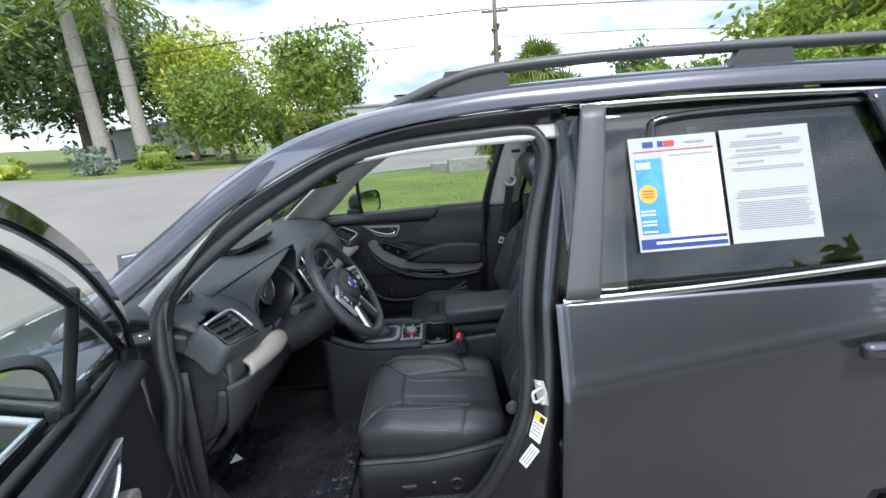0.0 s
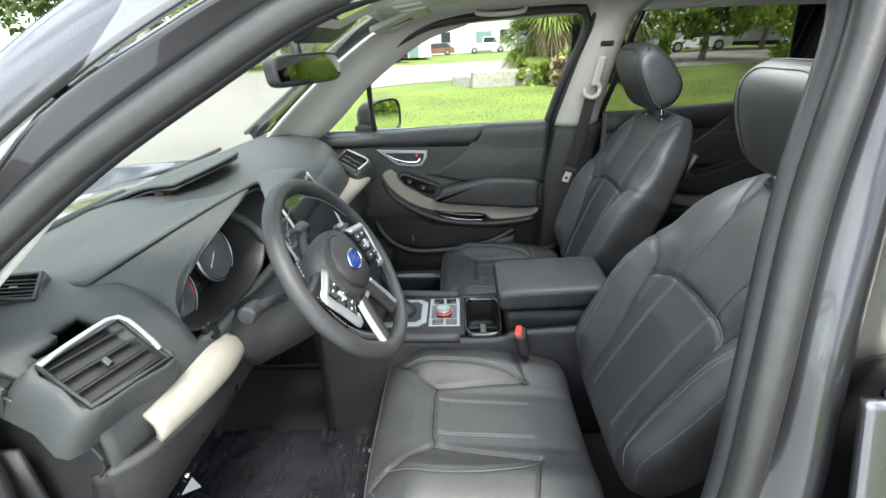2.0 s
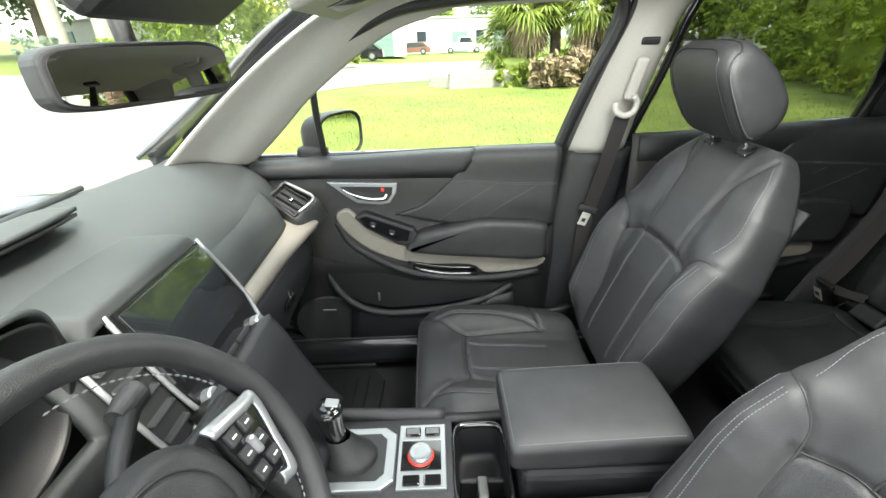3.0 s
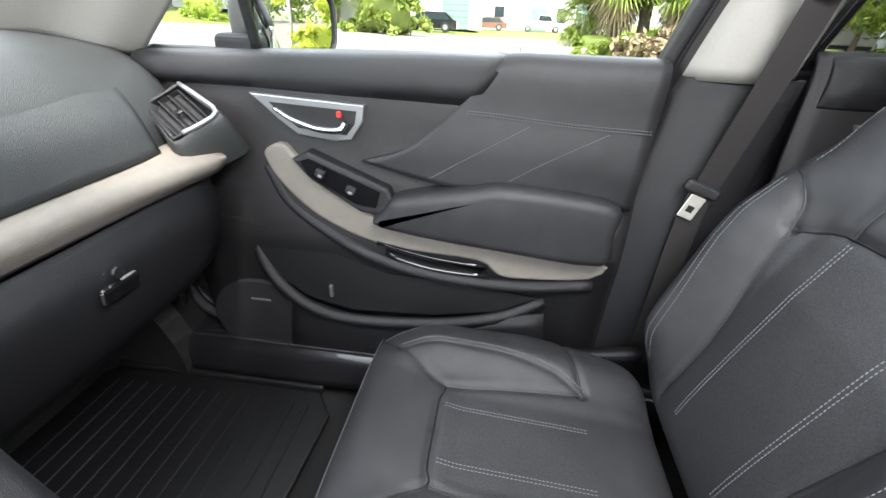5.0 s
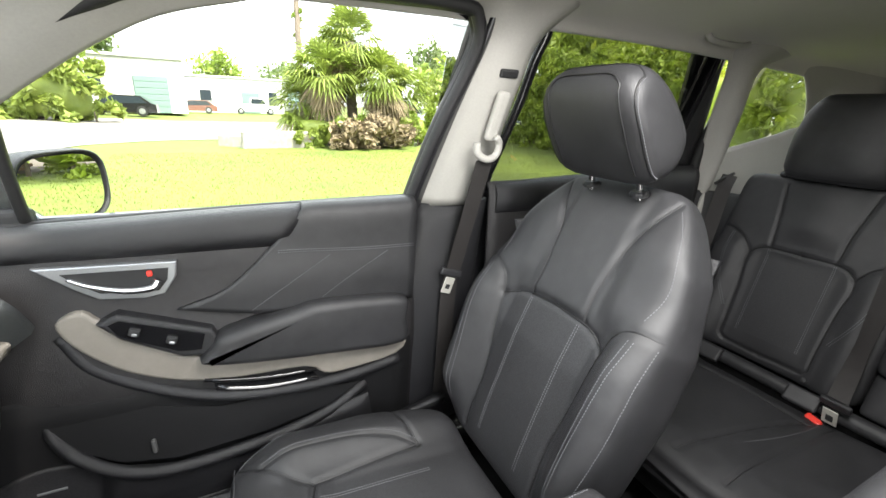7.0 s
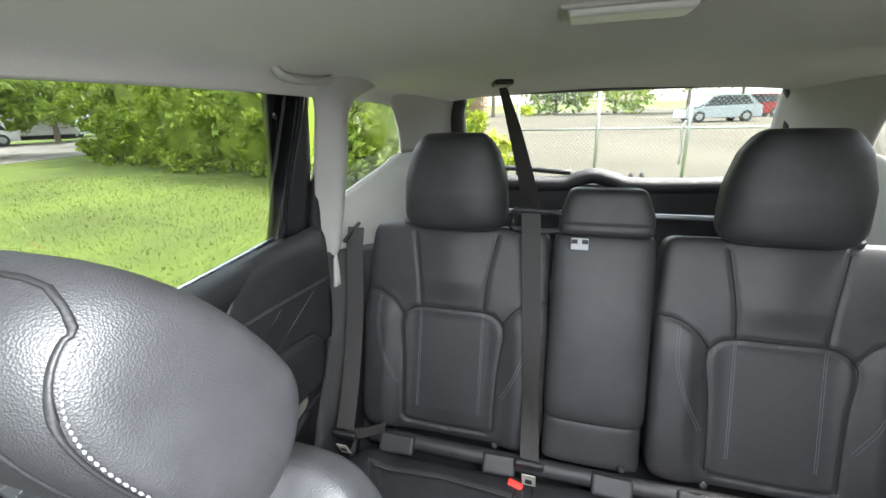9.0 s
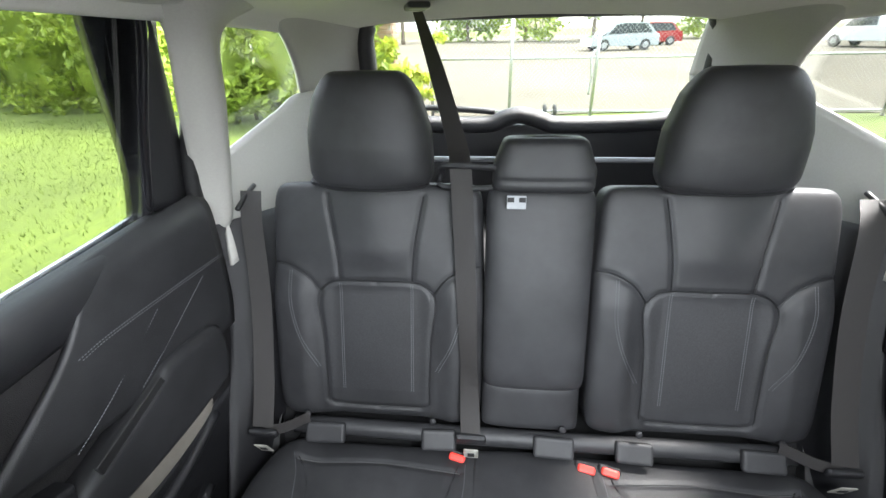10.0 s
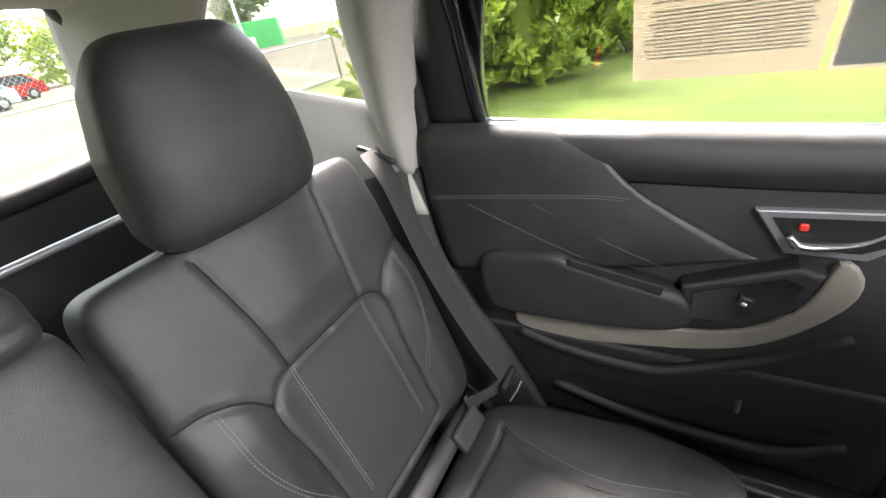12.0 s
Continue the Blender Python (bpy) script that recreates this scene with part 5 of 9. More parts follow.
def louvre(o, a, b, wa, wb, trim, slats=4, label="air vent"):
    """A framed vent: o its middle, a along the slats, b across."""
    a, b = Vector(a).normalized(), Vector(b)
    n = a.cross(b).normalized()
    if n.z < 0:
        n = -n
    b = n.cross(a).normalized()
    m = frame_axes(o, a, b, n)
    q = [(-wa / 2, -wb * 0.42), (wa / 2, -wb / 2), (wa / 2, wb / 2), (-wa / 2, wb * 0.42)]
    v = part("air_vent", slab(q, 0.006, m @ pose(0, 0, -0.022)), RUBBER, DB, label)
    tube("vent_frame", [Vector(m @ Vector((x, y, 0.0))).to_tuple() for x, y in q], 0.005, BLACK, v, 8, closed=True, sub=1, flat=0.9)
    if trim is SILVER:
        tube("vent_trim", [Vector(m @ Vector((x, y, 0.003))).to_tuple() for x, y in (q[3], ((q[3][0] + q[2][0]) / 2, q[2][1]), q[2], ((q[2][0] + q[1][0]) / 2 + 0.004, 0.0), (q[1][0], q[1][1] * 0.6))], 0.0045, SILVER, v, 8, sub=3, label="silver vent trim")
    pod = lambda k_, d_: [Vector(m @ Vector((x * k_, y * k_, d_))).to_tuple() for x, y in ((q[0][0], q[0][1]), (0, -wb * 0.47), (q[1][0], q[1][1]), (q[1][0], 0), (q[2][0], q[2][1]), (0, wb * 0.47), (q[3][0], q[3][1]), (q[3][0], 0))]
    loft("vent_pod", [pod(1.0, -0.022), pod(1.02, -0.002), pod(1.14, -0.004), pod(1.26, -0.03), pod(1.36, -0.09)], DASH, DB, 3, 3)
    for k in range(slats):
        yy = -wb * 0.36 + k * wb * 0.72 / (slats - 1)
        part("vent_slat", rbox(wa * 0.92, 0.003, 0.018, 0.001, 1, m @ pose(0, yy, -0.010, 30)), BLACK, v)
    part("vent_tab", rbox(0.012, wb * 0.16, 0.008, 0.003, 2, m @ pose(0, 0, -0.004)), GLOSS, v)
    return v


louvre((-0.515, 0.662, 1.046), (0.106, -0.06, -0.046), (0.0, -0.075, -0.05), 0.115, 0.085, SILVER, 4, "silver-framed side air vent")
louvre((-0.574, -0.690, 1.090), (0.02, 0.1, -0.01), (-0.075, 0.012, 0.06), 0.125, 0.105, SILVER, 4, "silver-framed side air vent")
louvre((-0.755, -0.612, 1.176), (0.055, 0.03, -0.014), (0.01, -0.05, -0.02), 0.06, 0.055, BLACK, 6, "small black defroster vent")
louvre((-0.74, 0.60, 1.150), (0.02, 0.1, 0.0), (0.05, -0.01, -0.01), 0.13, 0.022, BLACK, 4, "small black defroster vent")
# vent housings, trim strips
skin("passenger_face", [[(-0.60, 0.14, 1.115), (-0.60, 0.35, 1.115), (-0.595, 0.52, 1.11), (-0.60, 0.62, 1.105)], [(-0.525, 0.145, 1.06), (-0.53, 0.35, 1.06), (-0.535, 0.52, 1.055), (-0.545, 0.60, 1.05)], [(-0.50, 0.15, 0.985), (-0.505, 0.35, 0.985), (-0.51, 0.52, 0.985), (-0.52, 0.60, 0.985)]][::1], DASH, DB, 0.02, 5, 5, "blue-grey dash inlay")
skin("padded_strip", [[(-0.535, 0.15, 0.985), (-0.535, 0.40, 0.985), (-0.54, 0.55, 0.985), (-0.55, 0.66, 0.985)], [(-0.49, 0.15, 0.978), (-0.49, 0.40, 0.978), (-0.475, 0.55, 0.975), (-0.455, 0.665, 0.972)], [(-0.478, 0.15, 0.955), (-0.476, 0.40, 0.955), (-0.46, 0.55, 0.952), (-0.443, 0.665, 0.955)], [(-0.495, 0.15, 0.925), (-0.49, 0.40, 0.925), (-0.48, 0.55, 0.928), (-0.46, 0.66, 0.935)]], BEIGE, DB, 0.02, 5, 5, "light grey padded strip")
skin("padded_strip", [[(-0.572, -0.685, 0.972), (-0.555, -0.60, 0.978), (-0.545, -0.53, 0.980), (-0.548, -0.478, 0.972)][::-1], [(-0.546, -0.697, 0.962), (-0.524, -0.60, 0.964), (-0.515, -0.53, 0.964), (-0.520, -0.472, 0.958)][::-1], [(-0.543, -0.700, 0.944), (-0.518, -0.60, 0.940), (-0.509, -0.53, 0.938), (-0.514, -0.474, 0.936)][::-1], [(-0.555, -0.692, 0.932), (-0.535, -0.60, 0.926), (-0.527, -0.53, 0.924), (-0.53, -0.48, 0.924)][::-1]], BEIGE, DB, 0.012, 5, 5, "light grey padded strip")
skin("glovebox", [[(-0.50, 0.14, 0.915), (-0.495, 0.4, 0.918), (-0.485, 0.66, 0.928)], [(-0.485, 0.14, 0.85), (-0.48, 0.4, 0.85), (-0.475, 0.66, 0.86)], [(-0.52, 0.14, 0.74), (-0.51, 0.4, 0.74), (-0.51, 0.66, 0.75)], [(-0.60, 0.14, 0.65), (-0.59, 0.4, 0.65), (-0.59, 0.66, 0.66)]], BLACK, DB, 0.02, 5, 5, "black glovebox lid")
part("glovebox_latch", rbox(0.012, 0.07, 0.03, 0.006, 2, pose(-0.478, 0.40, 0.835, 0, 8, 0)), GLOSS, DB, "recessed latch")
part("latch_lock", lathe([(0.009, 0), (0.009, 0.006), (0, 0.006)], 16, frame_axes((-0.476, 0.40, 0.862), (0, 1, 0), (0, 0, 1), (1, 0, 0))), CHROME, DB)
skin("knee_panel", [[(-0.60, -0.745, 0.935), (-0.56, -0.70, 0.935), (-0.533, -0.6, 0.932), (-0.53, -0.48, 0.93), (-0.54, -0.22, 0.93)][::-1], [(-0.61, -0.748, 0.85), (-0.572, -0.70, 0.86), (-0.545, -0.6, 0.865), (-0.54, -0.48, 0.865), (-0.55, -0.22, 0.86)][::-1], [(-0.64, -0.745, 0.76), (-0.605, -0.70, 0.79), (-0.60, -0.6, 0.81), (-0.60, -0.48, 0.81), (-0.60, -0.22, 0.81)][::-1], [(-0.72, -0.735, 0.68), (-0.72, -0.70, 0.72), (-0.74, -0.6, 0.76), (-0.74, -0.48, 0.76), (-0.74, -0.22, 0.76)][::-1]], BLACK, DB, 0.02, 5, 5, "black knee panel")
skin("lower_end_panel", [[(-0.625, -0.752, 0.915), (-0.575, -0.742, 0.915), (-0.548, -0.71, 0.905)], [(-0.65, -0.754, 0.83), (-0.60, -0.744, 0.84), (-0.568, -0.715, 0.86)], [(-0.70, -0.75, 0.74), (-0.66, -0.742, 0.76), (-0.63, -0.72, 0.79)]], BLACK, DB, 0.012, 4, 4, "raised lower end panel")
part("corner_cap", rbox(0.05, 0.035, 0.055, 0.008, 2, pose(-0.695, -0.752, 1.085, 0, 20, 10)), BLACK, DB)
tube("panel_seam", [(-0.665, -0.762, 1.09), (-0.61, -0.758, 1.03), (-0.585, -0.755, 0.96), (-0.60, -0.757, 0.925)], 0.0025, RUBBER, DB, 6)
part("switch_bank", rbox(0.02, 0.17, 0.062, 0.008, 2, pose(-0.533, -0.575, 0.888, 0, 8, -6)), BLACK, DB, "switch bank")
for j in range(2):
    for k in range(3):
        part("dash_button", rbox(0.008, 0.032, 0.022, 0.003, 2, pose(-0.519 - 0.005 * k, -0.53 - 0.045 * k, 0.903 - 0.028 * j, 0, 8, -6)), GLOSS, DB)
part("start_button", lathe([(0.018, 0), (0.018, 0.008), (0.014, 0.010), (0, 0.009)], 24, frame_axes((-0.545, -0.500, 1.0), (0, 1, 0), (-0.5, 0, 0.85), (0.85, 0, 0.5))), GLOSS, DB, "round chrome-ringed start button")
for s in (-1, 1):
    skin("kick_panel", flip(both([[(-0.98, 0.74, 0.40), (-0.85, 0.755, 0.40), (-0.72, 0.765, 0.42)], [(-0.98, 0.74, 0.7), (-0.85, 0.755, 0.7), (-0.70, 0.765, 0.7)], [(-0.98, 0.74, 0.98), (-0.85, 0.755, 0.98), (-0.68, 0.768, 1.0)]], s), s), BLACK, CAR, 0.01, 4, 4, "black kick panel")

# ---------------------------------------------------------------- steering wheel
SA = radians(31)
WC = Vector((-0.288, -0.401, 1.088))
WN, WU = Vector((math.cos(SA), 0, math.sin(SA))), Vector((-math.sin(SA), 0, math.cos(SA)))
SW = thing("steering_wheel", WC, "black leather steering wheel with silver spokes and button pads", "steering wheel")
wm = frame_axes(WC, (0, 1, 0), WU, WN)


def on_wheel(x, y, z=0.0):
    return Vector(wm @ Vector((x, y, z))).to_tuple()


ringp = [on_wheel(0.187 * math.cos(a), 0.187 * math.sin(a) - (0.006 if math.sin(a) < -0.8 else 0)) for a in np.linspace(0, 2 * math.pi, 36, endpoint=False)]
tube("rim", ringp, [0.0165] * 37, LEATHER, SW, 14, closed=True, sub=3, up=tuple(WN), label="black leather rim")
def hub_loop(a_, b_, z, dy=0.0, p=0.8):
    return [on_wheel(a_ * math.copysign(abs(math.cos(q)) ** p, math.cos(q)), b_ * math.copysign(abs(math.sin(q)) ** p, math.sin(q)) + dy, z) for q in np.linspace(0, 2 * math.pi, 24, endpoint=False)]


loft("hub_cover", [hub_loop(0.088, 0.070, -0.040), hub_loop(0.094, 0.076, -0.020), hub_loop(0.092, 0.074, -0.002), hub_loop(0.082, 0.067, 0.010), hub_loop(0.060, 0.056, 0.014), hub_loop(0.030, 0.03, 0.014)], BLACK, SW, 3, 3, label="grey-black hub cover")
loft("airbag_cover", [hub_loop(0.060, 0.060, 0.004, 0, 1), hub_loop(0.0605, 0.0605, 0.014, 0, 1), hub_loop(0.056, 0.056, 0.0205, 0, 1), hub_loop(0.035, 0.035, 0.025, 0, 1), hub_loop(0.002, 0.002, 0.0265, 0, 1)], BLACK, SW, 3, 3, label="round airbag cover")
tube("hub_seam", [on_wheel(0.0625 * math.cos(a), 0.0625 * math.sin(a), 0.0125) for a in np.linspace(0, 2 * math.pi, 32, endpoint=False)], 0.0022, VOID, SW, 6, closed=True, sub=2)
BLUEB = material("blue_enamel", (0.012, 0.035, 0.22), 0.25, 0.2, (0.02, 0.06, 0.30), 60, coat=0.8)
badge = part("badge", lathe([(0.026, 0), (0.026, 0.003), (0.022, 0.0045), (0, 0.005)], 30, wm @ Matrix.Translation((0, 0, 0.0245)) @ Matrix.Diagonal((1.15, 0.74, 1, 1))), BLUEB, SW, "oval blue badge with bright rim")
tube("badge_rim", [on_wheel(0.030 * math.cos(a), 0.0195 * math.sin(a), 0.028) for a in np.linspace(0, 2 * math.pi, 24, endpoint=False)], 0.0017, CHROME, badge, 6, closed=True, sub=2)
for bx_, by_, br_ in ((-0.012, 0.003, 0.0045), (0.002, 0.006, 0.0025), (0.010, 0.004, 0.0025), (0.004, -0.003, 0.0025), (0.013, -0.004, 0.0025), (0.009, -0.009, 0.0025)):
    part("badge_dot", rbox(br_ * 2.4, br_ * 1.1, 0.0012, 0.0004, 1, wm @ pose(bx_, by_, 0.0298, 0, 0, 20)), CHROME, badge)
for sx in (-1, 1):
    skin("spoke", [[on_wheel(sx * x, y - 0.10 * max(0, x - 0.08), z) for x, z in ((0.072, -0.006), (0.105, 0.002), (0.14, -0.002), (0.176, -0.008))] for y in (0.040, 0.02, -0.025, -0.058)][::sx], BLACK, SW, 0.022, 4, 4, "black spoke")
    pm = wm @ pose(sx * 0.116, -0.014, 0.006, 0, sx * -8, sx * -8)
    bank = part("button_pad", slab([(-0.026, -0.044), (0.016, -0.050), (0.034, 0.030), (-0.026, 0.038)] if sx > 0 else [(-0.016, -0.050), (0.026, -0.044), (0.026, 0.038), (-0.034, 0.030)], 0.008, pm, 0.003), GLOSS, SW, "gloss black button pad")
    for j in range(3):
        for i in range(2):
            b_ = part("wheel_button", rbox(0.018, 0.019, 0.006, 0.003, 2, pm @ pose(-0.012 + 0.022 * i, -0.028 + 0.025 * j, 0.009)), BLACK, bank)
            part("button_mark", rbox(0.007, 0.002, 0.001, 0.0003, 1, pm @ pose(-0.012 + 0.022 * i, -0.028 + 0.025 * j, 0.0123)), PAPER, b_)
    part("thumb_roller", rbox(0.010, 0.024, 0.010, 0.004, 2, pm @ pose(0.0, -0.002, 0.011)), SILVER, bank)
    q_ = lambda x, y, z: Vector(pm @ Vector((sx * x, y, z))).to_tuple()
    skin("spoke_trim", [[q_(-0.032, 0.050, 0.004), q_(-0.030, 0.042, 0.009), q_(-0.028, 0.037, 0.007)], [q_(0.02, 0.043, 0.004), q_(0.02, 0.036, 0.009), q_(0.02, 0.031, 0.007)], [q_(0.045, 0.035, 0.0), q_(0.040, 0.030, 0.006), q_(0.033, 0.027, 0.006)], [q_(0.034, -0.02, 0.0), q_(0.028, -0.02, 0.007), q_(0.022, -0.018, 0.007)], [q_(0.024, -0.062, 0.0), q_(0.018, -0.060, 0.007), q_(0.013, -0.050, 0.007)], [q_(0.0, -0.062, 0.0), q_(0.0, -0.055, 0.006), q_(0.0, -0.048, 0.006)]][::sx], SILVER, SW, 0.004, 4, 3, "silver spoke trim")
    skin("lower_spoke", [[on_wheel(sx * (0.026 + 0.010 * k) + sx * d, y, z) for d, z in ((-0.020, -0.002), (0.0, 0.004), (0.020, -0.004))] for k, y in enumerate((-0.062, -0.095, -0.13, -0.170))][::sx], BLACK, SW, 0.014, 4, 4, "black lower spoke")
    skin("lower_spoke_trim", [[on_wheel(sx * (0.046 + 0.010 * k) + sx * d, y, z) for d, z in ((-0.006, 0.0), (0.003, 0.004), (0.011, -0.006))] for k, y in enumerate((-0.070, -0.098, -0.13, -0.168))][::sx], SILVER, SW, 0.006, 4, 4, "silver lower spoke edge")
skin("lower_spoke_bridge", [[on_wheel(x, y, z) for x, z in ((-0.020, -0.004), (0, 0.0), (0.020, -0.004))] for y in (-0.066, -0.075, -0.086)], SILVER, SW, 0.006, 3, 3)
stitches("rim_stitching", [[(0.158 * math.cos(a), 0.158 * math.sin(a)) for a in np.linspace(b, b + 1.1, 12)] for b in (-0.95, 0.35, math.pi - 1.45, math.pi - 0.15)], lambda x, y: on_wheel(x, y, 0.006), SW, 0.008, 0.0014, 0.0055)
COL = thing("steering_column", (-0.5, -0.39, 0.95), "black steering column shroud with two control stalks", "steering column")
cl = lambda d, w, h, dz: [tuple(WC - WN * d + Vector((0, w * math.cos(a), 0)) + WU * (h * math.sin(a) + dz)) for a in np.linspace(0, 2 * math.pi, 16, endpoint=False)]
loft("shroud", [cl(0.055, 0.062, 0.055, -0.01), cl(0.075, 0.075, 0.068, -0.012), cl(0.16, 0.078, 0.075, -0.018), cl(0.30, 0.075, 0.07, -0.02)], BLACK, COL, 3, 4, True, "black column shroud")
c0 = WC - WN * 0.10
for sx in (-1, 1):
    e = Vector((-0.43, -0.385 + sx * 0.155, 1.068 if sx < 0 else 1.10))
    st = tube("stalk", [tuple(c0 + Vector((0, sx * 0.05, 0))), tuple((c0 + e) / 2 + Vector((0, 0, 0.004))), tuple(e)], [0.009, 0.010, 0.013], BLACK, COL, 12, label="black control stalk")
    part("stalk_knob", lathe([(0.013, -0.030), (0.017, -0.010), (0.0175, 0.010), (0.014, 0.015), (0, 0.016)], 20, frame_axes(e, (1, 0, 0), (0, 0, -sx), (0, sx, 0.08))), BLACK, st, "ridged stalk end")

# ---------------------------------------------------------------- centre console
CC = thing("centre_console", (-0.05, -0.005, 0.33), "black centre console with silver gear surround, cup holder and armrest", "console")
for s in (-1, 1):
    skin("console_side", flip([[(x, -0.005 + s * (0.108 + 0.012 * k), z + dz * (1 - k / 3)) for x, dz in ((-0.50, 0.06), (-0.34, 0.0), (-0.1, -0.01), (0.06, -0.01), (0.12, 0.01), (0.42, 0.03))] for k, z in enumerate((0.695, 0.60, 0.48, 0.33))], -s), BLACK, CC, 0.02, 5, 5, "black console side")
    tube("console_edge_pad", [(-0.46, -0.005 + s * 0.122, 0.755), (-0.34, -0.005 + s * 0.122, 0.705), (-0.2, -0.005 + s * 0.122, 0.693), (-0.06, -0.005 + s * 0.120, 0.688)], 0.016, LEATHER, CC, 10, label="stitched side pad")
part("console_top", slab([(-0.35, -0.108), (-0.046, -0.108), (-0.046, 0.108), (-0.35, 0.108)], 0.02, pose(0, -0.005, 0.672)), BLACK, CC, "black console top")
gs = part("gear_surround", slab([(-0.325, -0.075), (-0.19, -0.075), (-0.165, -0.055), (-0.165, 0.055), (-0.19, 0.075), (-0.325, 0.075)], 0.008, pose(0, 0.0, 0.692), 0.003), SILVER, CC, "silver gear surround")
part("gear_well", slab([(-0.315, -0.055), (-0.20, -0.055), (-0.185, -0.04), (-0.185, 0.04), (-0.20, 0.055), (-0.315, 0.055)], 0.003, pose(0, 0.0, 0.700)), RUBBER, gs)
bl = lambda r, z, dx=0.0: [(-0.255 + dx + r * 1.2 * math.cos(a), r * math.sin(a), z) for a in np.linspace(0, 2 * math.pi, 14, endpoint=False)]
loft("gear_gaiter", [bl(0.045, 0.702), bl(0.042, 0.715), bl(0.032, 0.735, -0.01), bl(0.021, 0.765, -0.02)], LEATHER, CC, 3, 4, label="stitched leather gaiter")
tube("gear_knob", [(-0.275, 0.0, 0.76), (-0.283, 0.0, 0.80), (-0.285, 0, 0.835), (-0.285, 0, 0.852)], [0.018, 0.024, 0.029, 0.018], GLOSS, CC, 18, label="gloss black gear knob with silver cap")
part("gear_knob_cap", rbox(0.026, 0.020, 0.005, 0.002, 2, pose(-0.275, 0, 0.853, 0, 10, 0)), SILVER, CC)
part("mode_panel", slab([(-0.16, -0.075), (-0.06, -0.075), (-0.06, 0.08), (-0.16, 0.08)], 0.006, pose(0, 0, 0.692), 0.002), SILVER, CC, "silver drive-mode panel")
part("mode_inlay", slab([(-0.152, -0.035), (-0.07, -0.035), (-0.07, 0.035), (-0.152, 0.035)], 0.002, pose(0, 0, 0.698)), GLOSS, CC)
part("mode_dial", lathe([(0.024, 0), (0.024, 0.012), (0.021, 0.015), (0.013, 0.013), (0, 0.013)], 28, pose(-0.112, -0.003, 0.700)), SILVER, CC, "silver mode dial with red ring")
part("dial_red_ring", lathe([(0.026, 0), (0.0275, 0.003), (0.026, 0.005)], 28, pose(-0.112, -0.003, 0.6995)), RED, CC)
for k in range(2):
    part("console_switch", rbox(0.034, 0.022, 0.008, 0.003, 2, pose(-0.13 + 0.042 * k, 0.058, 0.700)), GLOSS, CC)
    part("console_switch", rbox(0.034, 0.022, 0.008, 0.003, 2, pose(-0.13 + 0.042 * k, -0.058, 0.700)), GLOSS, CC)
cup = lambda k_, z: [(0.012 + 0.052 * k_ * math.copysign(abs(math.cos(a)) ** 0.4, math.cos(a)), -0.020 + 0.094 * k_ * math.copysign(abs(math.sin(a)) ** 0.4, math.sin(a)), z) for a in np.linspace(0, 2 * math.pi, 28, endpoint=False)]
loft("cup_holder_rim", [cup(1.13, 0.676), cup(1.13, 0.693), cup(1.08, 0.700), cup(1.0, 0.697), cup(0.98, 0.690)], GLOSS, CC, 2, 3, label="gloss cup holder rim")
loft("cup_holder_well", [cup(0.985, 0.692), cup(0.96, 0.64), cup(0.93, 0.605), cup(0.5, 0.602), cup(0.02, 0.602)], VOID, CC, 2, 3, label="deep black cup well")
part("cup_insert", rbox(0.020, 0.050, 0.05, 0.004, 2, pose(0.012, -0.055, 0.645)), SATIN, CC, "grey cup insert")
part("cup_divider", rbox(0.092, 0.012, 0.05, 0.004, 2, pose(0.012, -0.030, 0.632)), BLACK, CC)
part("armrest_box", rbox(0.31, 0.20, 0.40, 0.02, 3, pose(0.235, 0.012, 0.545)), BLACK, CC, "black storage box")
am = frame_axes((0.055, 0.015, 0.785), (0, -1, 0), (1, 0, 0.03), (-0.03, 0, 1))
ob, a_at, _ = pad("armrest_lid", am, 0.335, lambda h: 0.108, lambda h: 0.035, lambda w, h: 0.004 * (1 - (w / 0.11) ** 2), [], CC, n=110, k=70, power=6, endp=8, label="padded leather armrest lid")
stitches("stitching", mirror_lines([[(0.098, 0.015), (0.098, 0.17), (0.098, 0.32)]]) + [[(-0.095, 0.010), (0, 0.010), (0.095, 0.010)]], lambda w, h: a_at(w, h), CC)


def buckle(o, d, label="seat belt buckle with red release button"):
    d = Vector(d).normalized()
    t_ = thing("belt_buckle", o, label, "buckle", "belt buckles")
    m = frame_axes(o, d.cross((0.2, 1, 0.1)).normalized(), d.cross(d.cross((0.2, 1, 0.1))).normalized(), d)
    part("housing", rbox(0.030, 0.052, 0.075, 0.009, 3, m @ pose(0, 0, -0.04)), BLACK, t_, "black housing")
    part("release_button", rbox(0.018, 0.040, 0.016, 0.005, 2, m @ pose(0.004, 0, -0.002)), RED, t_, "red button")
    tube("stem", [Vector(m @ Vector((0, 0, -0.07))).to_tuple(), Vector(m @ Vector((0, 0, -0.16))).to_tuple()], 0.016, BLACK, t_, 8, flat=0.3)
    return t_


buckle((0.11, -0.172, 0.742), (-0.25, -0.05, 1))
buckle((0.24, 0.17, 0.72), (-0.25, 0.05, 1))

# ---------------------------------------------------------------- door trims
HINGE, OPEN = Vector((-0.772, 0.826, 0)), 74.0


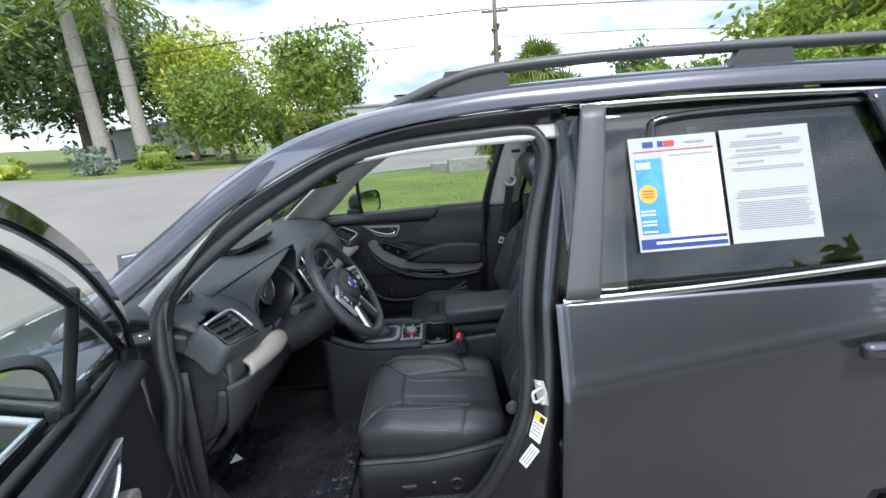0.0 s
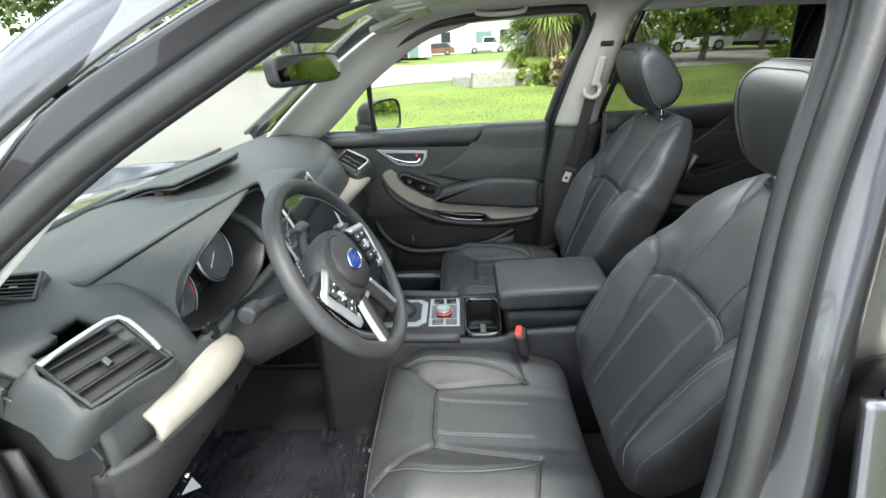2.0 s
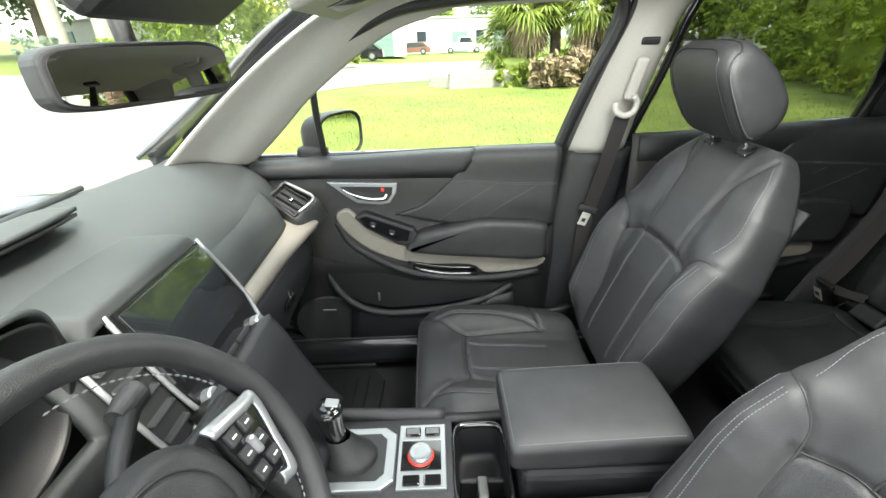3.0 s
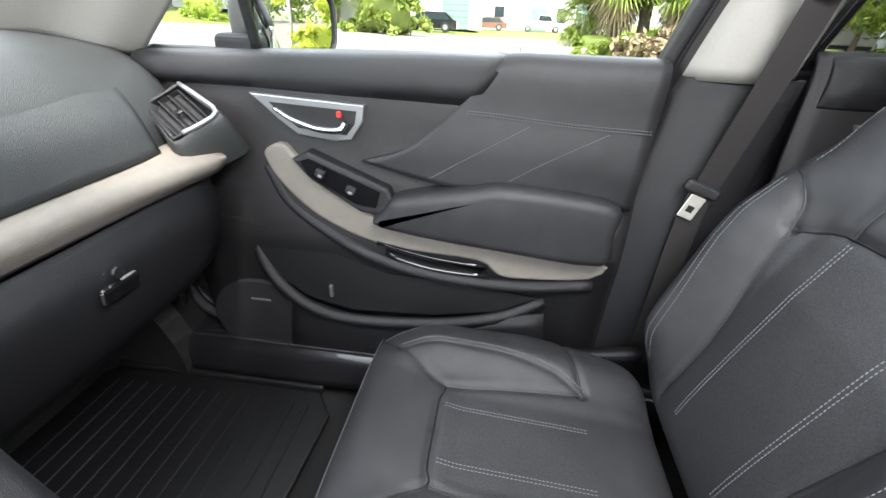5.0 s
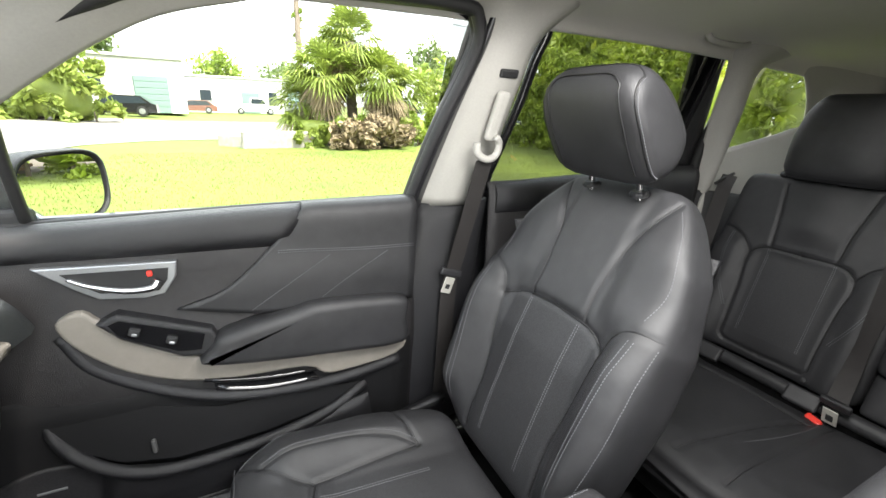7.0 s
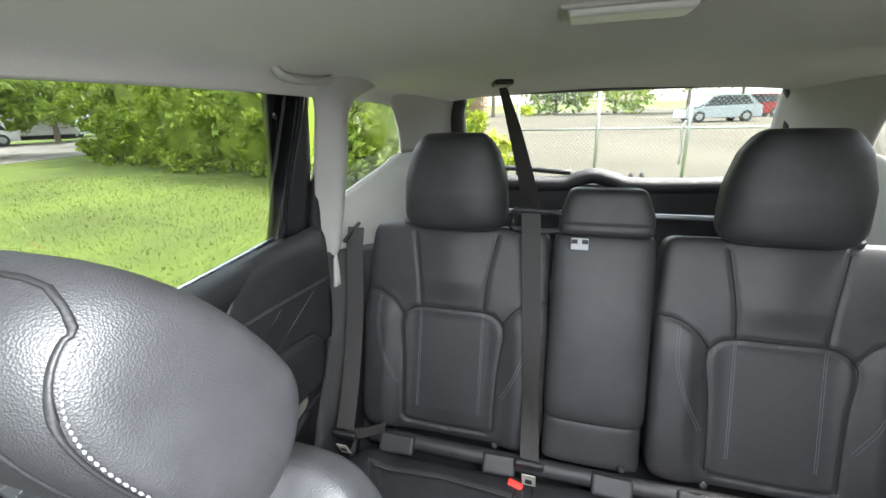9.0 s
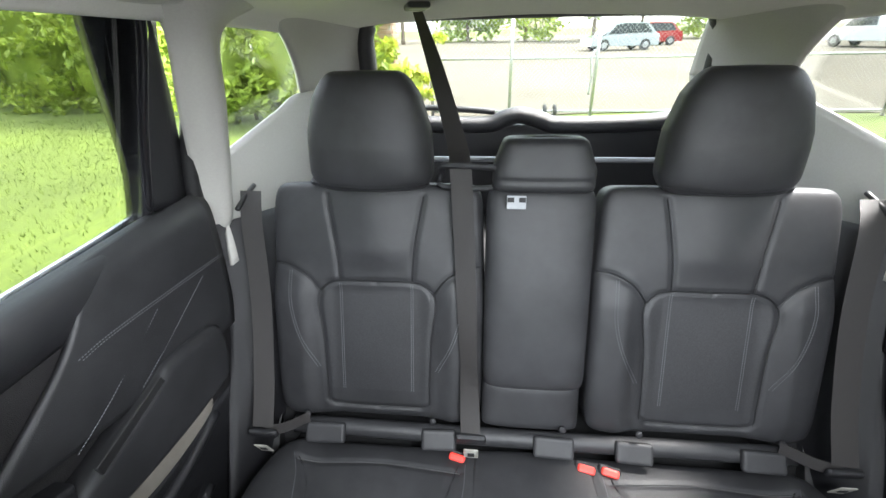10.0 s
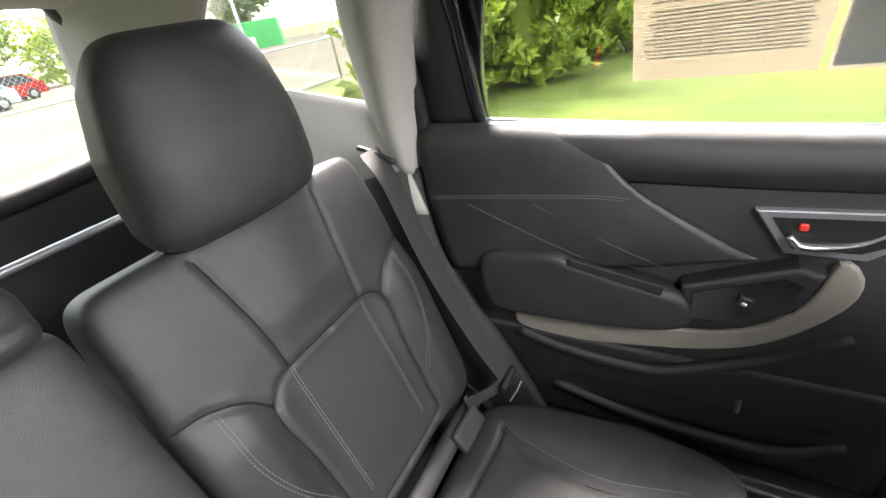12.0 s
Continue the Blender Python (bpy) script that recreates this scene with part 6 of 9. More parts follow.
def trims_front(t, m):
    """Inner trim of a front door. m maps passenger-side places to where this door stands."""
    f = lambda x, y, z: Vector(m @ Vector((x, y, z))).to_tuple()
    F = lambda rows: [[f(*p) for p in r] for r in rows]
    flat = lambda y: m @ frame_axes((0, y, 0), (1, 0, 0), (0, 0, 1), (0, -1, 0))
    skin("trim_panel", F([[(x, y + 0.02 * max(0, (-0.45 - x) / 0.2), z) for x in (0.335, 0.2, 0.0, -0.2, -0.42, -0.64)] for y, z in ((0.782, 1.135), (0.760, 1.115), (0.753, 1.06), (0.752, 1.0), (0.748, 0.93), (0.742, 0.86), (0.74, 0.78), (0.752, 0.70), (0.765, 0.58), (0.775, 0.46), (0.785, 0.40))]), PANEL, t, 0.012, 5, 5, "dark moulded trim panel")
    skin("sill_pad", F([[(0.075, 0.775, 1.148), (-0.1, 0.775, 1.146), (-0.35, 0.777, 1.138), (-0.66, 0.79, 1.128)], [(0.065, 0.740, 1.140), (-0.1, 0.74, 1.138), (-0.35, 0.74, 1.13), (-0.66, 0.76, 1.12)], [(0.035, 0.733, 1.10), (-0.1, 0.733, 1.10), (-0.35, 0.735, 1.10), (-0.66, 0.755, 1.10)], [(0.0, 0.75, 1.075), (-0.1, 0.75, 1.078), (-0.35, 0.752, 1.083), (-0.66, 0.765, 1.088)]]), BLACK, t, 0.01, 5, 5, "black window sill trim")
    skin("upper_pad", F([[(0.34, 0.78, 1.150), (0.22, 0.776, 1.150), (0.10, 0.775, 1.150), (0.068, 0.775, 1.148)], [(0.34, 0.742, 1.138), (0.22, 0.738, 1.14), (0.10, 0.738, 1.142), (0.06, 0.74, 1.14)], [(0.335, 0.735, 1.05), (0.2, 0.732, 1.055), (0.06, 0.734, 1.065), (-0.01, 0.738, 1.068)], [(0.33, 0.727, 0.98), (0.2, 0.724, 0.985), (0.0, 0.728, 0.99), (-0.10, 0.734, 0.99)], [(0.325, 0.732, 0.90), (0.2, 0.729, 0.91), (-0.02, 0.732, 0.92), (-0.20, 0.742, 0.955)]]), LEATHER, t, 0.012, 6, 6, "soft stitched pad")
    stitches("stitching", [[(0.33, 1.049), (0.2, 1.053), (0.06, 1.063), (0.0, 1.066)], [(0.33, 1.044), (0.2, 1.048), (0.06, 1.058), (0.005, 1.061)], [(0.12, 1.045), (0.02, 0.985), (-0.06, 0.935)], [(0.26, 1.04), (0.16, 0.985), (0.09, 0.94)]], lambda x, z: f(x, 0.7180 - 0.0065 * min(max((1.055 - z) / 0.07, 0), 1), z), t)
    bez = [(-0.415, 1.073), (-0.187, 1.062), (-0.192, 1.03), (-0.216, 0.995), (-0.25, 0.990), (-0.325, 0.999), (-0.36, 1.025)]
    h = part("handle_bezel", slab(bez, 0.014, flat(0.744), 0.003), SILVER, t, "silver handle surround")
    # near-black plate on the bezel paints the shaded hollow behind the lever
    part("handle_recess_shade", slab([(-0.375, 1.058), (-0.203, 1.050), (-0.208, 1.025), (-0.225, 1.004), (-0.32, 1.012), (-0.345, 1.03)], 0.003, flat(0.7315)), VOID, h)
    tube("pull_lever", [f(-0.365, 0.728, 1.048), f(-0.33, 0.724, 1.03), f(-0.28, 0.720, 1.016), f(-0.235, 0.718, 1.016), f(-0.222, 0.72, 1.03)], [0.006, 0.008, 0.010, 0.011, 0.009], CHROME, h, 10, flat=0.7, label="chrome lever")
    part("lock_flag", rbox(0.010, 0.006, 0.012, 0.002, 1, m @ pose(-0.236, 0.726, 1.043)), RED, h, "red lock flag")
    bg = [(-0.400, 0.950), (-0.388, 0.972), (-0.355, 0.980), (-0.325, 0.950), (-0.25, 0.885), (-0.164, 0.836), (0.0, 0.806), (0.29, 0.786), (0.282, 0.738), (0.14, 0.722), (0.09, 0.728), (0.045, 0.758), (-0.1, 0.766), (-0.20, 0.784), (-0.30, 0.830), (-0.37, 0.895)]
    part("accent_strip", slab([(x, z) for x, z in spline(bg, 3, True)], 0.030, flat(0.752), 0.008, 3), BEIGE, t, "light grey leather accent strip")
    ar = [(-0.17, 0.838), (-0.145, 0.87), (-0.116, 0.900), (0.03, 0.928), (0.075, 0.938), (0.2, 0.932), (0.30, 0.915), (0.30, 0.86), (0.29, 0.79), (0.1, 0.800), (-0.08, 0.818)]
    part("armrest", slab([(x, z) for x, z in spline(ar, 3, True)], 0.075, flat(0.752), 0.022, 5), LEATHER, t, "padded leather armrest", True)
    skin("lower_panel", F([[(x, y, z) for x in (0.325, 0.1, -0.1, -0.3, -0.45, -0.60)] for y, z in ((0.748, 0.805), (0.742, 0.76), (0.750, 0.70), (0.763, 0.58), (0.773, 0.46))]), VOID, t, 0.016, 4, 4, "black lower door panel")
    sp = part("switch_panel", slab([(-0.335, 0.955), (-0.300, 0.972), (-0.14, 0.908), (-0.128, 0.88), (-0.155, 0.848), (-0.20, 0.853), (-0.30, 0.915)], 0.045, flat(0.752), 0.008, 3), BLACK, t, "window switch panel")
    part("switch_inlay", slab([(-0.315, 0.953), (-0.297, 0.960), (-0.155, 0.902), (-0.165, 0.868), (-0.205, 0.872), (-0.30, 0.925)], 0.002, flat(0.7055)), GLOSS, sp)
    for x, z in ((-0.275, 0.932), (-0.215, 0.902)):
        part("window_switch", rbox(0.020, 0.010, 0.016, 0.003, 2, m @ pose(x, 0.702, z, 0, 22, 0)), BLACK, sp, "black window switch")
        part("switch_tip", rbox(0.010, 0.004, 0.006, 0.0015, 1, m @ pose(x, 0.6965, z - 0.004, 0, 22, 0)), SILVER, sp)
    skin("pull_pocket", F([[(0.07, 0.715, 0.755), (-0.05, 0.715, 0.765), (-0.17, 0.72, 0.785)], [(0.06, 0.738, 0.735), (-0.05, 0.738, 0.745), (-0.16, 0.74, 0.768)], [(0.075, 0.712, 0.722), (-0.05, 0.712, 0.728), (-0.15, 0.715, 0.750)]]), GLOSS, t, 0.008, 4, 4, "dark pull pocket")
    tube("lower_sweep", [f(-0.40, 0.742, 0.93), f(-0.36, 0.738, 0.85), f(-0.26, 0.73, 0.78), f(-0.15, 0.722, 0.735), f(-0.02, 0.72, 0.712), f(0.14, 0.722, 0.706), f(0.29, 0.73, 0.722)], 0.014, BLACK, t, 10, label="black trim sweep")
    # flat dark sheet before the panel paints the shade inside the map pocket
    part("pocket_shade", slab([(-0.43, 0.79), (-0.40, 0.80), (-0.30, 0.745), (-0.15, 0.70), (0.05, 0.69), (0.18, 0.675), (0.10, 0.63), (-0.05, 0.60), (-0.24, 0.59), (-0.345, 0.615), (-0.42, 0.67), (-0.45, 0.735)], 0.003, flat(0.731)), VOID, t, "flat near-black sheet for the map pocket shade")
    tube("pocket_lip", [f(-0.43, 0.752, 0.80), f(-0.455, 0.74, 0.735), f(-0.42, 0.725, 0.66), f(-0.345, 0.715, 0.60), f(-0.24, 0.712, 0.575), f(-0.05, 0.715, 0.585), f(0.10, 0.725, 0.615), f(0.20, 0.745, 0.66)], 0.014, BLACK, t, 10, label="map pocket lip")
    skin("map_pocket", F([[(x, 0.724, z0) for x, z0 in ((0.2, 0.645), (0.0, 0.59), (-0.2, 0.575), (-0.38, 0.62))], [(x, 0.728, 0.50) for x in (0.22, 0.0, -0.2, -0.40)], [(x, 0.752, 0.42) for x in (0.24, 0.0, -0.2, -0.42)]]), BLACK, t, 0.01, 4, 5, "black map pocket")
    part("speaker_grille", slab([(-0.475 + 0.135 * math.cos(a) * (1.1 if math.cos(a) > 0 else 1), 0.525 + 0.115 * math.sin(a)) for a in np.linspace(0, 2 * math.pi, 32, endpoint=False)], 0.018, flat(0.752), 0.006, 3), PERFO, t, "round speaker grille")
    part("speaker_badge", rbox(0.05, 0.003, 0.006, 0.001, 1, m @ pose(-0.475, 0.733, 0.585)), SILVER, t, "small silver plate")
    part("pocket_hook", rbox(0.010, 0.012, 0.034, 0.004, 2, m @ pose(-0.285, 0.722, 0.642)), SATIN, t, "small grey hook")
    tube("window_seal", [f(0.35, 0.80, 1.150), f(0.0, 0.80, 1.147), f(-0.35, 0.805, 1.138), f(-0.66, 0.815, 1.125)], 0.010, RUBBER, t, 8)
    tube("window_frame", [f(0.362, 0.812, 1.12), f(0.412, 0.752, 1.32), f(0.452, 0.692, 1.49), f(0.462, 0.672, 1.548), f(0.435, 0.668, 1.568), f(0.30, 0.668, 1.574), f(0.06, 0.672, 1.566), f(-0.09, 0.68, 1.548), f(-0.23, 0.70, 1.48), f(-0.42, 0.745, 1.36), f(-0.56, 0.78, 1.255), f(-0.70, 0.82, 1.15)], 0.013, GLOSS, t, 10, label="black window frame")
    tube("quarter_post", [f(-0.428, 0.815, 1.135), f(-0.425, 0.775, 1.26), f(-0.415, 0.735, 1.385)], 0.011, RUBBER, t, 8, label="black quarter-light post")
    # mirror
    mf = m @ frame_axes((-0.385, 0.905, 1.190), (0.52, 0.85, 0), (0, 0, 1), (0.85, -0.52, 0.02))
    oval = lambda k_, d_, a_, b_: [Vector(mf @ Vector((a_ + k_ * 0.092 * math.copysign(abs(math.cos(q)) ** 0.55, math.cos(q)), b_ + k_ * 0.068 * math.copysign(abs(math.sin(q)) ** 0.6, math.sin(q)), d_))).to_tuple() for q in np.linspace(0, 2 * math.pi, 22, endpoint=False)]
    mh = loft("mirror_housing", [oval(1.04, -0.004, 0, 0), oval(1.08, 0.008, 0, 0), oval(1.15, 0.004, 0, 0), oval(1.16, -0.03, 0, 0), oval(1.02, -0.075, -0.01, 0), oval(0.6, -0.105, -0.03, 0)], BLACK, t, 3, 4, True, "black door mirror housing")
    part("mirror_glass", slab([(0.092 * math.copysign(abs(math.cos(a)) ** 0.55, math.cos(a)), 0.068 * math.copysign(abs(math.sin(a)) ** 0.6, math.sin(a))) for a in np.linspace(0, 2 * math.pi, 32, endpoint=False)], 0.003, mf), MIRROR, mh, "mirror glass")
    part("mirror_base", rbox(0.10, 0.06, 0.05, 0.015, 3, m @ pose(-0.47, 0.835, 1.145)), BLACK, mh)


trims_front(PFD, Matrix.Identity(4))
DFD = thing("front_car_door", (-0.55, -1.35, 0.40), "wide open front driver's door with grey leather trim and mirror", "car door", "front doors")
SWING = Matrix.Translation((HINGE.x, -HINGE.y, 0)) @ Matrix.Rotation(radians(-OPEN), 4, "Z") @ Matrix.Translation((-HINGE.x, HINGE.y, 0)) @ Matrix.Diagonal((1, -1, 1, 1))
trims_front(DFD, SWING)
skin("outer_panel", [[Vector(SWING @ Vector((x, side_y(z), z))).to_tuple() for x in (-0.79, -0.5, -0.2, 0.1, 0.345)] for z in (0.36, 0.45, 0.6, 0.72, 0.82, 0.93, 1.02, 1.09, 1.14)], PAINT, DFD, 0.012, 5, 6)
skin("inner_edge", [[Vector(SWING @ Vector((-0.79, y, z))).to_tuple() for y in (0.78, 0.82, side_y(z))] for z in (0.38, 0.6, 0.8, 1.0, 1.13)], JAMB, DFD, 0.01, 4, 4)
skin("rear_edge", [[Vector(SWING @ Vector((0.34, y, z))).to_tuple() for y in (0.76, 0.82, side_y(z))] for z in (0.38, 0.6, 0.8, 1.0, 1.13)], JAMB, DFD, 0.01, 4, 4)
tube("chrome_belt_strip", [Vector(SWING @ Vector((x, 0.852, z))).to_tuple() for x, z in ((-0.66, 1.135), (-0.2, 1.145), (0.34, 1.152))], 0.010, CHROME, DFD, 8, label="chrome belt strip")
g = skin("window_pane", [[Vector(SWING @ Vector((x0 + (0.36 - x0) * q, side_y(z) - 0.014, z))).to_tuple() for q in (0, 0.35, 0.7, 1)] for z, x0 in ((1.12, -0.69), (1.215, -0.645), (1.36, -0.48), (1.465, -0.31), (1.545, -0.12), (1.575, 0.0))], CLEAR, DFD, 0.004, 4, 4, "clear pane")
g.visible_shadow = False
skin("frame_band", [[Vector(SWING @ Vector((x - k * ax, y + 0.012 * k, z + k * az))).to_tuple() for k in (0.2, 0.6, 1.0)] for x, y, z, ax, az in ((-0.69, 0.80, 1.14, 0.035, 0.0), (-0.66, 0.79, 1.215, 0.04, 0.03), (-0.5, 0.75, 1.36, 0.03, 0.045), (-0.33, 0.712, 1.465, 0.02, 0.045), (-0.18, 0.69, 1.535, 0.012, 0.045), (0.0, 0.675, 1.565, 0.0, 0.045), (0.3, 0.668, 1.582, 0.0, 0.04))], GLOSS, DFD, 0.016, 4, 6, "gloss black frame cover")
tube("door_check", [(-0.765, -0.83, 0.80), (-0.73, -0.95, 0.80)], 0.008, STEEL, DFD, 8, flat=0.5, label="steel door check strap")


def trims_rear(t, s):
    f = lambda x, y, z: (x, s * y, z)
    F = lambda rows: flip([[f(*p) for p in r] for r in rows], -s)
    flat = lambda y: frame_axes((0, s * y, 0), (1, 0, 0), (0, 0, 1), (0, -s, 0))
    skin("trim_panel", F([[(x, y + 0.01 * max(0, x - 1.2) / 0.2, z + 0.03 * max(0, x - 1.1) * (1 if z > 1.1 else 0)) for x in (1.46, 1.3, 1.1, 0.9, 0.75, 0.58)] for y, z in ((0.80, 1.175), (0.785, 1.155), (0.782, 1.08), (0.78, 1.0), (0.775, 0.9), (0.77, 0.78), (0.775, 0.65), (0.785, 0.5), (0.79, 0.40))]), PANEL, t, 0.012, 5, 5, "dark moulded trim panel")
    skin("upper_pad", F([[(1.455, 0.785, 1.205), (1.3, 0.785, 1.20), (1.2, 0.785, 1.195), (1.14, 0.787, 1.19)], [(1.46, 0.765, 1.17), (1.3, 0.762, 1.17), (1.18, 0.762, 1.165), (1.10, 0.767, 1.15)], [(1.455, 0.762, 1.06), (1.3, 0.757, 1.07), (1.12, 0.757, 1.08), (1.03, 0.765, 1.08)], [(1.44, 0.757, 0.95), (1.3, 0.752, 0.97), (1.08, 0.752, 1.0), (0.90, 0.767, 1.0)], [(1.42, 0.757, 0.88), (1.3, 0.752, 0.9), (1.05, 0.757, 0.94), (0.85, 0.770, 0.975)]]), LEATHER, t, 0.012, 6, 6, "soft stitched pad")
    skin("sill_pad", F([[(1.36, 0.80, 1.198), (1.1, 0.80, 1.188), (0.85, 0.802, 1.178), (0.60, 0.805, 1.168)], [(1.36, 0.772, 1.19), (1.1, 0.77, 1.18), (0.85, 0.772, 1.17), (0.60, 0.775, 1.16)], [(1.30, 0.765, 1.15), (1.08, 0.763, 1.14), (0.85, 0.765, 1.13), (0.60, 0.77, 1.125)], [(1.20, 0.775, 1.11), (1.05, 0.775, 1.105), (0.85, 0.777, 1.10), (0.60, 0.78, 1.098)]]), BLACK, t, 0.01, 5, 5, "black window sill trim")
    stitches("stitching", [[(1.45, 1.062), (1.3, 1.072), (1.12, 1.082), (1.05, 1.08)], [(1.45, 1.057), (1.3, 1.067), (1.12, 1.077), (1.055, 1.075)], [(1.36, 1.05), (1.22, 0.99), (1.12, 0.95)], [(1.22, 1.06), (1.08, 0.99), (0.98, 0.95)]], lambda x, z: f(x, 0.7435 - 0.005 * min(max((1.07 - z) / 0.1, 0), 1), z), t)
    bg = [(1.275, 0.782), (1.19, 0.800), (1.0, 0.800), (0.85, 0.828), (0.775, 0.90), (0.75, 0.985), (0.715, 0.96), (0.725, 0.90), (0.80, 0.812), (0.90, 0.765), (1.05, 0.735), (1.15, 0.725), (1.27, 0.735)]
    part("accent_strip", slab([(x, z) for x, z in spline(bg, 3, True)], 0.020, flat(0.772), 0.006, 3), BEIGE, t, "light grey leather accent strip")
    ar = [(1.34, 0.93), (1.26, 0.955), (1.18, 0.962), (1.13, 0.945), (1.0, 0.915), (0.945, 0.90), (0.93, 0.85), (0.97, 0.818), (1.1, 0.80), (1.25, 0.795), (1.33, 0.81)]
    part("armrest", slab([(x, z) for x, z in spline(ar, 3, True)], 0.055, flat(0.772), 0.018, 5), LEATHER, t, "padded leather armrest", True)
    part("grip_slot", slab([(1.15, 0.945), (1.145, 0.960), (0.98, 0.925), (0.985, 0.905)], 0.006, flat(0.722), 0.002), RUBBER, t)
    sp = part("switch_panel", slab([(0.955, 0.925), (0.80, 0.985), (0.765, 0.975), (0.79, 0.90), (0.87, 0.845), (0.945, 0.838)], 0.045, flat(0.772), 0.008, 3), BLACK, t, "window switch panel")
    part("switch_inlay", slab([(0.935, 0.918), (0.815, 0.965), (0.79, 0.955), (0.81, 0.905), (0.88, 0.865), (0.935, 0.862)], 0.002, flat(0.7255)), GLOSS, sp)
    part("window_switch", rbox(0.024, 0.010, 0.018, 0.003, 2, pose(0.86, s * 0.722, 0.915, 0, -20, 0)), BLACK, sp, "black window switch")
    part("switch_tip", rbox(0.010, 0.004, 0.007, 0.0015, 1, pose(0.862, s * 0.7165, 0.912, 0, -20, 0)), SILVER, sp)
    skin("lower_panel", F([[(x, y, z) for x in (1.42, 1.25, 1.05, 0.85, 0.70, 0.60)] for y, z in ((0.770, 0.73), (0.770, 0.66), (0.778, 0.56), (0.785, 0.45))]), BLACK, t, 0.014, 4, 4, "black lower door panel")
    h = part("handle_bezel", slab([(0.868, 1.066), (0.67, 1.072), (0.685, 1.02), (0.72, 0.99), (0.82, 0.992)], 0.014, flat(0.772), 0.003), SILVER, t, "silver handle surround")
    # the hollow's shade is a near-black plate here too
    part("handle_recess_shade", slab([(0.845, 1.055), (0.69, 1.060), (0.70, 1.02), (0.73, 1.003), (0.812, 1.003)], 0.003, flat(0.7595)), VOID, h)
    tube("pull_lever", [f(0.70, 0.756, 1.045), f(0.74, 0.750, 1.022), f(0.80, 0.747, 1.014), f(0.822, 0.747, 1.03)], [0.006, 0.009, 0.010, 0.008], CHROME, h, 10, flat=0.7, label="chrome lever")
    part("lock_flag", rbox(0.012, 0.006, 0.012, 0.002, 1, pose(0.805, s * 0.754, 1.043)), RED, h, "red lock flag")
    tube("lower_sweep", [f(1.28, 0.760, 0.715), f(1.16, 0.755, 0.690), f(1.0, 0.75, 0.685), f(0.9, 0.752, 0.72), f(0.8, 0.76, 0.77), f(0.70, 0.77, 0.84)], 0.014, BLACK, t, 10, label="black trim sweep")
    part("speaker_grille", slab([(0.82 + 0.15 * math.cos(a), 0.64 + 0.09 * math.sin(a) - 0.25 * 0.15 * math.cos(a)) for a in np.linspace(0, 2 * math.pi, 32, endpoint=False)], 0.014, flat(0.782), 0.005, 3), PERFO, t, "oval speaker grille")
    # rear map pocket has no depth; a dark sheet paints its shade
    part("pocket_shade", slab([(1.18, 0.60), (1.08, 0.655), (0.95, 0.66), (0.82, 0.70), (0.70, 0.72), (0.66, 0.64), (0.72, 0.56), (0.88, 0.545), (1.05, 0.55)], 0.003, flat(0.762)), VOID, t, "flat near-black sheet for the map pocket shade")
    part("pocket_hook", rbox(0.010, 0.012, 0.034, 0.004, 2, pose(0.828, s * 0.755, 0.632)), SATIN, t, "small grey hook")
    tube("pocket_lip", [f(1.2, 0.765, 0.56), f(1.05, 0.755, 0.535), f(0.9, 0.75, 0.525), f(0.75, 0.755, 0.53), f(0.65, 0.77, 0.58)], 0.013, BLACK, t, 10, label="map pocket lip")
    tube("window_frame", [f(0.575, 0.81, 1.16), f(0.622, 0.735, 1.38), f(0.650, 0.688, 1.535), f(0.71, 0.674, 1.585), f(1.1, 0.674, 1.590), f(1.285, 0.676, 1.582), f(1.325, 0.69, 1.54), f(1.334, 0.75, 1.38), f(1.336, 0.795, 1.23), f(1.336, 0.81, 1.19)], 0.013, GLOSS, t, 10, label="black window frame")
    skin("corner_trim", F([[(1.46, 0.80, 1.19), (1.40, 0.785, 1.19), (1.335, 0.80, 1.195)], [(1.44, 0.765, 1.32), (1.39, 0.752, 1.32), (1.338, 0.765, 1.32)], [(1.39, 0.715, 1.47), (1.365, 0.705, 1.47), (1.335, 0.715, 1.47)], [(1.345, 0.68, 1.57), (1.34, 0.675, 1.57), (1.322, 0.68, 1.57)]]), BLACK, t, 0.015, 4, 4, "black corner trim")


for ob in [o for o in scene.objects if o.name.startswith("rear_car_door")]:
    trims_rear(ob, -1 if ob.location.y < 0 else 1)
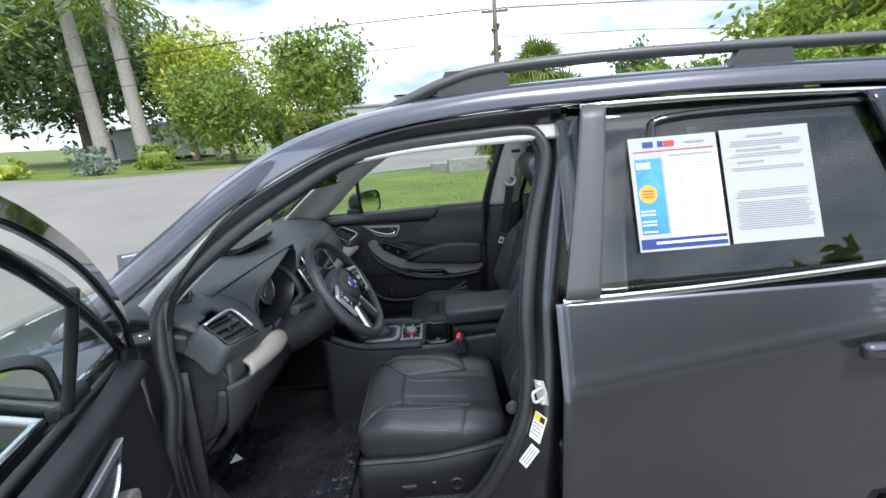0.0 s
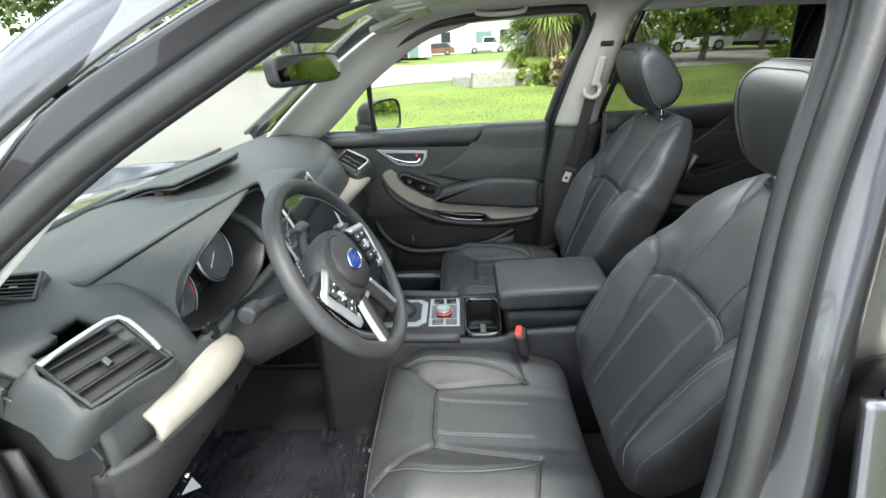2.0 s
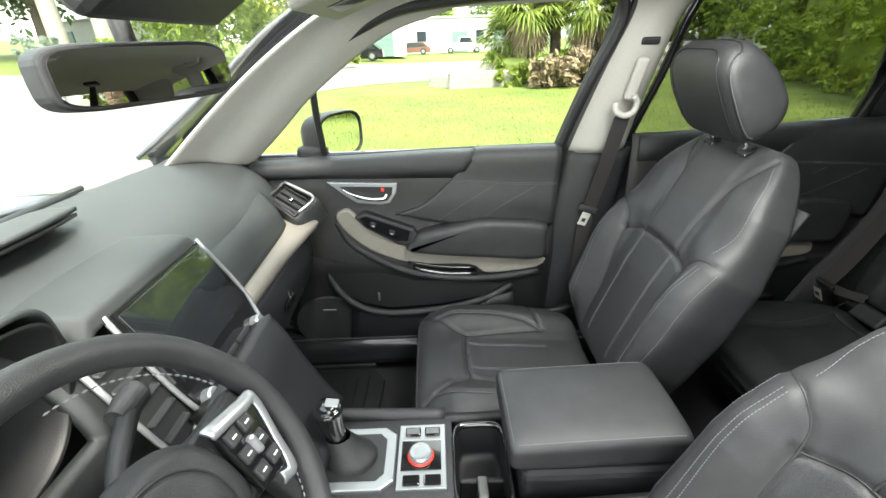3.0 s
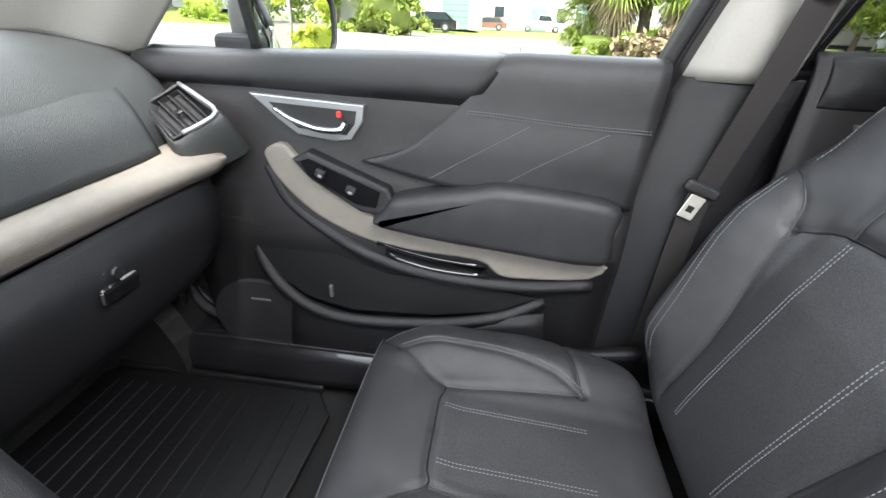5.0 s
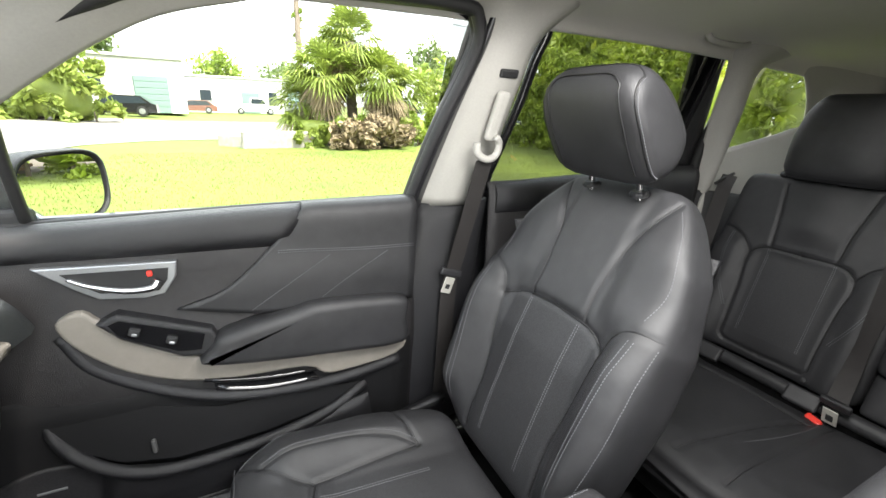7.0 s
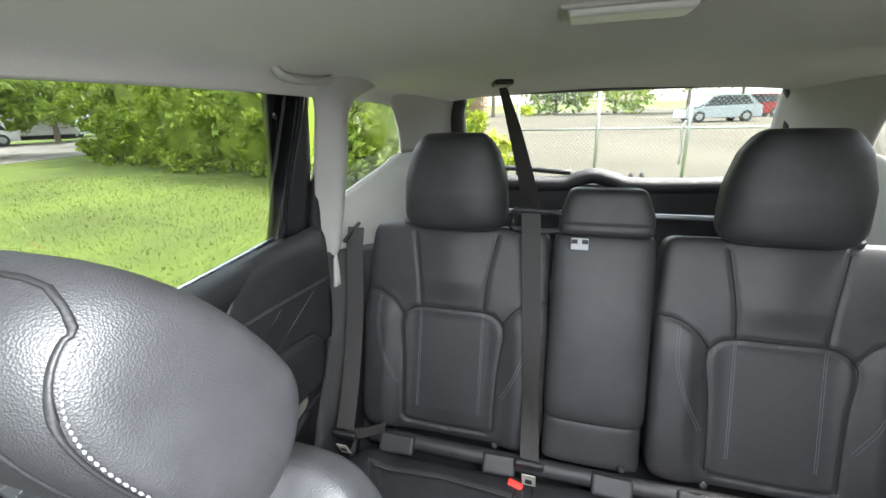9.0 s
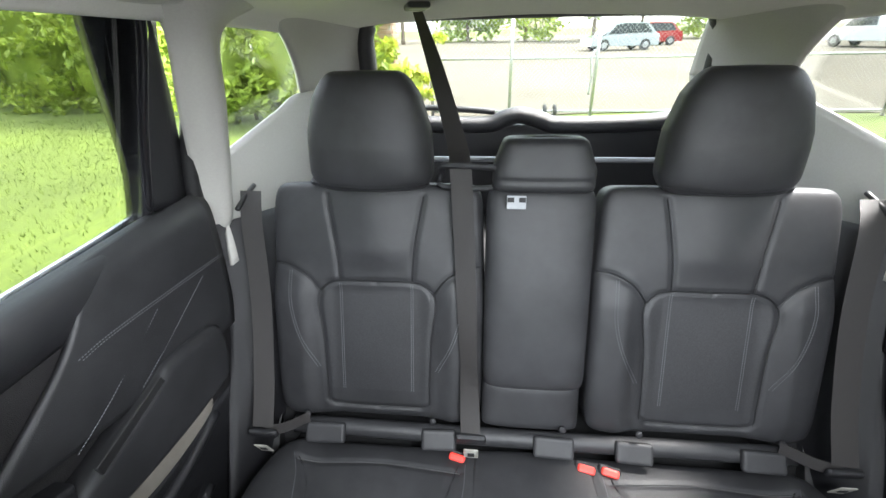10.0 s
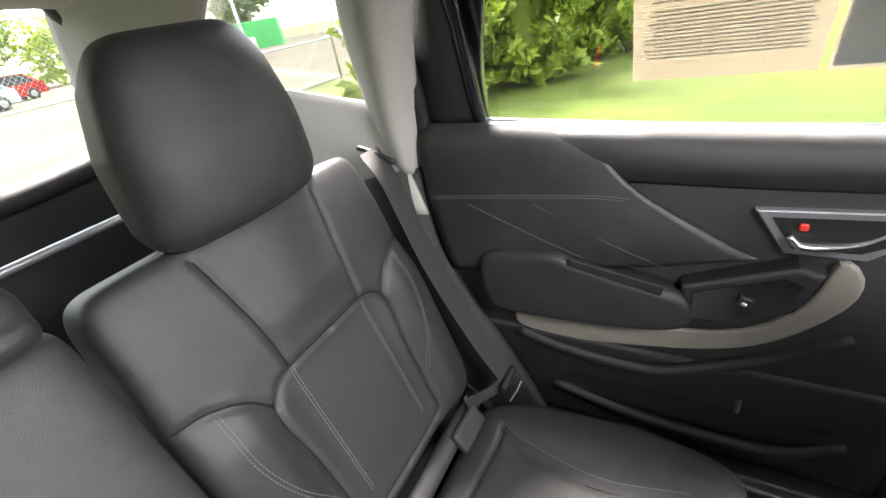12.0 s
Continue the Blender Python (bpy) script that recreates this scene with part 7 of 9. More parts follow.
for s in (-1, 1):
    tube("rear_door_seal", sided(s, [(1.44, 0.775, 0.50), (1.455, 0.765, 0.70), (1.475, 0.772, 0.95), (1.465, 0.785, 1.13), (1.452, 0.765, 1.28), (1.445, 0.715, 1.42), (1.435, 0.66, 1.55)]), 0.018, RUBBER, CAR, 10, label="black rubber door seal")
    skin("bench_side_trim", flip(both([[(1.20, 0.74, 0.45), (1.35, 0.70, 0.45), (1.6, 0.66, 0.45)], [(1.30, 0.75, 0.65), (1.42, 0.68, 0.66), (1.62, 0.64, 0.66)], [(1.42, 0.765, 0.85), (1.47, 0.70, 0.86), (1.62, 0.63, 0.86)], [(1.46, 0.775, 1.02), (1.52, 0.70, 1.02), (1.66, 0.65, 1.02)], [(1.46, 0.775, 1.12), (1.54, 0.71, 1.12), (1.68, 0.67, 1.10)]], s), s), BLACK, CAR, 0.01, 5, 5, "black side trim")
    skin("wheel_housing", flip(both([[(1.25, 0.72, 0.35), (1.7, 0.62, 0.35), (2.2, 0.66, 0.35)], [(1.3, 0.74, 0.6), (1.7, 0.60, 0.65), (2.2, 0.66, 0.65)], [(1.45, 0.76, 0.9), (1.75, 0.66, 0.95), (2.25, 0.64, 0.95)], [(1.5, 0.75, 1.05), (1.8, 0.71, 1.05), (2.32, 0.60, 1.14)]], s), s), CARPET, CAR, 0.01, 5, 5)

# ---------------------------------------------------------------- belts, mirror, roof fittings, papers, mats
def front_belt(s, xo):
    t = thing("seat_belt", (0.46, s * 0.70, 0.90), "dark front seat belt hanging from a light grey pillar guide", "seat belt", "front seat belts")
    strap("webbing", sided(s, [(0.487, 0.660, 1.262), (0.470, 0.690, 1.12), (0.452, 0.713, 1.0), (0.437, 0.727, 0.90), (0.43, 0.73, 0.70), (0.42, 0.735, 0.45)]), 0.048, 0.0016, BELT, t, (0.96, 0, 0.16))
    tube("belt_guide", sided(s, [(0.458, 0.652, 1.300), (0.462, 0.652, 1.275), (0.487, 0.650, 1.262), (0.512, 0.652, 1.272), (0.518, 0.650, 1.298), (0.505, 0.645, 1.315)]), 0.009, TRIM, t, 10, label="light grey belt guide")
    part("guide_cover", rbox(0.034, 0.022, 0.12, 0.012, 3, pose(0.505, s * 0.648, 1.36, s * 18, 6, 0)), TRIM, t, "light grey guide cover")
    part("height_slot", rbox(0.05, 0.010, 0.020, 0.006, 2, pose(0.525, s * 0.640, 1.455, s * 20, 0, 0)), BLACK, t)
    part("tongue_grip", rbox(0.066, 0.016, 0.022, 0.006, 3, pose(0.440, s * 0.722, 0.952, 0, 20, 0)), BLACK, t, "black plastic grip")
    part("tongue_plate", rbox(0.030, 0.0035, 0.046, 0.002, 1, pose(0.430, s * 0.718, 0.918, 0, 20, 0)), STEEL, t, "steel belt tongue")
    part("tongue_slot", rbox(0.014, 0.0045, 0.014, 0.001, 1, pose(0.428, s * 0.718, 0.915, 0, 20, 0)), RUBBER, t)


front_belt(1, 0)
front_belt(-1, 0)


def rear_belt(s):
    t = thing("seat_belt", (1.35, s * 0.66, 0.70), "dark rear seat belt with black tongue beside the bench", "seat belt", "rear seat belts")
    strap("webbing", sided(s, [(1.55, 0.70, 1.18), (1.50, 0.685, 1.12), (1.43, 0.665, 0.95), (1.34, 0.650, 0.78), (1.275, 0.642, 0.685)]), 0.048, 0.0016, BELT, t, [(0.25, s * -0.95, -0.1), (0.2, s * -0.97, -0.1), (0.15, s * -0.97, -0.1)])
    part("tongue_grip", rbox(0.014, 0.070, 0.024, 0.006, 3, pose(1.268, s * 0.640, 0.672, 0, -18, 0)), BLACK, t, "black plastic grip")
    part("tongue_plate", rbox(0.003, 0.032, 0.050, 0.0014, 1, pose(1.252, s * 0.638, 0.640, 0, -25, 0)), STEEL, t, "steel belt tongue")
    part("tongue_slot", rbox(0.004, 0.016, 0.014, 0.001, 1, pose(1.251, s * 0.638, 0.639, 0, -25, 0)), RUBBER, t)
    strap("lower_webbing", sided(s, [(1.275, 0.642, 0.672), (1.29, 0.60, 0.668), (1.33, 0.55, 0.665)]), 0.03, 0.0016, BELT, t, (0.1, 0, 1))
    tube("belt_slot_trim", sided(s, [(1.50, 0.715, 1.150), (1.54, 0.71, 1.170), (1.58, 0.705, 1.185)]), 0.006, RUBBER, t, 8)


rear_belt(1)
rear_belt(-1)
cb = thing("seat_belt", (1.42, 0.15, 0.70), "dark centre seat belt hanging from the ceiling over the bench", "seat belt", "rear seat belts")
strap("webbing", [(1.86, 0.315, 1.565), (1.72, 0.255, 1.44), (1.56, 0.195, 1.30), (1.475, 0.180, 1.265)], 0.046, 0.0016, BELT, cb, [(0.75, 0.65, 0), (0.4, 0.9, 0), (0.1, 0.98, 0), (0, 1, 0)])
strap("webbing", [(1.475, 0.180, 1.262), (1.455, 0.175, 1.20), (1.425, 0.165, 1.0), (1.365, 0.155, 0.82), (1.300, 0.147, 0.680)], 0.046, 0.0016, BELT, cb, [(0, 1, 0), (0, 1, 0), (0.1, 0.99, 0), (0.5, 0.85, 0), (0, 1, 0.05)])
tube("belt_loop", [(1.475, 0.145, 1.268), (1.48, 0.215, 1.268), (1.50, 0.222, 1.245), (1.50, 0.222, 1.215), (1.50, 0.10, 1.215), (1.49, 0.10, 1.255)], 0.007, BLACK, cb, 8, closed=True, sub=4, label="black belt guide loop")
part("ceiling_anchor", rbox(0.07, 0.06, 0.016, 0.006, 2, pose(1.87, 0.318, 1.578, 0, 5, 20)), BLACK, cb)
part("tongue_grip", rbox(0.014, 0.070, 0.024, 0.006, 3, pose(1.295, 0.146, 0.668, 0, -15, 0)), BLACK, cb, "black plastic grip")
part("tongue_plate", rbox(0.003, 0.034, 0.052, 0.0014, 1, pose(1.280, 0.145, 0.636, 0, -20, 0)), STEEL, cb, "steel belt tongue")
part("tongue_slot", rbox(0.004, 0.016, 0.020, 0.001, 1, pose(1.2795, 0.145, 0.632, 0, -20, 0)), RUBBER, cb)
buckle((1.300, 0.178, 0.598), (-0.5, 0, 1))
buckle((1.290, -0.125, 0.603), (-0.5, 0, 1))
buckle((1.285, -0.178, 0.603), (-0.5, 0, 1))
for y, w in ((0.51, 0.10), (0.225, 0.085), (-0.05, 0.095), (-0.235, 0.085), (-0.52, 0.095)):
    part("anchor_flap", rbox(0.02, w, 0.05, 0.008, 3, pose(1.318, y, 0.628, 0, 35, 2 if y > 0 else -2)), LEATHER, RB, "loose leather anchor flap")
tube("bench_gap_roll", [(1.345, 0.60, 0.622), (1.345, 0, 0.618), (1.345, -0.60, 0.622)], 0.022, LEATHER, RB, 10)
tg_ = part("warning_tag", rbox(0.002, 0.040, 0.028, 0.001, 1, pose(1.452, 0.062, 1.198, 0, 16, 0)), INK, RB, "small printed warning tag")
for y, z in ((0.012, 0.006), (-0.012, 0.006), (0.0, -0.008)):
    part("tag_mark", rbox(0.001, 0.014, 0.010, 0.0004, 1, pose(1.4505, 0.062 + y, 1.198 + z, 0, 16, 0)), BLACK, tg_)

RM = thing("rear_view_mirror", (-0.42, -0.03, 1.50), "black rear-view mirror hung from the windscreen", "mirror")
mm_ = frame_axes((-0.405, -0.03, 1.448), (0.37, 0.93, 0.0), (-0.06, 0.02, 1), (0.93, -0.37, 0.06))
ol = [(0.125 * math.copysign(abs(math.cos(a)) ** 0.35, math.cos(a)), 0.036 * math.copysign(abs(math.sin(a)) ** 0.45, math.sin(a))) for a in np.linspace(0, 2 * math.pi, 40, endpoint=False)]
part("housing", slab(ol, 0.03, mm_ @ pose(0, 0, -0.032), 0.005, 3), BLACK, RM, "black housing")
part("mirror_glass", slab([(x * 0.94, y * 0.84) for x, y in ol], 0.002, mm_ @ pose(0, 0, -0.001)), MIRROR, RM, "mirror glass")
tube("stalk", [Vector(mm_ @ Vector((0, 0, -0.03))).to_tuple(), (-0.44, -0.015, 1.50), (-0.45, 0.0, 1.53)], 0.012, BLACK, RM, 10)
part("sensor_cover", rbox(0.12, 0.30, 0.045, 0.018, 3, pose(-0.36, 0.0, 1.548, 0, -32, 0)), BLACK, RM, "black camera cover")
OC = thing("overhead_console", (-0.12, 0, 1.60), "light grey overhead lamp console", "overhead lamp")
part("body", rbox(0.22, 0.26, 0.04, 0.018, 3, pose(-0.13, 0, 1.592, 0, -6, 0)), TRIM, OC)
for y in (-0.07, 0.07):
    part("lamp_lens", rbox(0.07, 0.06, 0.01, 0.004, 2, pose(-0.15, y, 1.574, 0, -6, 0)), PAPER, OC, "white lamp lens")
for s in (-1, 1):
    v = thing("sun_visor", (-0.2, s * 0.36, 1.57), "light grey folded sun visor", "sun visor", "sun visors")
    part("panel", rbox(0.17, 0.38, 0.016, 0.007, 3, pose(-0.21, s * 0.38, 1.560, 0, -20, 0)), TRIM, v)
    part("visor_mirror", rbox(0.08, 0.14, 0.004, 0.002, 1, pose(-0.215, s * 0.38, 1.550, 0, -20, 0)), GLOSS, v)
    for x in (0.12, 1.24):
        h_ = thing("grab_handle", (x, s * 0.60, 1.57), "light grey ceiling grab handle", "grab handle", "grab handles")
        tube("bar", [(x - 0.09, s * 0.615, 1.598), (x - 0.08, s * 0.605, 1.578), (x, s * 0.602, 1.572), (x + 0.08, s * 0.605, 1.578), (x + 0.09, s * 0.615, 1.598)], 0.009, TRIM, h_, 10)
LENS = material("frosted_lens", (0.50, 0.50, 0.47), 0.35, 0, (0.45, 0.45, 0.42), 50)
lamp = thing("dome_lamp", (1.092, 0.030, 1.62), "long clear dome lamp on the ceiling", "ceiling lamp")
part("lens", rbox(0.07, 0.15, 0.016, 0.007, 3, pose(1.092, 0.030, 1.626)), LENS, lamp)
part("bezel", rbox(0.085, 0.17, 0.010, 0.005, 2, pose(1.092, 0.030, 1.631)), TRIM, lamp)
sr = thing("sunroof_surround", (0.3, 0, 1.62), "light grey sunroof opening surround with dark blind", "sunroof")
tube("surround", [(0.0, -0.29, 1.625), (0.0, 0.29, 1.625), (0.03, 0.31, 1.622), (0.55, 0.31, 1.622), (0.58, 0.29, 1.622), (0.58, -0.29, 1.622), (0.55, -0.31, 1.622), (0.03, -0.31, 1.622)], 0.017, TRIM, sr, 10, closed=True, sub=3)
for s in (-1, 1):
    part("guide_rail", rbox(0.60, 0.03, 0.04, 0.006, 2, pose(0.29, s * 0.33, 1.675)), GLOSS, sr, "black guide rail")
part("cross_rail", rbox(0.03, 0.66, 0.045, 0.006, 2, pose(0.60, 0, 1.675)), GLOSS, sr)

# sheets in the rear side window
THINP = material("thin_paper", (0.80, 0.80, 0.79), 0.7, 0, (0.76, 0.76, 0.75), 30)
_n, _l = THINP.node_tree.nodes, THINP.node_tree.links
_t, _m = _n.new("ShaderNodeBsdfTranslucent"), _n.new("ShaderNodeMixShader")
_t.inputs["Color"].default_value, _m.inputs["Fac"].default_value = (0.40, 0.31, 0.20, 1), 0.40
_l.new(_n["Principled BSDF"].outputs["BSDF"], _m.inputs[1])
_l.new(_t.outputs["BSDF"], _m.inputs[2])
_l.new(_m.outputs["Shader"], _n["Material Output"].inputs["Surface"])

fn = Vector((0, -1, -0.36)).normalized() * -1
fu = Vector((0, 0.36, 1)).normalized()


def sheet(x0, x1, z0, z1, tilt, label):
    zc = (z0 + z1) / 2
    m = frame_axes(((x0 + x1) / 2, -(side_y(zc) + 0.003), zc), (1, 0, tilt), (-tilt, fu.y, fu.z), Vector((1, 0, tilt)).cross(Vector((-tilt, fu.y, fu.z))))
    t = thing("paper_sheet", m.translation, label, "paper sheet", "window papers")
    w, h = (x1 - x0), (z1 - z0) * 1.06
    mesh_part("paper", [Vector(m @ Vector(p)).to_tuple() for p in ((-w / 2, -h / 2, 0), (w / 2, -h / 2, 0), (w / 2, h / 2, 0), (-w / 2, h / 2, 0))], [(0, 1, 2, 3)], THINP, t, smooth=False)
    return t, m, w, h


def bars(t, m, rows, mat, z=0.0008, name="print_line"):
    for x, y, w, h in rows:
        part(name, slab([(x - w / 2, y - h / 2), (x + w / 2, y - h / 2), (x + w / 2, y + h / 2), (x - w / 2, y + h / 2)], 0.0003, m @ Matrix.Translation((0, 0, z))), mat, t)


rng = random.Random(4)
t, m, w, h = sheet(0.585, 0.817, 1.256, 1.541, 0.004, "white printed window sticker with blue border")
bars(t, m, [(-w * 0.30, -h * 0.02, w * 0.30, h * 0.66)], BLUE, name="blue_panel")
bars(t, m, [(0, -h * 0.435, w * 0.96, h * 0.085)], NAVY, name="navy_band")
bars(t, m, [(w * 0.18, -h * 0.02, w * 0.62, h * 0.74)], PAPER, 0.0012, "inset_sheet")
bars(t, m, [(0.02, -h * 0.43, w * 0.80, h * 0.022)], PAPER, 0.0014, "address_bar")
bars(t, m, [(-w * 0.28, h * 0.435, w * 0.12, h * 0.05), (-w * 0.14, h * 0.435, w * 0.06, h * 0.05)], NAVY, 0.0012, "logo_bar")
bars(t, m, [(-w * 0.04, h * 0.435, w * 0.12, h * 0.05)], REDP, 0.0012, "logo_bar")
bars(t, m, [(w * 0.25, h * 0.435, w * 0.22, h * 0.016)], INK, 0.0012)
bars(t, m, [(0, h * 0.375, w * 0.9, 0.002)], REDP, 0.0012)
part("seal", lathe([(0.024, 0), (0.024, 0.0004), (0, 0.0004)], 24, m @ Matrix.Translation((-w * 0.34, 0.0, 0.0012))), GOLD, t, "orange round seal")
bars(t, m, [(-w * 0.34, 0.008 - 0.008 * k, 0.03, 0.003) for k in range(3)], REDP, 0.002)
bars(t, m, [(w * 0.18, h * 0.325, w * 0.5, 0.007)], INK, 0.0018)
bars(t, m, [(w * (0.04 + 0.28 * c), h * (0.27 - 0.025 * k), w * (0.12 + 0.1 * rng.random()), 0.0022) for c in range(2) for k in range(24) if k % 6 != 5], INK, 0.0018)
bars(t, m, [(-w * 0.36, h * y, w * 0.16, 0.004) for y in (0.27, 0.25, 0.23, -0.15, -0.18, -0.24, -0.27, -0.33)], PAPER, 0.0012)
t, m, w, h = sheet(0.827, 1.060, 1.259, 1.544, 0.004, "white printed sheet of small text")
bars(t, m, [(0, h * 0.43, w * 0.42, 0.006), (-0.02, h * 0.31, w * 0.5, 0.006), (-0.045, h * 0.20, w * 0.3, 0.006)], INK)
bars(t, m, [(rng.uniform(-0.006, 0.006), h * (y - 0.019 * k), w * (0.76 + 0.08 * rng.random()), 0.0022) for y, c in ((0.385, 3), (0.27, 2), (0.15, 2), (-0.05, 4), (-0.15, 13)) for k in range(c)], INK)

# floor mats
fm = thing("floor_mat", (-0.60, -0.40, 0.345), "black floor mat under clear printed plastic film on the driver's side", "floor mat", "floor mats")
part("mat", slab([(-0.90, -0.66), (-0.36, -0.68), (-0.34, -0.64), (-0.34, -0.19), (-0.36, -0.16), (-0.93, -0.16), (-0.96, -0.22), (-0.94, -0.60)], 0.012, pose(0, 0, 0.334), 0.005), MATR, fm)
FILM = material("clear_film", (0.016, 0.016, 0.020), 0.07, 0, (0.010, 0.010, 0.013), 9, 0.9, bump=0.25, bump_scale=26, coat=0.8)
g_ = np.random.default_rng(3)
nx, ny = 90, 80
film_z = lambda x, y: 0.353 + 0.010 * noise.noise((x * 16, y * 13, 1)) + 0.010 * abs(noise.noise((x * 34 + y * 14, y * 20 - x * 9, 5))) ** 1.4 + 0.010 * abs(noise.noise((x * 9 - y * 26, y * 44, 8))) * max(0, (x + 0.62) / 0.3)
vv = [(-0.92 + 0.58 * i / nx, -0.665 + 0.50 * j / ny, film_z(-0.92 + 0.58 * i / nx, -0.665 + 0.50 * j / ny) + 0.02 * (i / nx < 0.06)) for i in range(nx + 1) for j in range(ny + 1)]
mesh_part("plastic_film", vv, [(i * (ny + 1) + j, (i + 1) * (ny + 1) + j, (i + 1) * (ny + 1) + j + 1, i * (ny + 1) + j + 1) for i in range(nx) for j in range(ny)], FILM, fm, "wrinkled clear film with printed lines")
PRINTK = material("black_print", (0.004, 0.004, 0.004), 0.6)
for i in range(5):
    for j in range(4):
        for k in range(3):
            x_, y_ = -0.84 + 0.11 * i + 0.018 * k, -0.60 + 0.125 * j + 0.05 * (i % 2)
            part("film_print", rbox(0.011, 0.075 - 0.02 * (k == 2), 0.0010, 0.0003, 1, pose(x_, y_, film_z(x_, y_) + 0.0022, 0, 0, g_.uniform(-4, 4))), PRINTK, fm)
part("paper_scrap", slab([(0, 0), (0.05, 0.01), (0.02, 0.05)], 0.001, pose(-0.865, -0.40, 0.368, 6, 4, 20)), PAPER, fm, "white paper scrap")
fp = thing("floor_mat", (-0.60, 0.42, 0.345), "black ribbed rubber floor mat on the passenger side", "floor mat", "floor mats")
part("mat", slab([(-0.90, 0.16), (-0.36, 0.16), (-0.30, 0.20), (-0.28, 0.62), (-0.34, 0.70), (-0.90, 0.68), (-0.95, 0.62), (-0.95, 0.2)], 0.012, pose(0, 0, 0.334), 0.005), MATR, fp)
for k in range(14):
    part("mat_rib", rbox(0.006, 0.44, 0.006, 0.002, 1, pose(-0.86 + 0.04 * k, 0.42, 0.348)), MATR, fp)
for y in (0.16, 0.69):
    part("mat_edge", rbox(0.58, 0.016, 0.022, 0.006, 2, pose(-0.61, y, 0.352)), MATR, fp)
PED = thing("pedals", (-0.85, -0.33, 0.45), "black brake and accelerator pedals", "pedals")
part("brake_pedal", rbox(0.02, 0.11, 0.06, 0.008, 2, pose(-0.80, -0.33, 0.52, 0, 25, 0)), RUBBER, PED)
part("accelerator_pedal", rbox(0.02, 0.06, 0.17, 0.008, 2, pose(-0.82, -0.19, 0.46, 0, 25, 0)), RUBBER, PED)


# ---------------------------------------------------------------- outside: ground, road, plants, buildings, cars
GRASS = material("lawn", (0.130, 0.172, 0.022), 0.9, 0, (0.085, 0.120, 0.016), 9, 0.6, bump=1.0, bump_scale=45, large=0.30, large_scale=0.5)
BLADE = material("grass_blade", (0.165, 0.215, 0.026), 0.8, 0, (0.115, 0.16, 0.020), 3, 0.6, island=0.25)
ASPH = material("worn_asphalt", (0.235, 0.215, 0.19), 0.92, 0, (0.18, 0.168, 0.15), 35, 0.7, bump=0.6, bump_scale=120, large=0.14, large_scale=0.25)
LOT = material("sandy_lot", (0.15, 0.132, 0.106), 0.95, 0, (0.11, 0.096, 0.078), 12, 0.7, spec=0.1, bump=0.6, bump_scale=60, large=0.16, large_scale=0.2)
GRAV = material("dark_gravel", (0.13, 0.115, 0.10), 0.95, 0, (0.08, 0.072, 0.064), 40, 0.8, bump=1.0, bump_scale=90, large=0.2, large_scale=0.8)
CONC = material("grey_concrete", (0.34, 0.32, 0.28), 0.9, 0, (0.24, 0.22, 0.19), 8, 0.7, bump=0.6, bump_scale=60, large=0.2, large_scale=1.5)
WALLW = material("white_render", (0.55, 0.55, 0.535), 0.85, 0, (0.47, 0.47, 0.455), 2, 0.6, large=0.08, large_scale=0.3)
ROOFG = material("grey_roof", (0.42, 0.42, 0.41), 0.8, 0, (0.36, 0.36, 0.35), 3)
GLASSD = material("dark_window", (0.03, 0.04, 0.05), 0.08, 0, coat=0.5)
GREEND = material("green_roller_door", (0.16, 0.24, 0.22), 0.6)
BARK = material("grey_bark", (0.22, 0.18, 0.14), 0.95, 0, (0.13, 0.10, 0.08), 14, 0.8, bump=1.0, bump_scale=30)
PALMB = material("pale_palm_trunk", (0.40, 0.37, 0.33), 0.9, 0, (0.30, 0.27, 0.24), 5, 0.7, bump=0.6, bump_scale=20)
DEADF = material("dry_fronds", (0.26, 0.20, 0.12), 0.9, 0, (0.16, 0.12, 0.07), 5, 0.7, island=0.3)
BRICK = material("tan_brick", (0.38, 0.25, 0.17), 0.9, 0, (0.30, 0.20, 0.14), 20, 0.7, bump=0.5, bump_scale=90, island=0.12)
MORT = material("mortar", (0.42, 0.40, 0.36), 0.95)
GALV = material("galvanised_steel", (0.55, 0.56, 0.57), 0.45, 0.8, (0.45, 0.46, 0.47), 40)


def leafy(name, color, second, island=0.35):
    """Foliage: matt green leaves that let some light through."""
    m = material(name, color, 0.55, 0, second, 1.2, 0.7, island=island)
    n, l = m.node_tree.nodes, m.node_tree.links
    b, out = n["Principled BSDF"], n["Material Output"]
    tr, mx = n.new("ShaderNodeBsdfTranslucent"), n.new("ShaderNodeMixShader")
    src = b.inputs["Base Color"].links[0].from_socket
    l.new(src, tr.inputs["Color"])
    mx.inputs["Fac"].default_value = 0.35
    l.new(b.outputs["BSDF"], mx.inputs[1])
    l.new(tr.outputs["BSDF"], mx.inputs[2])
    l.new(mx.outputs["Shader"], out.inputs["Surface"])
    return m


LEAFG = leafy("hedge_leaves", (0.34, 0.42, 0.05), (0.18, 0.26, 0.032))
LEAFM = leafy("mid_green_leaves", (0.27, 0.36, 0.055), (0.15, 0.22, 0.035))
LEAFY = leafy("yellow_green_leaves", (0.50, 0.52, 0.06), (0.30, 0.37, 0.045))
LEAFD = leafy("dark_oak_leaves", (0.16, 0.22, 0.07), (0.10, 0.15, 0.05))
LEAFS = leafy("silver_leaves", (0.33, 0.38, 0.30), (0.18, 0.24, 0.17))
PALML = leafy("palm_leaves", (0.26, 0.32, 0.06), (0.15, 0.21, 0.035))


def rise(x, y):
    return 0.035 * max(0.0, -x - 3.0)


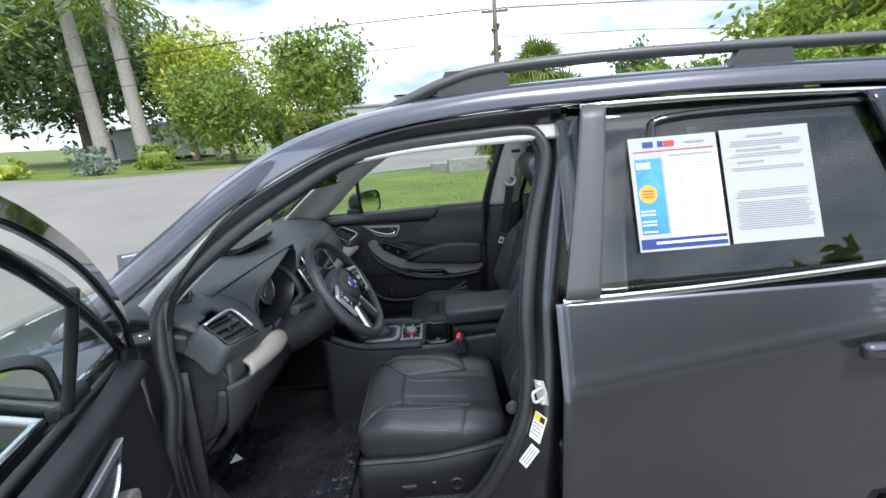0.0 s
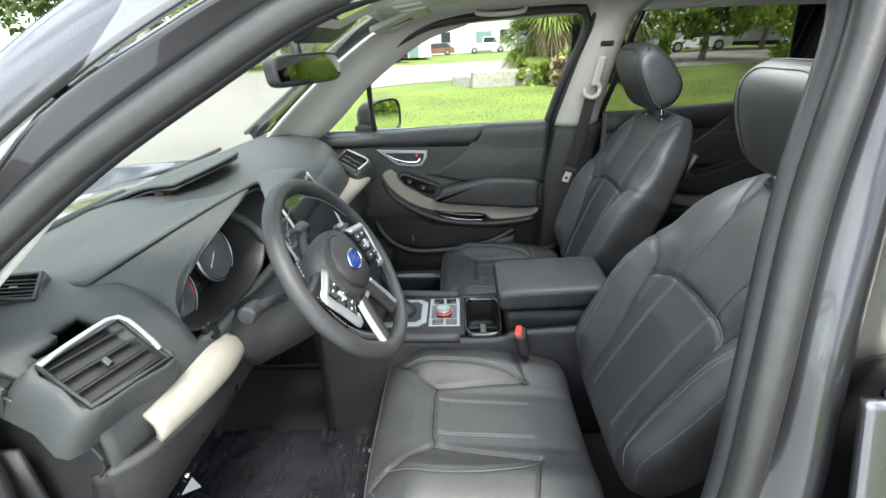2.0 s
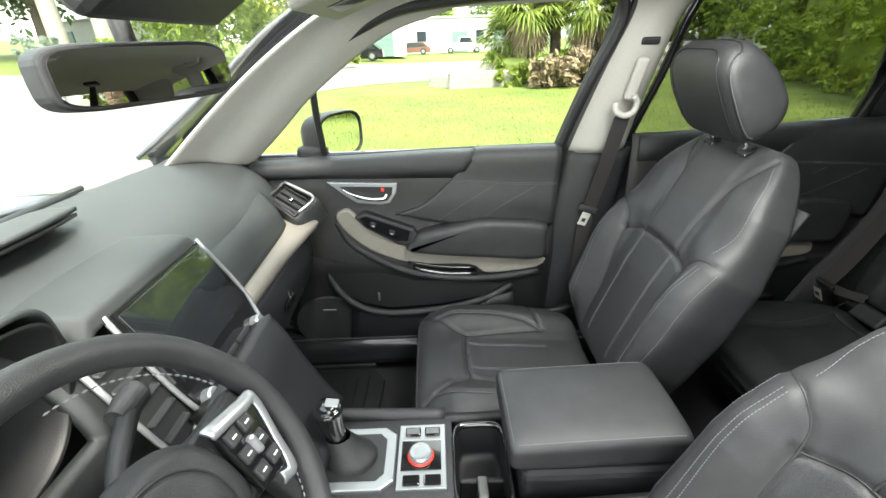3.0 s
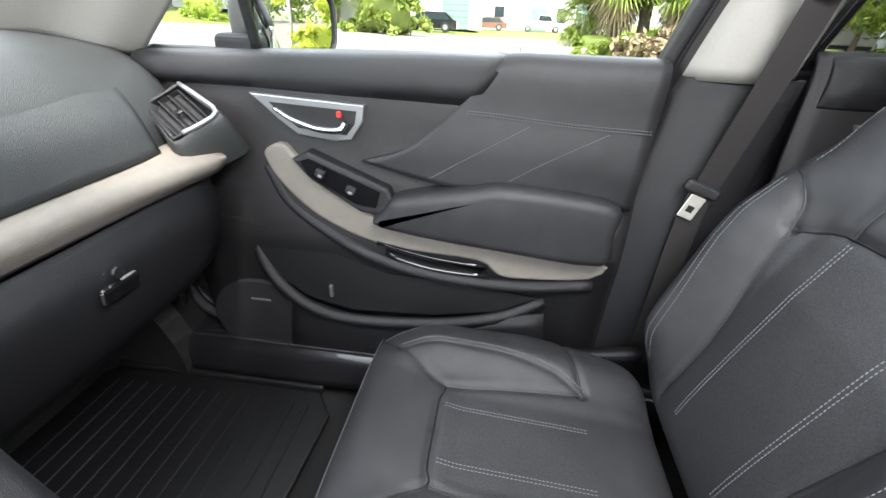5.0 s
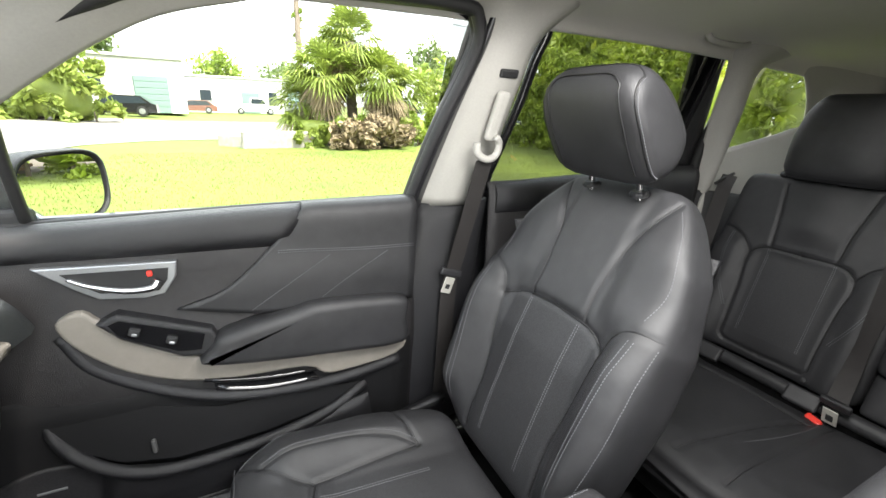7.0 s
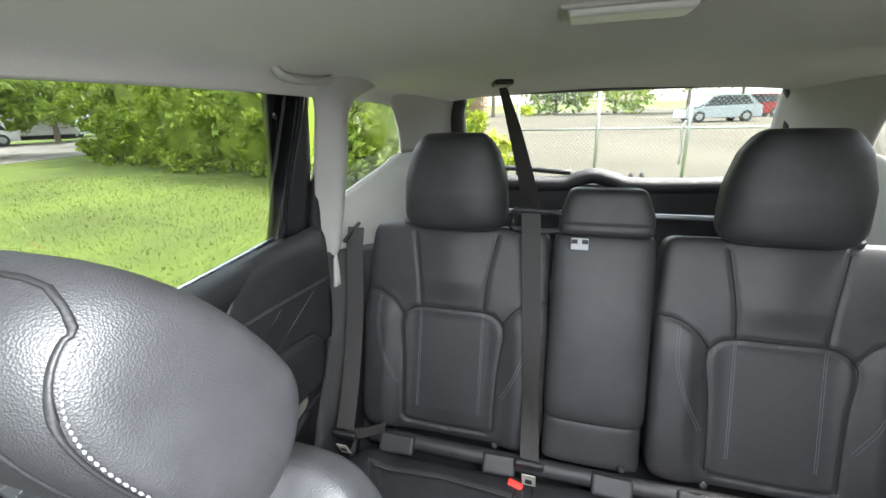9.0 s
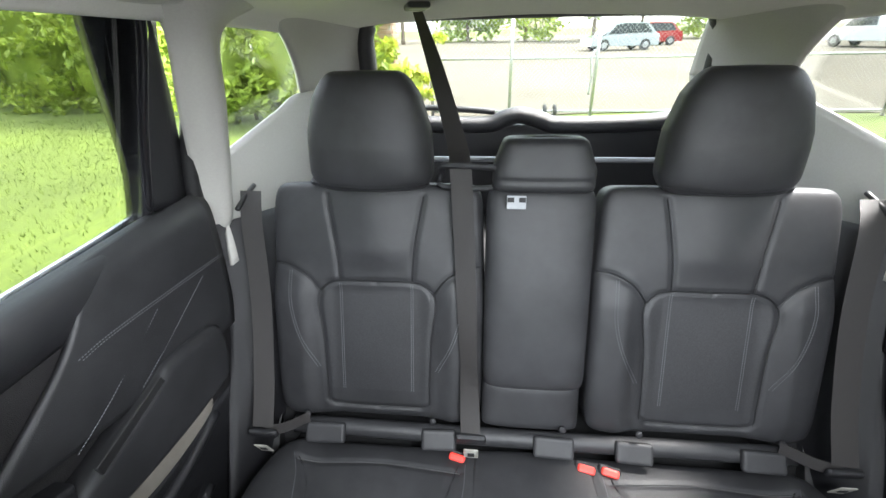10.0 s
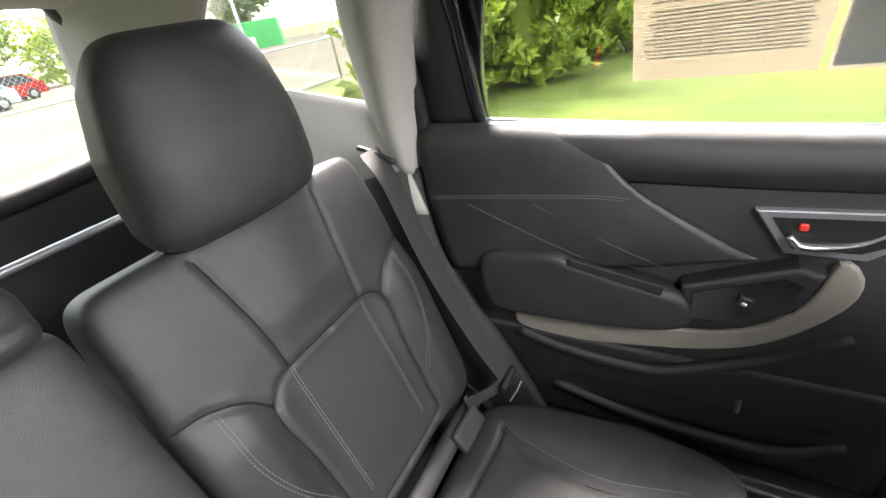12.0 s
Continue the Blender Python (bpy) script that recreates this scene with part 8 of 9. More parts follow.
gx = [-500, -120, -60, -40, -30, -20, -12, -6, -3, 0, 4, 9, 15, 30, 60, 150, 500]
gy = [-500, -100, -40, -15, -5, 0, 5, 12, 18, 24, 30, 40, 60, 120, 500]
tagged(mesh_part("ground", [(x, y, rise(x, y)) for x in gx for y in gy], [(i * len(gy) + j, (i + 1) * len(gy) + j, (i + 1) * len(gy) + j + 1, i * len(gy) + j + 1) for i in range(len(gx) - 1) for j in range(len(gy) - 1)], GRASS, None, smooth=False), "bright green mown lawn", "grass", kind="structure")


def paved(name, outline, mat, lift, label, category, cells=1.5):
    """A thin paved sheet following the ground, cut to a smooth outline."""
    o = np.array(spline(outline, 6, True))
    bm = bmesh.new()
    bm.faces.new([bm.verts.new((x, y, 0)) for x, y in o])
    xs = sorted({x for x in gx if o[:, 0].min() < x < o[:, 0].max()})
    for x in xs:
        bmesh.ops.bisect_plane(bm, geom=bm.verts[:] + bm.edges[:] + bm.faces[:], plane_co=(x, 0, 0), plane_no=(1, 0, 0))
    for v in bm.verts:
        v.co.z = rise(v.co.x, v.co.y) + lift
    return tagged(part(name, bm, mat), label, category, kind="structure")


paved("road", [(-90, -60), (-10, -60), (-3.2, -30), (-2.9, -6), (-3.0, 3), (-3.6, 7), (-4.2, 12), (-3.4, 16.2), (0, 18.3), (10, 19.4), (40, 20), (90, 22), (90, 33), (30, 33), (0, 34.5), (-8, 33), (-12.5, 28), (-17, 22), (-24, 23), (-40, 30), (-90, 45)], ASPH, 0.02, "pale worn asphalt road and forecourt", "road")
paved("driveway", [(-2.9, -3.6), (2, -3.7), (6.0, -3.2), (6.9, -1.5), (6.4, 1.3), (2, 1.7), (-2.9, 1.7)], GRAV, 0.015, "dark gravel driveway under the car", "driveway")
paved("parking_lot", [(9.6, 3.2), (9.6, -3), (9.8, -14), (14, -40), (80, -60), (85, 10), (45, 14), (20, 10)], LOT, 0.02, "sandy worn parking lot behind a fence", "parking lot")


def leaves(count, spread, size, seed, hole=0.0, shape="ball", clump=0.35):
    """Points and faces of many small bent leaves, in clumps, inside a rounded volume."""
    r = np.random.default_rng(seed)
    n_c = max(6, count // 45)
    c = []
    while len(c) < n_c:
        p = r.uniform(-1, 1, 3)
        d = np.linalg.norm(p) if shape == "ball" else np.max(np.abs(p))
        if d < 1 and d > hole:
            c.append(p * (0.85 + 0.25 * r.random()))
    c = np.array(c) * np.array(spread)
    o = c[r.integers(n_c, size=count)] + r.normal(0, clump * min(spread), (count, 3)) * (0.6, 0.6, 0.5)
    a = r.normal(0, 1, (count, 3))
    a /= np.linalg.norm(a, axis=1)[:, None]
    b = np.cross(a, r.normal(0, 1, (count, 3)))
    b /= np.linalg.norm(b, axis=1)[:, None]
    s = size * r.uniform(0.6, 1.4, (count, 1))
    nn = np.cross(a, b) * s * 0.15
    v = np.stack([o - a * s, o + b * s * 0.45 + nn, o + a * s, o - b * s * 0.45 + nn], 1).reshape(-1, 3)
    f = np.arange(count * 4).reshape(-1, 4).tolist()
    return v, f


def tree(name, at, height, crown, mat, label, count=3500, size=0.16, trunk=0.16, seed=1, lean=0.0, hole=0.35, crown_z=None):
    x, y = at
    z = rise(x, y)
    t = thing(name, (x, y, z), label, "tree" if name != "hedge" else "hedge")
    r = random.Random(seed)
    cz = crown_z or height - crown[2]
    trk = tube("trunk", [(x, y, z - 0.1), (x + lean * 0.3 + 0.1, y, z + cz * 0.4), (x + lean * 0.7 - 0.05, y + 0.1, z + cz * 0.75), (x + lean, y, z + cz + crown[2] * 0.4)], [trunk * 1.25, trunk, trunk * 0.7, trunk * 0.25], BARK, t, 10, label="rough tapered trunk")
    for k in range(6):
        a = k * 1.05 + r.random()
        tube("limb", [(x + lean * 0.7, y, z + cz * (0.55 + 0.07 * k)), (x + lean * 0.8 + crown[0] * 0.4 * math.cos(a), y + crown[1] * 0.4 * math.sin(a), z + cz * (0.7 + 0.06 * k) + 0.3), (x + lean + crown[0] * 0.8 * math.cos(a), y + crown[1] * 0.8 * math.sin(a), z + cz + crown[2] * r.uniform(-0.3, 0.5))], [trunk * 0.5, trunk * 0.3, trunk * 0.08], BARK, t, 6, sub=3)
    v, f = leaves(count, crown, size, seed, hole)
    mesh_part("crown", v + np.array((x + lean, y, z + cz)), f, mat, t, "leafy uneven crown", smooth=False)
    return t


def hedge(at, size, mat, label, count, leaf, seed, turn=0.0, group="hedges"):
    x, y = at
    z = rise(x, y)
    t = thing("hedge", (x, y, z), label, "hedge", group)
    v, f = leaves(count, (size[0] / 2, size[1] / 2, size[2] / 2), leaf, seed, 0.55, "box", 0.16)
    c, s = math.cos(radians(turn)), math.sin(radians(turn))
    mesh_part("foliage", np.stack([x + v[:, 0] * c - v[:, 1] * s, y + v[:, 0] * s + v[:, 1] * c, z + np.maximum(v[:, 2] + size[2] / 2, 0)], 1), f, mat, t, "dense small leaves", smooth=False)
    core = rbox(size[0] * 0.66, size[1] * 0.42, size[2] * 0.66, min(size) * 0.2, 3, pose(x, y, z + size[2] * 0.40, 0, 0, turn))
    part("core", core, mat, t, smooth=True)
    for k in range(4):
        tube("stem", [(x + (k - 1.5) * size[0] * 0.22 * c, y + (k - 1.5) * size[0] * 0.22 * s, z - 0.05), (x + (k - 1.5) * size[0] * 0.2 * c, y + (k - 1.5) * size[0] * 0.2 * s, z + size[2] * 0.6)], [0.04, 0.015], BARK, t, 6, sub=2)
    return t


def palm(at, height, trunk, label, seed, fronds=26, length=2.2, dead=10, pale=True, lean=0.0):
    x, y = at
    z = rise(x, y)
    t = thing("palm_tree", (x, y, z), label, "palm tree", "palm trees")
    r = random.Random(seed)
    tx = x + lean
    tube("trunk", [(x, y, z - 0.1), (x + lean * 0.4, y, z + height * 0.4), (tx, y, z + height)], [trunk * 1.2, trunk, trunk * 0.85], PALMB if pale else BARK, t, 12, label="ringed palm trunk")
    for mat, cnt, lo, hi, nm in ((PALML, fronds, -0.35, 1.1, "green_fronds"), (DEADF, dead, -1.2, -0.5, "dry_fronds")):
        if not cnt:
            continue
        v, f = [], []
        for k in range(cnt):
            a, e = r.uniform(0, 6.283), r.uniform(lo, hi)
            L = length * r.uniform(0.75, 1.1) * (0.75 if mat is DEADF else 1)
            d = np.array((math.cos(a), math.sin(a), 0.0))
            pts = []
            for i in range(9):
                q = i / 8
                pts.append(np.array((tx, y, z + height)) + d * L * q * math.cos(e * (1 - 0.5 * q)) + np.array((0, 0, L * (math.sin(e) * q - 0.55 * q * q))))
            sd = np.cross(d, (0, 0, 1))
            for i in range(2, 9):
                for sgn in (-1, 1):
                    o = pts[i]
                    w = L * 0.36 * (1 - abs(i / 8 - 0.55)) * r.uniform(0.7, 1.1)
                    tip = o + sd * sgn * w * 0.85 + d * w * 0.55 + np.array((0, 0, -w * r.uniform(0.15, 0.7)))
                    b = d * L * 0.022
                    kk = len(v)
                    v += [o - b, o + b, tip, (o + tip) / 2 - b * 1.3]
                    f.append((kk, kk + 1, kk + 2, kk + 3))
                kk = len(v)
                b = sd * 0.02
                v += [pts[i - 1] - b, pts[i - 1] + b, pts[i] + b, pts[i] - b]
                f.append((kk, kk + 1, kk + 2, kk + 3))
        mesh_part(nm, v, f, mat, t, "arching green fronds" if mat is PALML else "hanging dry fronds", smooth=False)
    return t


# front of the car
hedge((-21.4, 25.8), (4.0, 1.6, 1.8), LEAFS, "rounded silver-green shrub hedge beside the road", 2600, 0.10, 11, -35)
hedge((-19.0, 28.2), (5.2, 1.4, 1.6), LEAFG, "clipped green hedge beside the road", 3000, 0.09, 12, -35)
hedge((-26, 25), (3.2, 1.5, 1.2), LEAFY, "low yellow-green shrub beside the road", 1200, 0.11, 13, -35)
palm((-27.9, 35.8), 13.0, 0.55, "tall palm with a smooth pale trunk", 1, 30, 4.2, 0)
palm((-24.7, 36.2), 12.5, 0.55, "tall palm with a smooth pale trunk", 2, 30, 4.2, 0)
palm((-32, 30), 12.0, 0.5, "tall palm with a smooth pale trunk", 3, 24, 4.0, 0)
palm((-21.5, 38), 6.0, 0.3, "shaggy palm behind the hedge", 4, 30, 3.0, 12, False)
tree("tree", (-15.3, 31.5), 6.6, (3.6, 3.2, 2.9), LEAFM, "broad green tree beside the road", 6500, 0.19, 0.2, 21)
tree("tree", (-19.5, 38.0), 10.5, (4.2, 3.6, 3.0), LEAFY, "yellow-green flowering tree behind the hedge", 4500, 0.24, 0.25, 22)
tree("tree", (-11.6, 39.1), 10.2, (3.2, 3.0, 4.0), LEAFY, "thin airy yellow-green tree", 2600, 0.22, 0.16, 23, hole=0.1)
tree("tree", (-15.2, 42.0), 8.0, (2.2, 2.2, 3.6), LEAFM, "thin airy green tree beside the road", 1700, 0.22, 0.14, 24, hole=0.1)
tree("tree", (-36, 44.8), 17.0, (10, 9, 6.5), LEAFD, "large dark oak with a spreading crown", 9000, 0.42, 0.5, 25)
tree("tree", (-48, 38), 15.0, (9, 9, 6.0), LEAFD, "large dark oak with a spreading crown", 7000, 0.42, 0.5, 26)
tree("tree", (-27, 46), 11.0, (5, 5, 4.5), LEAFD, "dark oak behind the palms", 4000, 0.34, 0.35, 27)


def building(at, size, label, seed, doors, windows, turn=0.0):
    x, y = at
    z = rise(x, y)
    w, d, h = size
    t = thing("building", (x, y, z), label, "building", "low buildings")
    m = pose(x, y, z, 0, 0, turn)
    part("wall", rbox(w, d, h, 0.02, 1, m @ pose(0, d / 2, h / 2)), WALLW, t, "white rendered wall")
    part("roof", rbox(w + 0.3, d + 0.3, 0.25, 0.05, 1, m @ pose(0, d / 2, h + 0.12)), ROOFG, t, "flat grey roof edge")
    for px_, wd, ht in doors:
        dr = part("roller_door", rbox(wd, 0.12, ht, 0.02, 1, m @ pose(px_, -0.05, ht / 2)), GREEND, t, "closed roller door")
        for k in range(6):
            part("door_slat", rbox(wd * 0.96, 0.03, ht / 7.5, 0.01, 1, m @ pose(px_, -0.12, ht * (k + 0.5) / 6)), GREEND, dr)
    for px_, wd, ht, zz in windows:
        wn_ = part("window", rbox(wd + 0.16, 0.10, ht + 0.16, 0.02, 1, m @ pose(px_, -0.04, zz)), WALLW, t)
        part("pane", rbox(wd, 0.04, ht, 0.01, 1, m @ pose(px_, -0.09, zz)), GLASSD, wn_)
    return t


building((-36, 50), (22, 8, 3.2), "long low white building behind the trees", 1, [(-4, 2.5, 2.4)], [(4, 1.5, 1.2, 1.7), (8, 1.5, 1.2, 1.7)], -35)
building((-13, 52), (15, 8, 4.2), "low white warehouse behind the trees", 2, [(5, 3, 3)], [(-4, 1.4, 1.0, 2.0)])
building((-9.5, 43.5), (14, 9, 4.2), "white single-storey warehouse with a green door", 3, [(4.6, 2.4, 2.9)], [(-0.6, 0.9, 1.5, 2.6), (0.9, 0.9, 1.5, 2.6)], 8)
building((4.5, 62), (19, 10, 4.0), "long white single-storey warehouse", 4, [(-1, 2.0, 2.5), (5, 3.0, 3.0)], [(-6, 1.2, 1.2, 2.0), (1.6, 1.0, 1.6, 1.8)], 4)
part_box = thing("blue_bin", (-14.2, 44.5, rise(-14.2, 44.5)), "blue waste skip by the warehouse", "skip")
part("bin_body", rbox(1.8, 1.2, 1.3, 0.1, 2, pose(-14.2, 44.5, rise(-14.2, 0) + 0.65)), material("blue_paint", (0.02, 0.12, 0.45), 0.5), part_box)
part("bin_lid", rbox(1.85, 1.25, 0.1, 0.04, 2, pose(-14.2, 44.5, rise(-14.2, 0) + 1.35)), BLACK, part_box)
# passenger side: palm clump on the lawn, culvert, far plants
def sabal(at, height, trunk, label, seed, fans=46, size=0.85, dead=18, lean=0.0):
    """Fan palm: a booted trunk, a round crown of fan leaves and a skirt of dry ones."""
    x, y = at
    t = thing("palm_tree", (x, y, rise(x, y)), label, "palm tree", "palm trees")
    r = random.Random(seed)
    top = np.array((x + lean, y, rise(x, y) + height))
    tube("trunk", [(x, y, -0.1), (x + lean * 0.4, y, height * 0.45), tuple(top)], [trunk * 1.2, trunk, trunk * 1.1], BARK, t, 10, label="rough booted trunk")
    for mat, cnt, lo, hi, nm in ((PALML, fans, -0.45, 1.45, "green_fans"), (DEADF, dead, -1.35, -0.6, "dry_fans")):
        v, f = [], []
        for k in range(cnt):
            a, e = r.uniform(0, 6.283), r.uniform(lo, hi)
            d = np.array((math.cos(a) * math.cos(e), math.sin(a) * math.cos(e), math.sin(e)))
            sd = np.array((-math.sin(a), math.cos(a), 0.0))
            up = np.cross(sd, d) * -1
            q = size * r.uniform(0.8, 1.15) * (0.85 if mat is DEADF else 1)
            c = top + d * q * 0.75
            kk = len(v)
            v += [top - sd * 0.012, top + sd * 0.012, c + sd * 0.012, c - sd * 0.012]
            f.append((kk, kk + 1, kk + 2, kk + 3))
            for i in range(13):
                w = -1.35 + 2.7 * i / 12
                dr = d * math.cos(w) + sd * math.sin(w)
                ln = q * (0.95 - 0.22 * abs(w)) * r.uniform(0.88, 1.08)
                sag = np.array((0, 0, -ln * (0.28 + 0.3 * r.random())))
                sw_ = np.cross(dr, up) * 0.028
                kk = len(v)
                v += [c, c + dr * ln * 0.55 + sw_ + sag * 0.25, c + dr * ln + sag, c + dr * ln * 0.55 - sw_ + sag * 0.25]
                f.append((kk, kk + 1, kk + 2, kk + 3))
        mesh_part(nm, v, f, mat, t, "round crown of fan leaves" if mat is PALML else "hanging dry fan leaves", smooth=False)
    return t


for k, (x, y, h, tr, dd) in enumerate(((3.4, 15.6, 2.3, 0.17, 16), (4.3, 16.2, 3.5, 0.18, 26), (5.2, 15.5, 2.2, 0.16, 20), (2.6, 16.6, 1.3, 0.2, 8), (6.1, 16.8, 1.9, 0.16, 18), (3.7, 17.0, 2.9, 0.16, 14))):
    sabal((x, y), h, tr, "shaggy sabal palm with hanging dry fans on the lawn", 40 + k, 84, 0.95, dd + 14, 0.1 * (k - 2))
for k, (x, y, s_) in enumerate(((2.7, 15.2, 1.2), (3.9, 14.9, 0.9), (5.6, 14.9, 1.0), (6.8, 15.8, 1.3))):
    hedge((x, y), (1.6, 1.2, s_), PALML if k % 2 == 0 else LEAFM, "low palmetto scrub on the lawn", 700, 0.16, 60 + k, 20 * k, "scrub")
v, f = leaves(2600, (1.6, 0.9, 0.5), 0.13, 70, 0.0)
bh = thing("brush_heap", (4.4, 14.2, 0), "heap of dry fallen palm fronds", "brush")
mesh_part("dry_fronds", [(p[0] + 4.4, p[1] + 14.3, max(p[2] + 0.5, 0.02)) for p in v], f, DEADF, bh, smooth=False)
cu_ = thing("culvert", (1.5, 14.8, 0), "weathered concrete culvert headwall in the lawn", "culvert")
part("headwall", rbox(2.2, 0.35, 0.55, 0.04, 2, pose(1.5, 14.9, 0.24, 0, 0, 10)), CONC, cu_)
part("wing_wall", rbox(1.1, 0.3, 0.4, 0.04, 2, pose(0.25, 15.4, 0.16, 0, 0, -40)), CONC, cu_)
hedge((-7.4, 28.6), (4.6, 3.0, 2.8), PALML, "rounded palmetto bush across the road", 2600, 0.26, 71, 0)
tree("tree", (-8.4, 29.5), 8.5, (3.2, 3.0, 2.6), LEAFM, "leaning tree across the road", 3000, 0.24, 0.2, 72, 1.0)
for k in range(9):
    x, y = -34 + 11 * k + 3 * math.sin(k * 2.3), 82 + 6 * math.cos(k * 1.7)
    tree("tree", (x, y), 10.5 + 2.5 * math.sin(k * 1.3), (3.8, 3.6, 3.4), LEAFM if k % 2 else LEAFD, "far tree with an open crown", 1500, 0.42, 0.22, 80 + k, hole=0.05)
for k, (x, y, hh) in enumerate(((15.5, 17.5, 5.5), (18, 15.5, 9.0), (16.2, 12.5, 8.0), (21, 21, 10.0), (12.2, 23, 3.8), (25, 28, 10), (30, 34, 10), (20, 31, 4.5))):
    tree("tree", (x, y), hh, (2.8, 2.6, hh * 0.36), (LEAFG, LEAFM, LEAFY)[k % 3] if k < 5 else LEAFM, "young pine and scrub tree beyond the lawn", 3000, 0.20, 0.14, 100 + k, hole=0.1)
# tall hedge along the lawn
for k, (x, y, a, hh) in enumerate(((8.9, 3.4, 85, 2.7), (9.3, 5.6, 70, 3.0), (10.0, 8.2, 72, 3.2), (10.7, 10.8, 75, 3.4), (11.5, 13.4, 72, 3.5), (12.4, 16.0, 70, 3.4))):
    hedge((x, y), (3.0, 1.9, hh), LEAFG, "tall dense green hedge along the lawn", 6500, 0.085, 120 + k, a, "tall hedge")
hedge((8.75, 1.75), (1.5, 1.1, 1.35), LEAFY, "yellow-green shrub beside the fence", 1500, 0.08, 131, 60)
for k, (x, y, a, hh) in enumerate(((4.75, -6.2, -62, 2.6), (3.75, -7.8, -62, 2.7), (2.6, -10.0, -62, 2.8))):
    hedge((x, y), (2.8, 1.8, hh), LEAFG, "dense green hedge on the driver's side lawn", 9000, 0.10, 140 + k, a, "near hedge")
for k in range(10):
    tree("tree", (-40 + 10 * k, -46 - 4 * math.sin(k * 1.9)), 7.0 + 1.5 * math.sin(k), (4.8, 3.6, 2.6), LEAFD if k % 2 else LEAFM, "dark tree in a row across the lawn", 1800, 0.36, 0.25, 150 + k, hole=0.1)
# back: fence, pier, lot
fn_ = thing("chain_link_fence", (9.2, -4, 0), "galvanised chain-link fence and gate before the lot", "fence")
for k, y in enumerate((1.2, -0.26, -1.77, -4.2, -6.8, -9.4)):
    tube("post", [(9.2, y, -0.05), (9.2, y, 2.15)], 0.032, GALV, fn_, 10, sub=1)
for z in (0.10, 1.02, 2.12):
    tube("rail", [(9.2, 1.2, z), (9.2, -9.4, z)], 0.021, GALV, fn_, 8, sub=1)
v, f = [], []
for k in range(-32, 150):
    for sg in (-1, 1):
        y0 = 1.2 - 0.075 * k
        a0, b0 = (y0, 0.06), (y0 - sg * 2.05, 2.11)
        lo, hi = max(min(a0[0], b0[0]), -9.4), min(max(a0[0], b0[0]), 1.2)
        if hi - lo < 0.05:
            continue
        zz = lambda yy: 0.06 + (a0[0] - yy) * sg if sg > 0 else 0.06 + (yy - a0[0])
        p0, p1 = np.array((9.2, lo, zz(lo))), np.array((9.2, hi, zz(hi)))
        kk = len(v)
        for p in (p0, p1):
            for dx, dz in ((0.002, 0), (-0.001, 0.0018), (-0.001, -0.0018)):
                v.append(p + np.array((dx, 0, dz)))
        f += [(kk, kk + 1, kk + 4, kk + 3), (kk + 1, kk + 2, kk + 5, kk + 4), (kk + 2, kk, kk + 3, kk + 5)]
tagged(mesh_part("wire_mesh", v, f, GALV, fn_, "diamond wire mesh", smooth=False), kind="stuff")
tube("gate_chain", [(9.17, -1.72, 1.15), (9.16, -1.66, 1.0), (9.16, -1.70, 0.7), (9.16, -1.68, 0.4)], 0.022, GALV, fn_, 6, label="hanging chain")
for dy in (-0.09, 0.09):
    cw = part("gate_caster", lathe([(0.11, -0.03), (0.13, -0.02), (0.13, 0.02), (0.11, 0.03)], 20, frame_axes((8.95, -0.98 + dy, 0.14), (1, 0, 0), (0, 0, -1), (0, 1, 0))), RUBBER, fn_, "black caster wheel")
    part("caster_hub", lathe([(0.05, -0.034), (0.06, 0.0), (0.05, 0.034)], 16, frame_axes((8.95, -0.98 + dy, 0.14), (1, 0, 0), (0, 0, -1), (0, 1, 0))), PAPER, cw)
pier = thing("brick_pier", (9.9, 2.3, 0), "tan brick gate pier beside the hedge", "brick pier")
part("mortar_core", rbox(0.58, 0.58, 2.4, 0.01, 1, pose(9.9, 2.3, 1.2)), MORT, pier)
bme = rbox(0.19, 0.03, 0.062, 0.006, 1)
bmesh_data = bpy.data.meshes.new("brick")
bme.to_mesh(bmesh_data)
bme.free()
bmesh_data.materials.append(BRICK)
for row in range(33):
    for k in range(3):
        for face in range(2):
            b = new("brick", bmesh_data)
            o = (k - 1) * 0.2 + (0.05 if row % 2 else -0.05)
            b.matrix_world = pose(9.9 + o, 2.3 - 0.30, 0.04 + row * 0.0725) if face else pose(9.9 - 0.30, 2.3 + o, 0.04 + row * 0.0725, 0, 0, 90)
            b.parent = pier
            b.matrix_parent_inverse = pier.matrix_world.inverted()


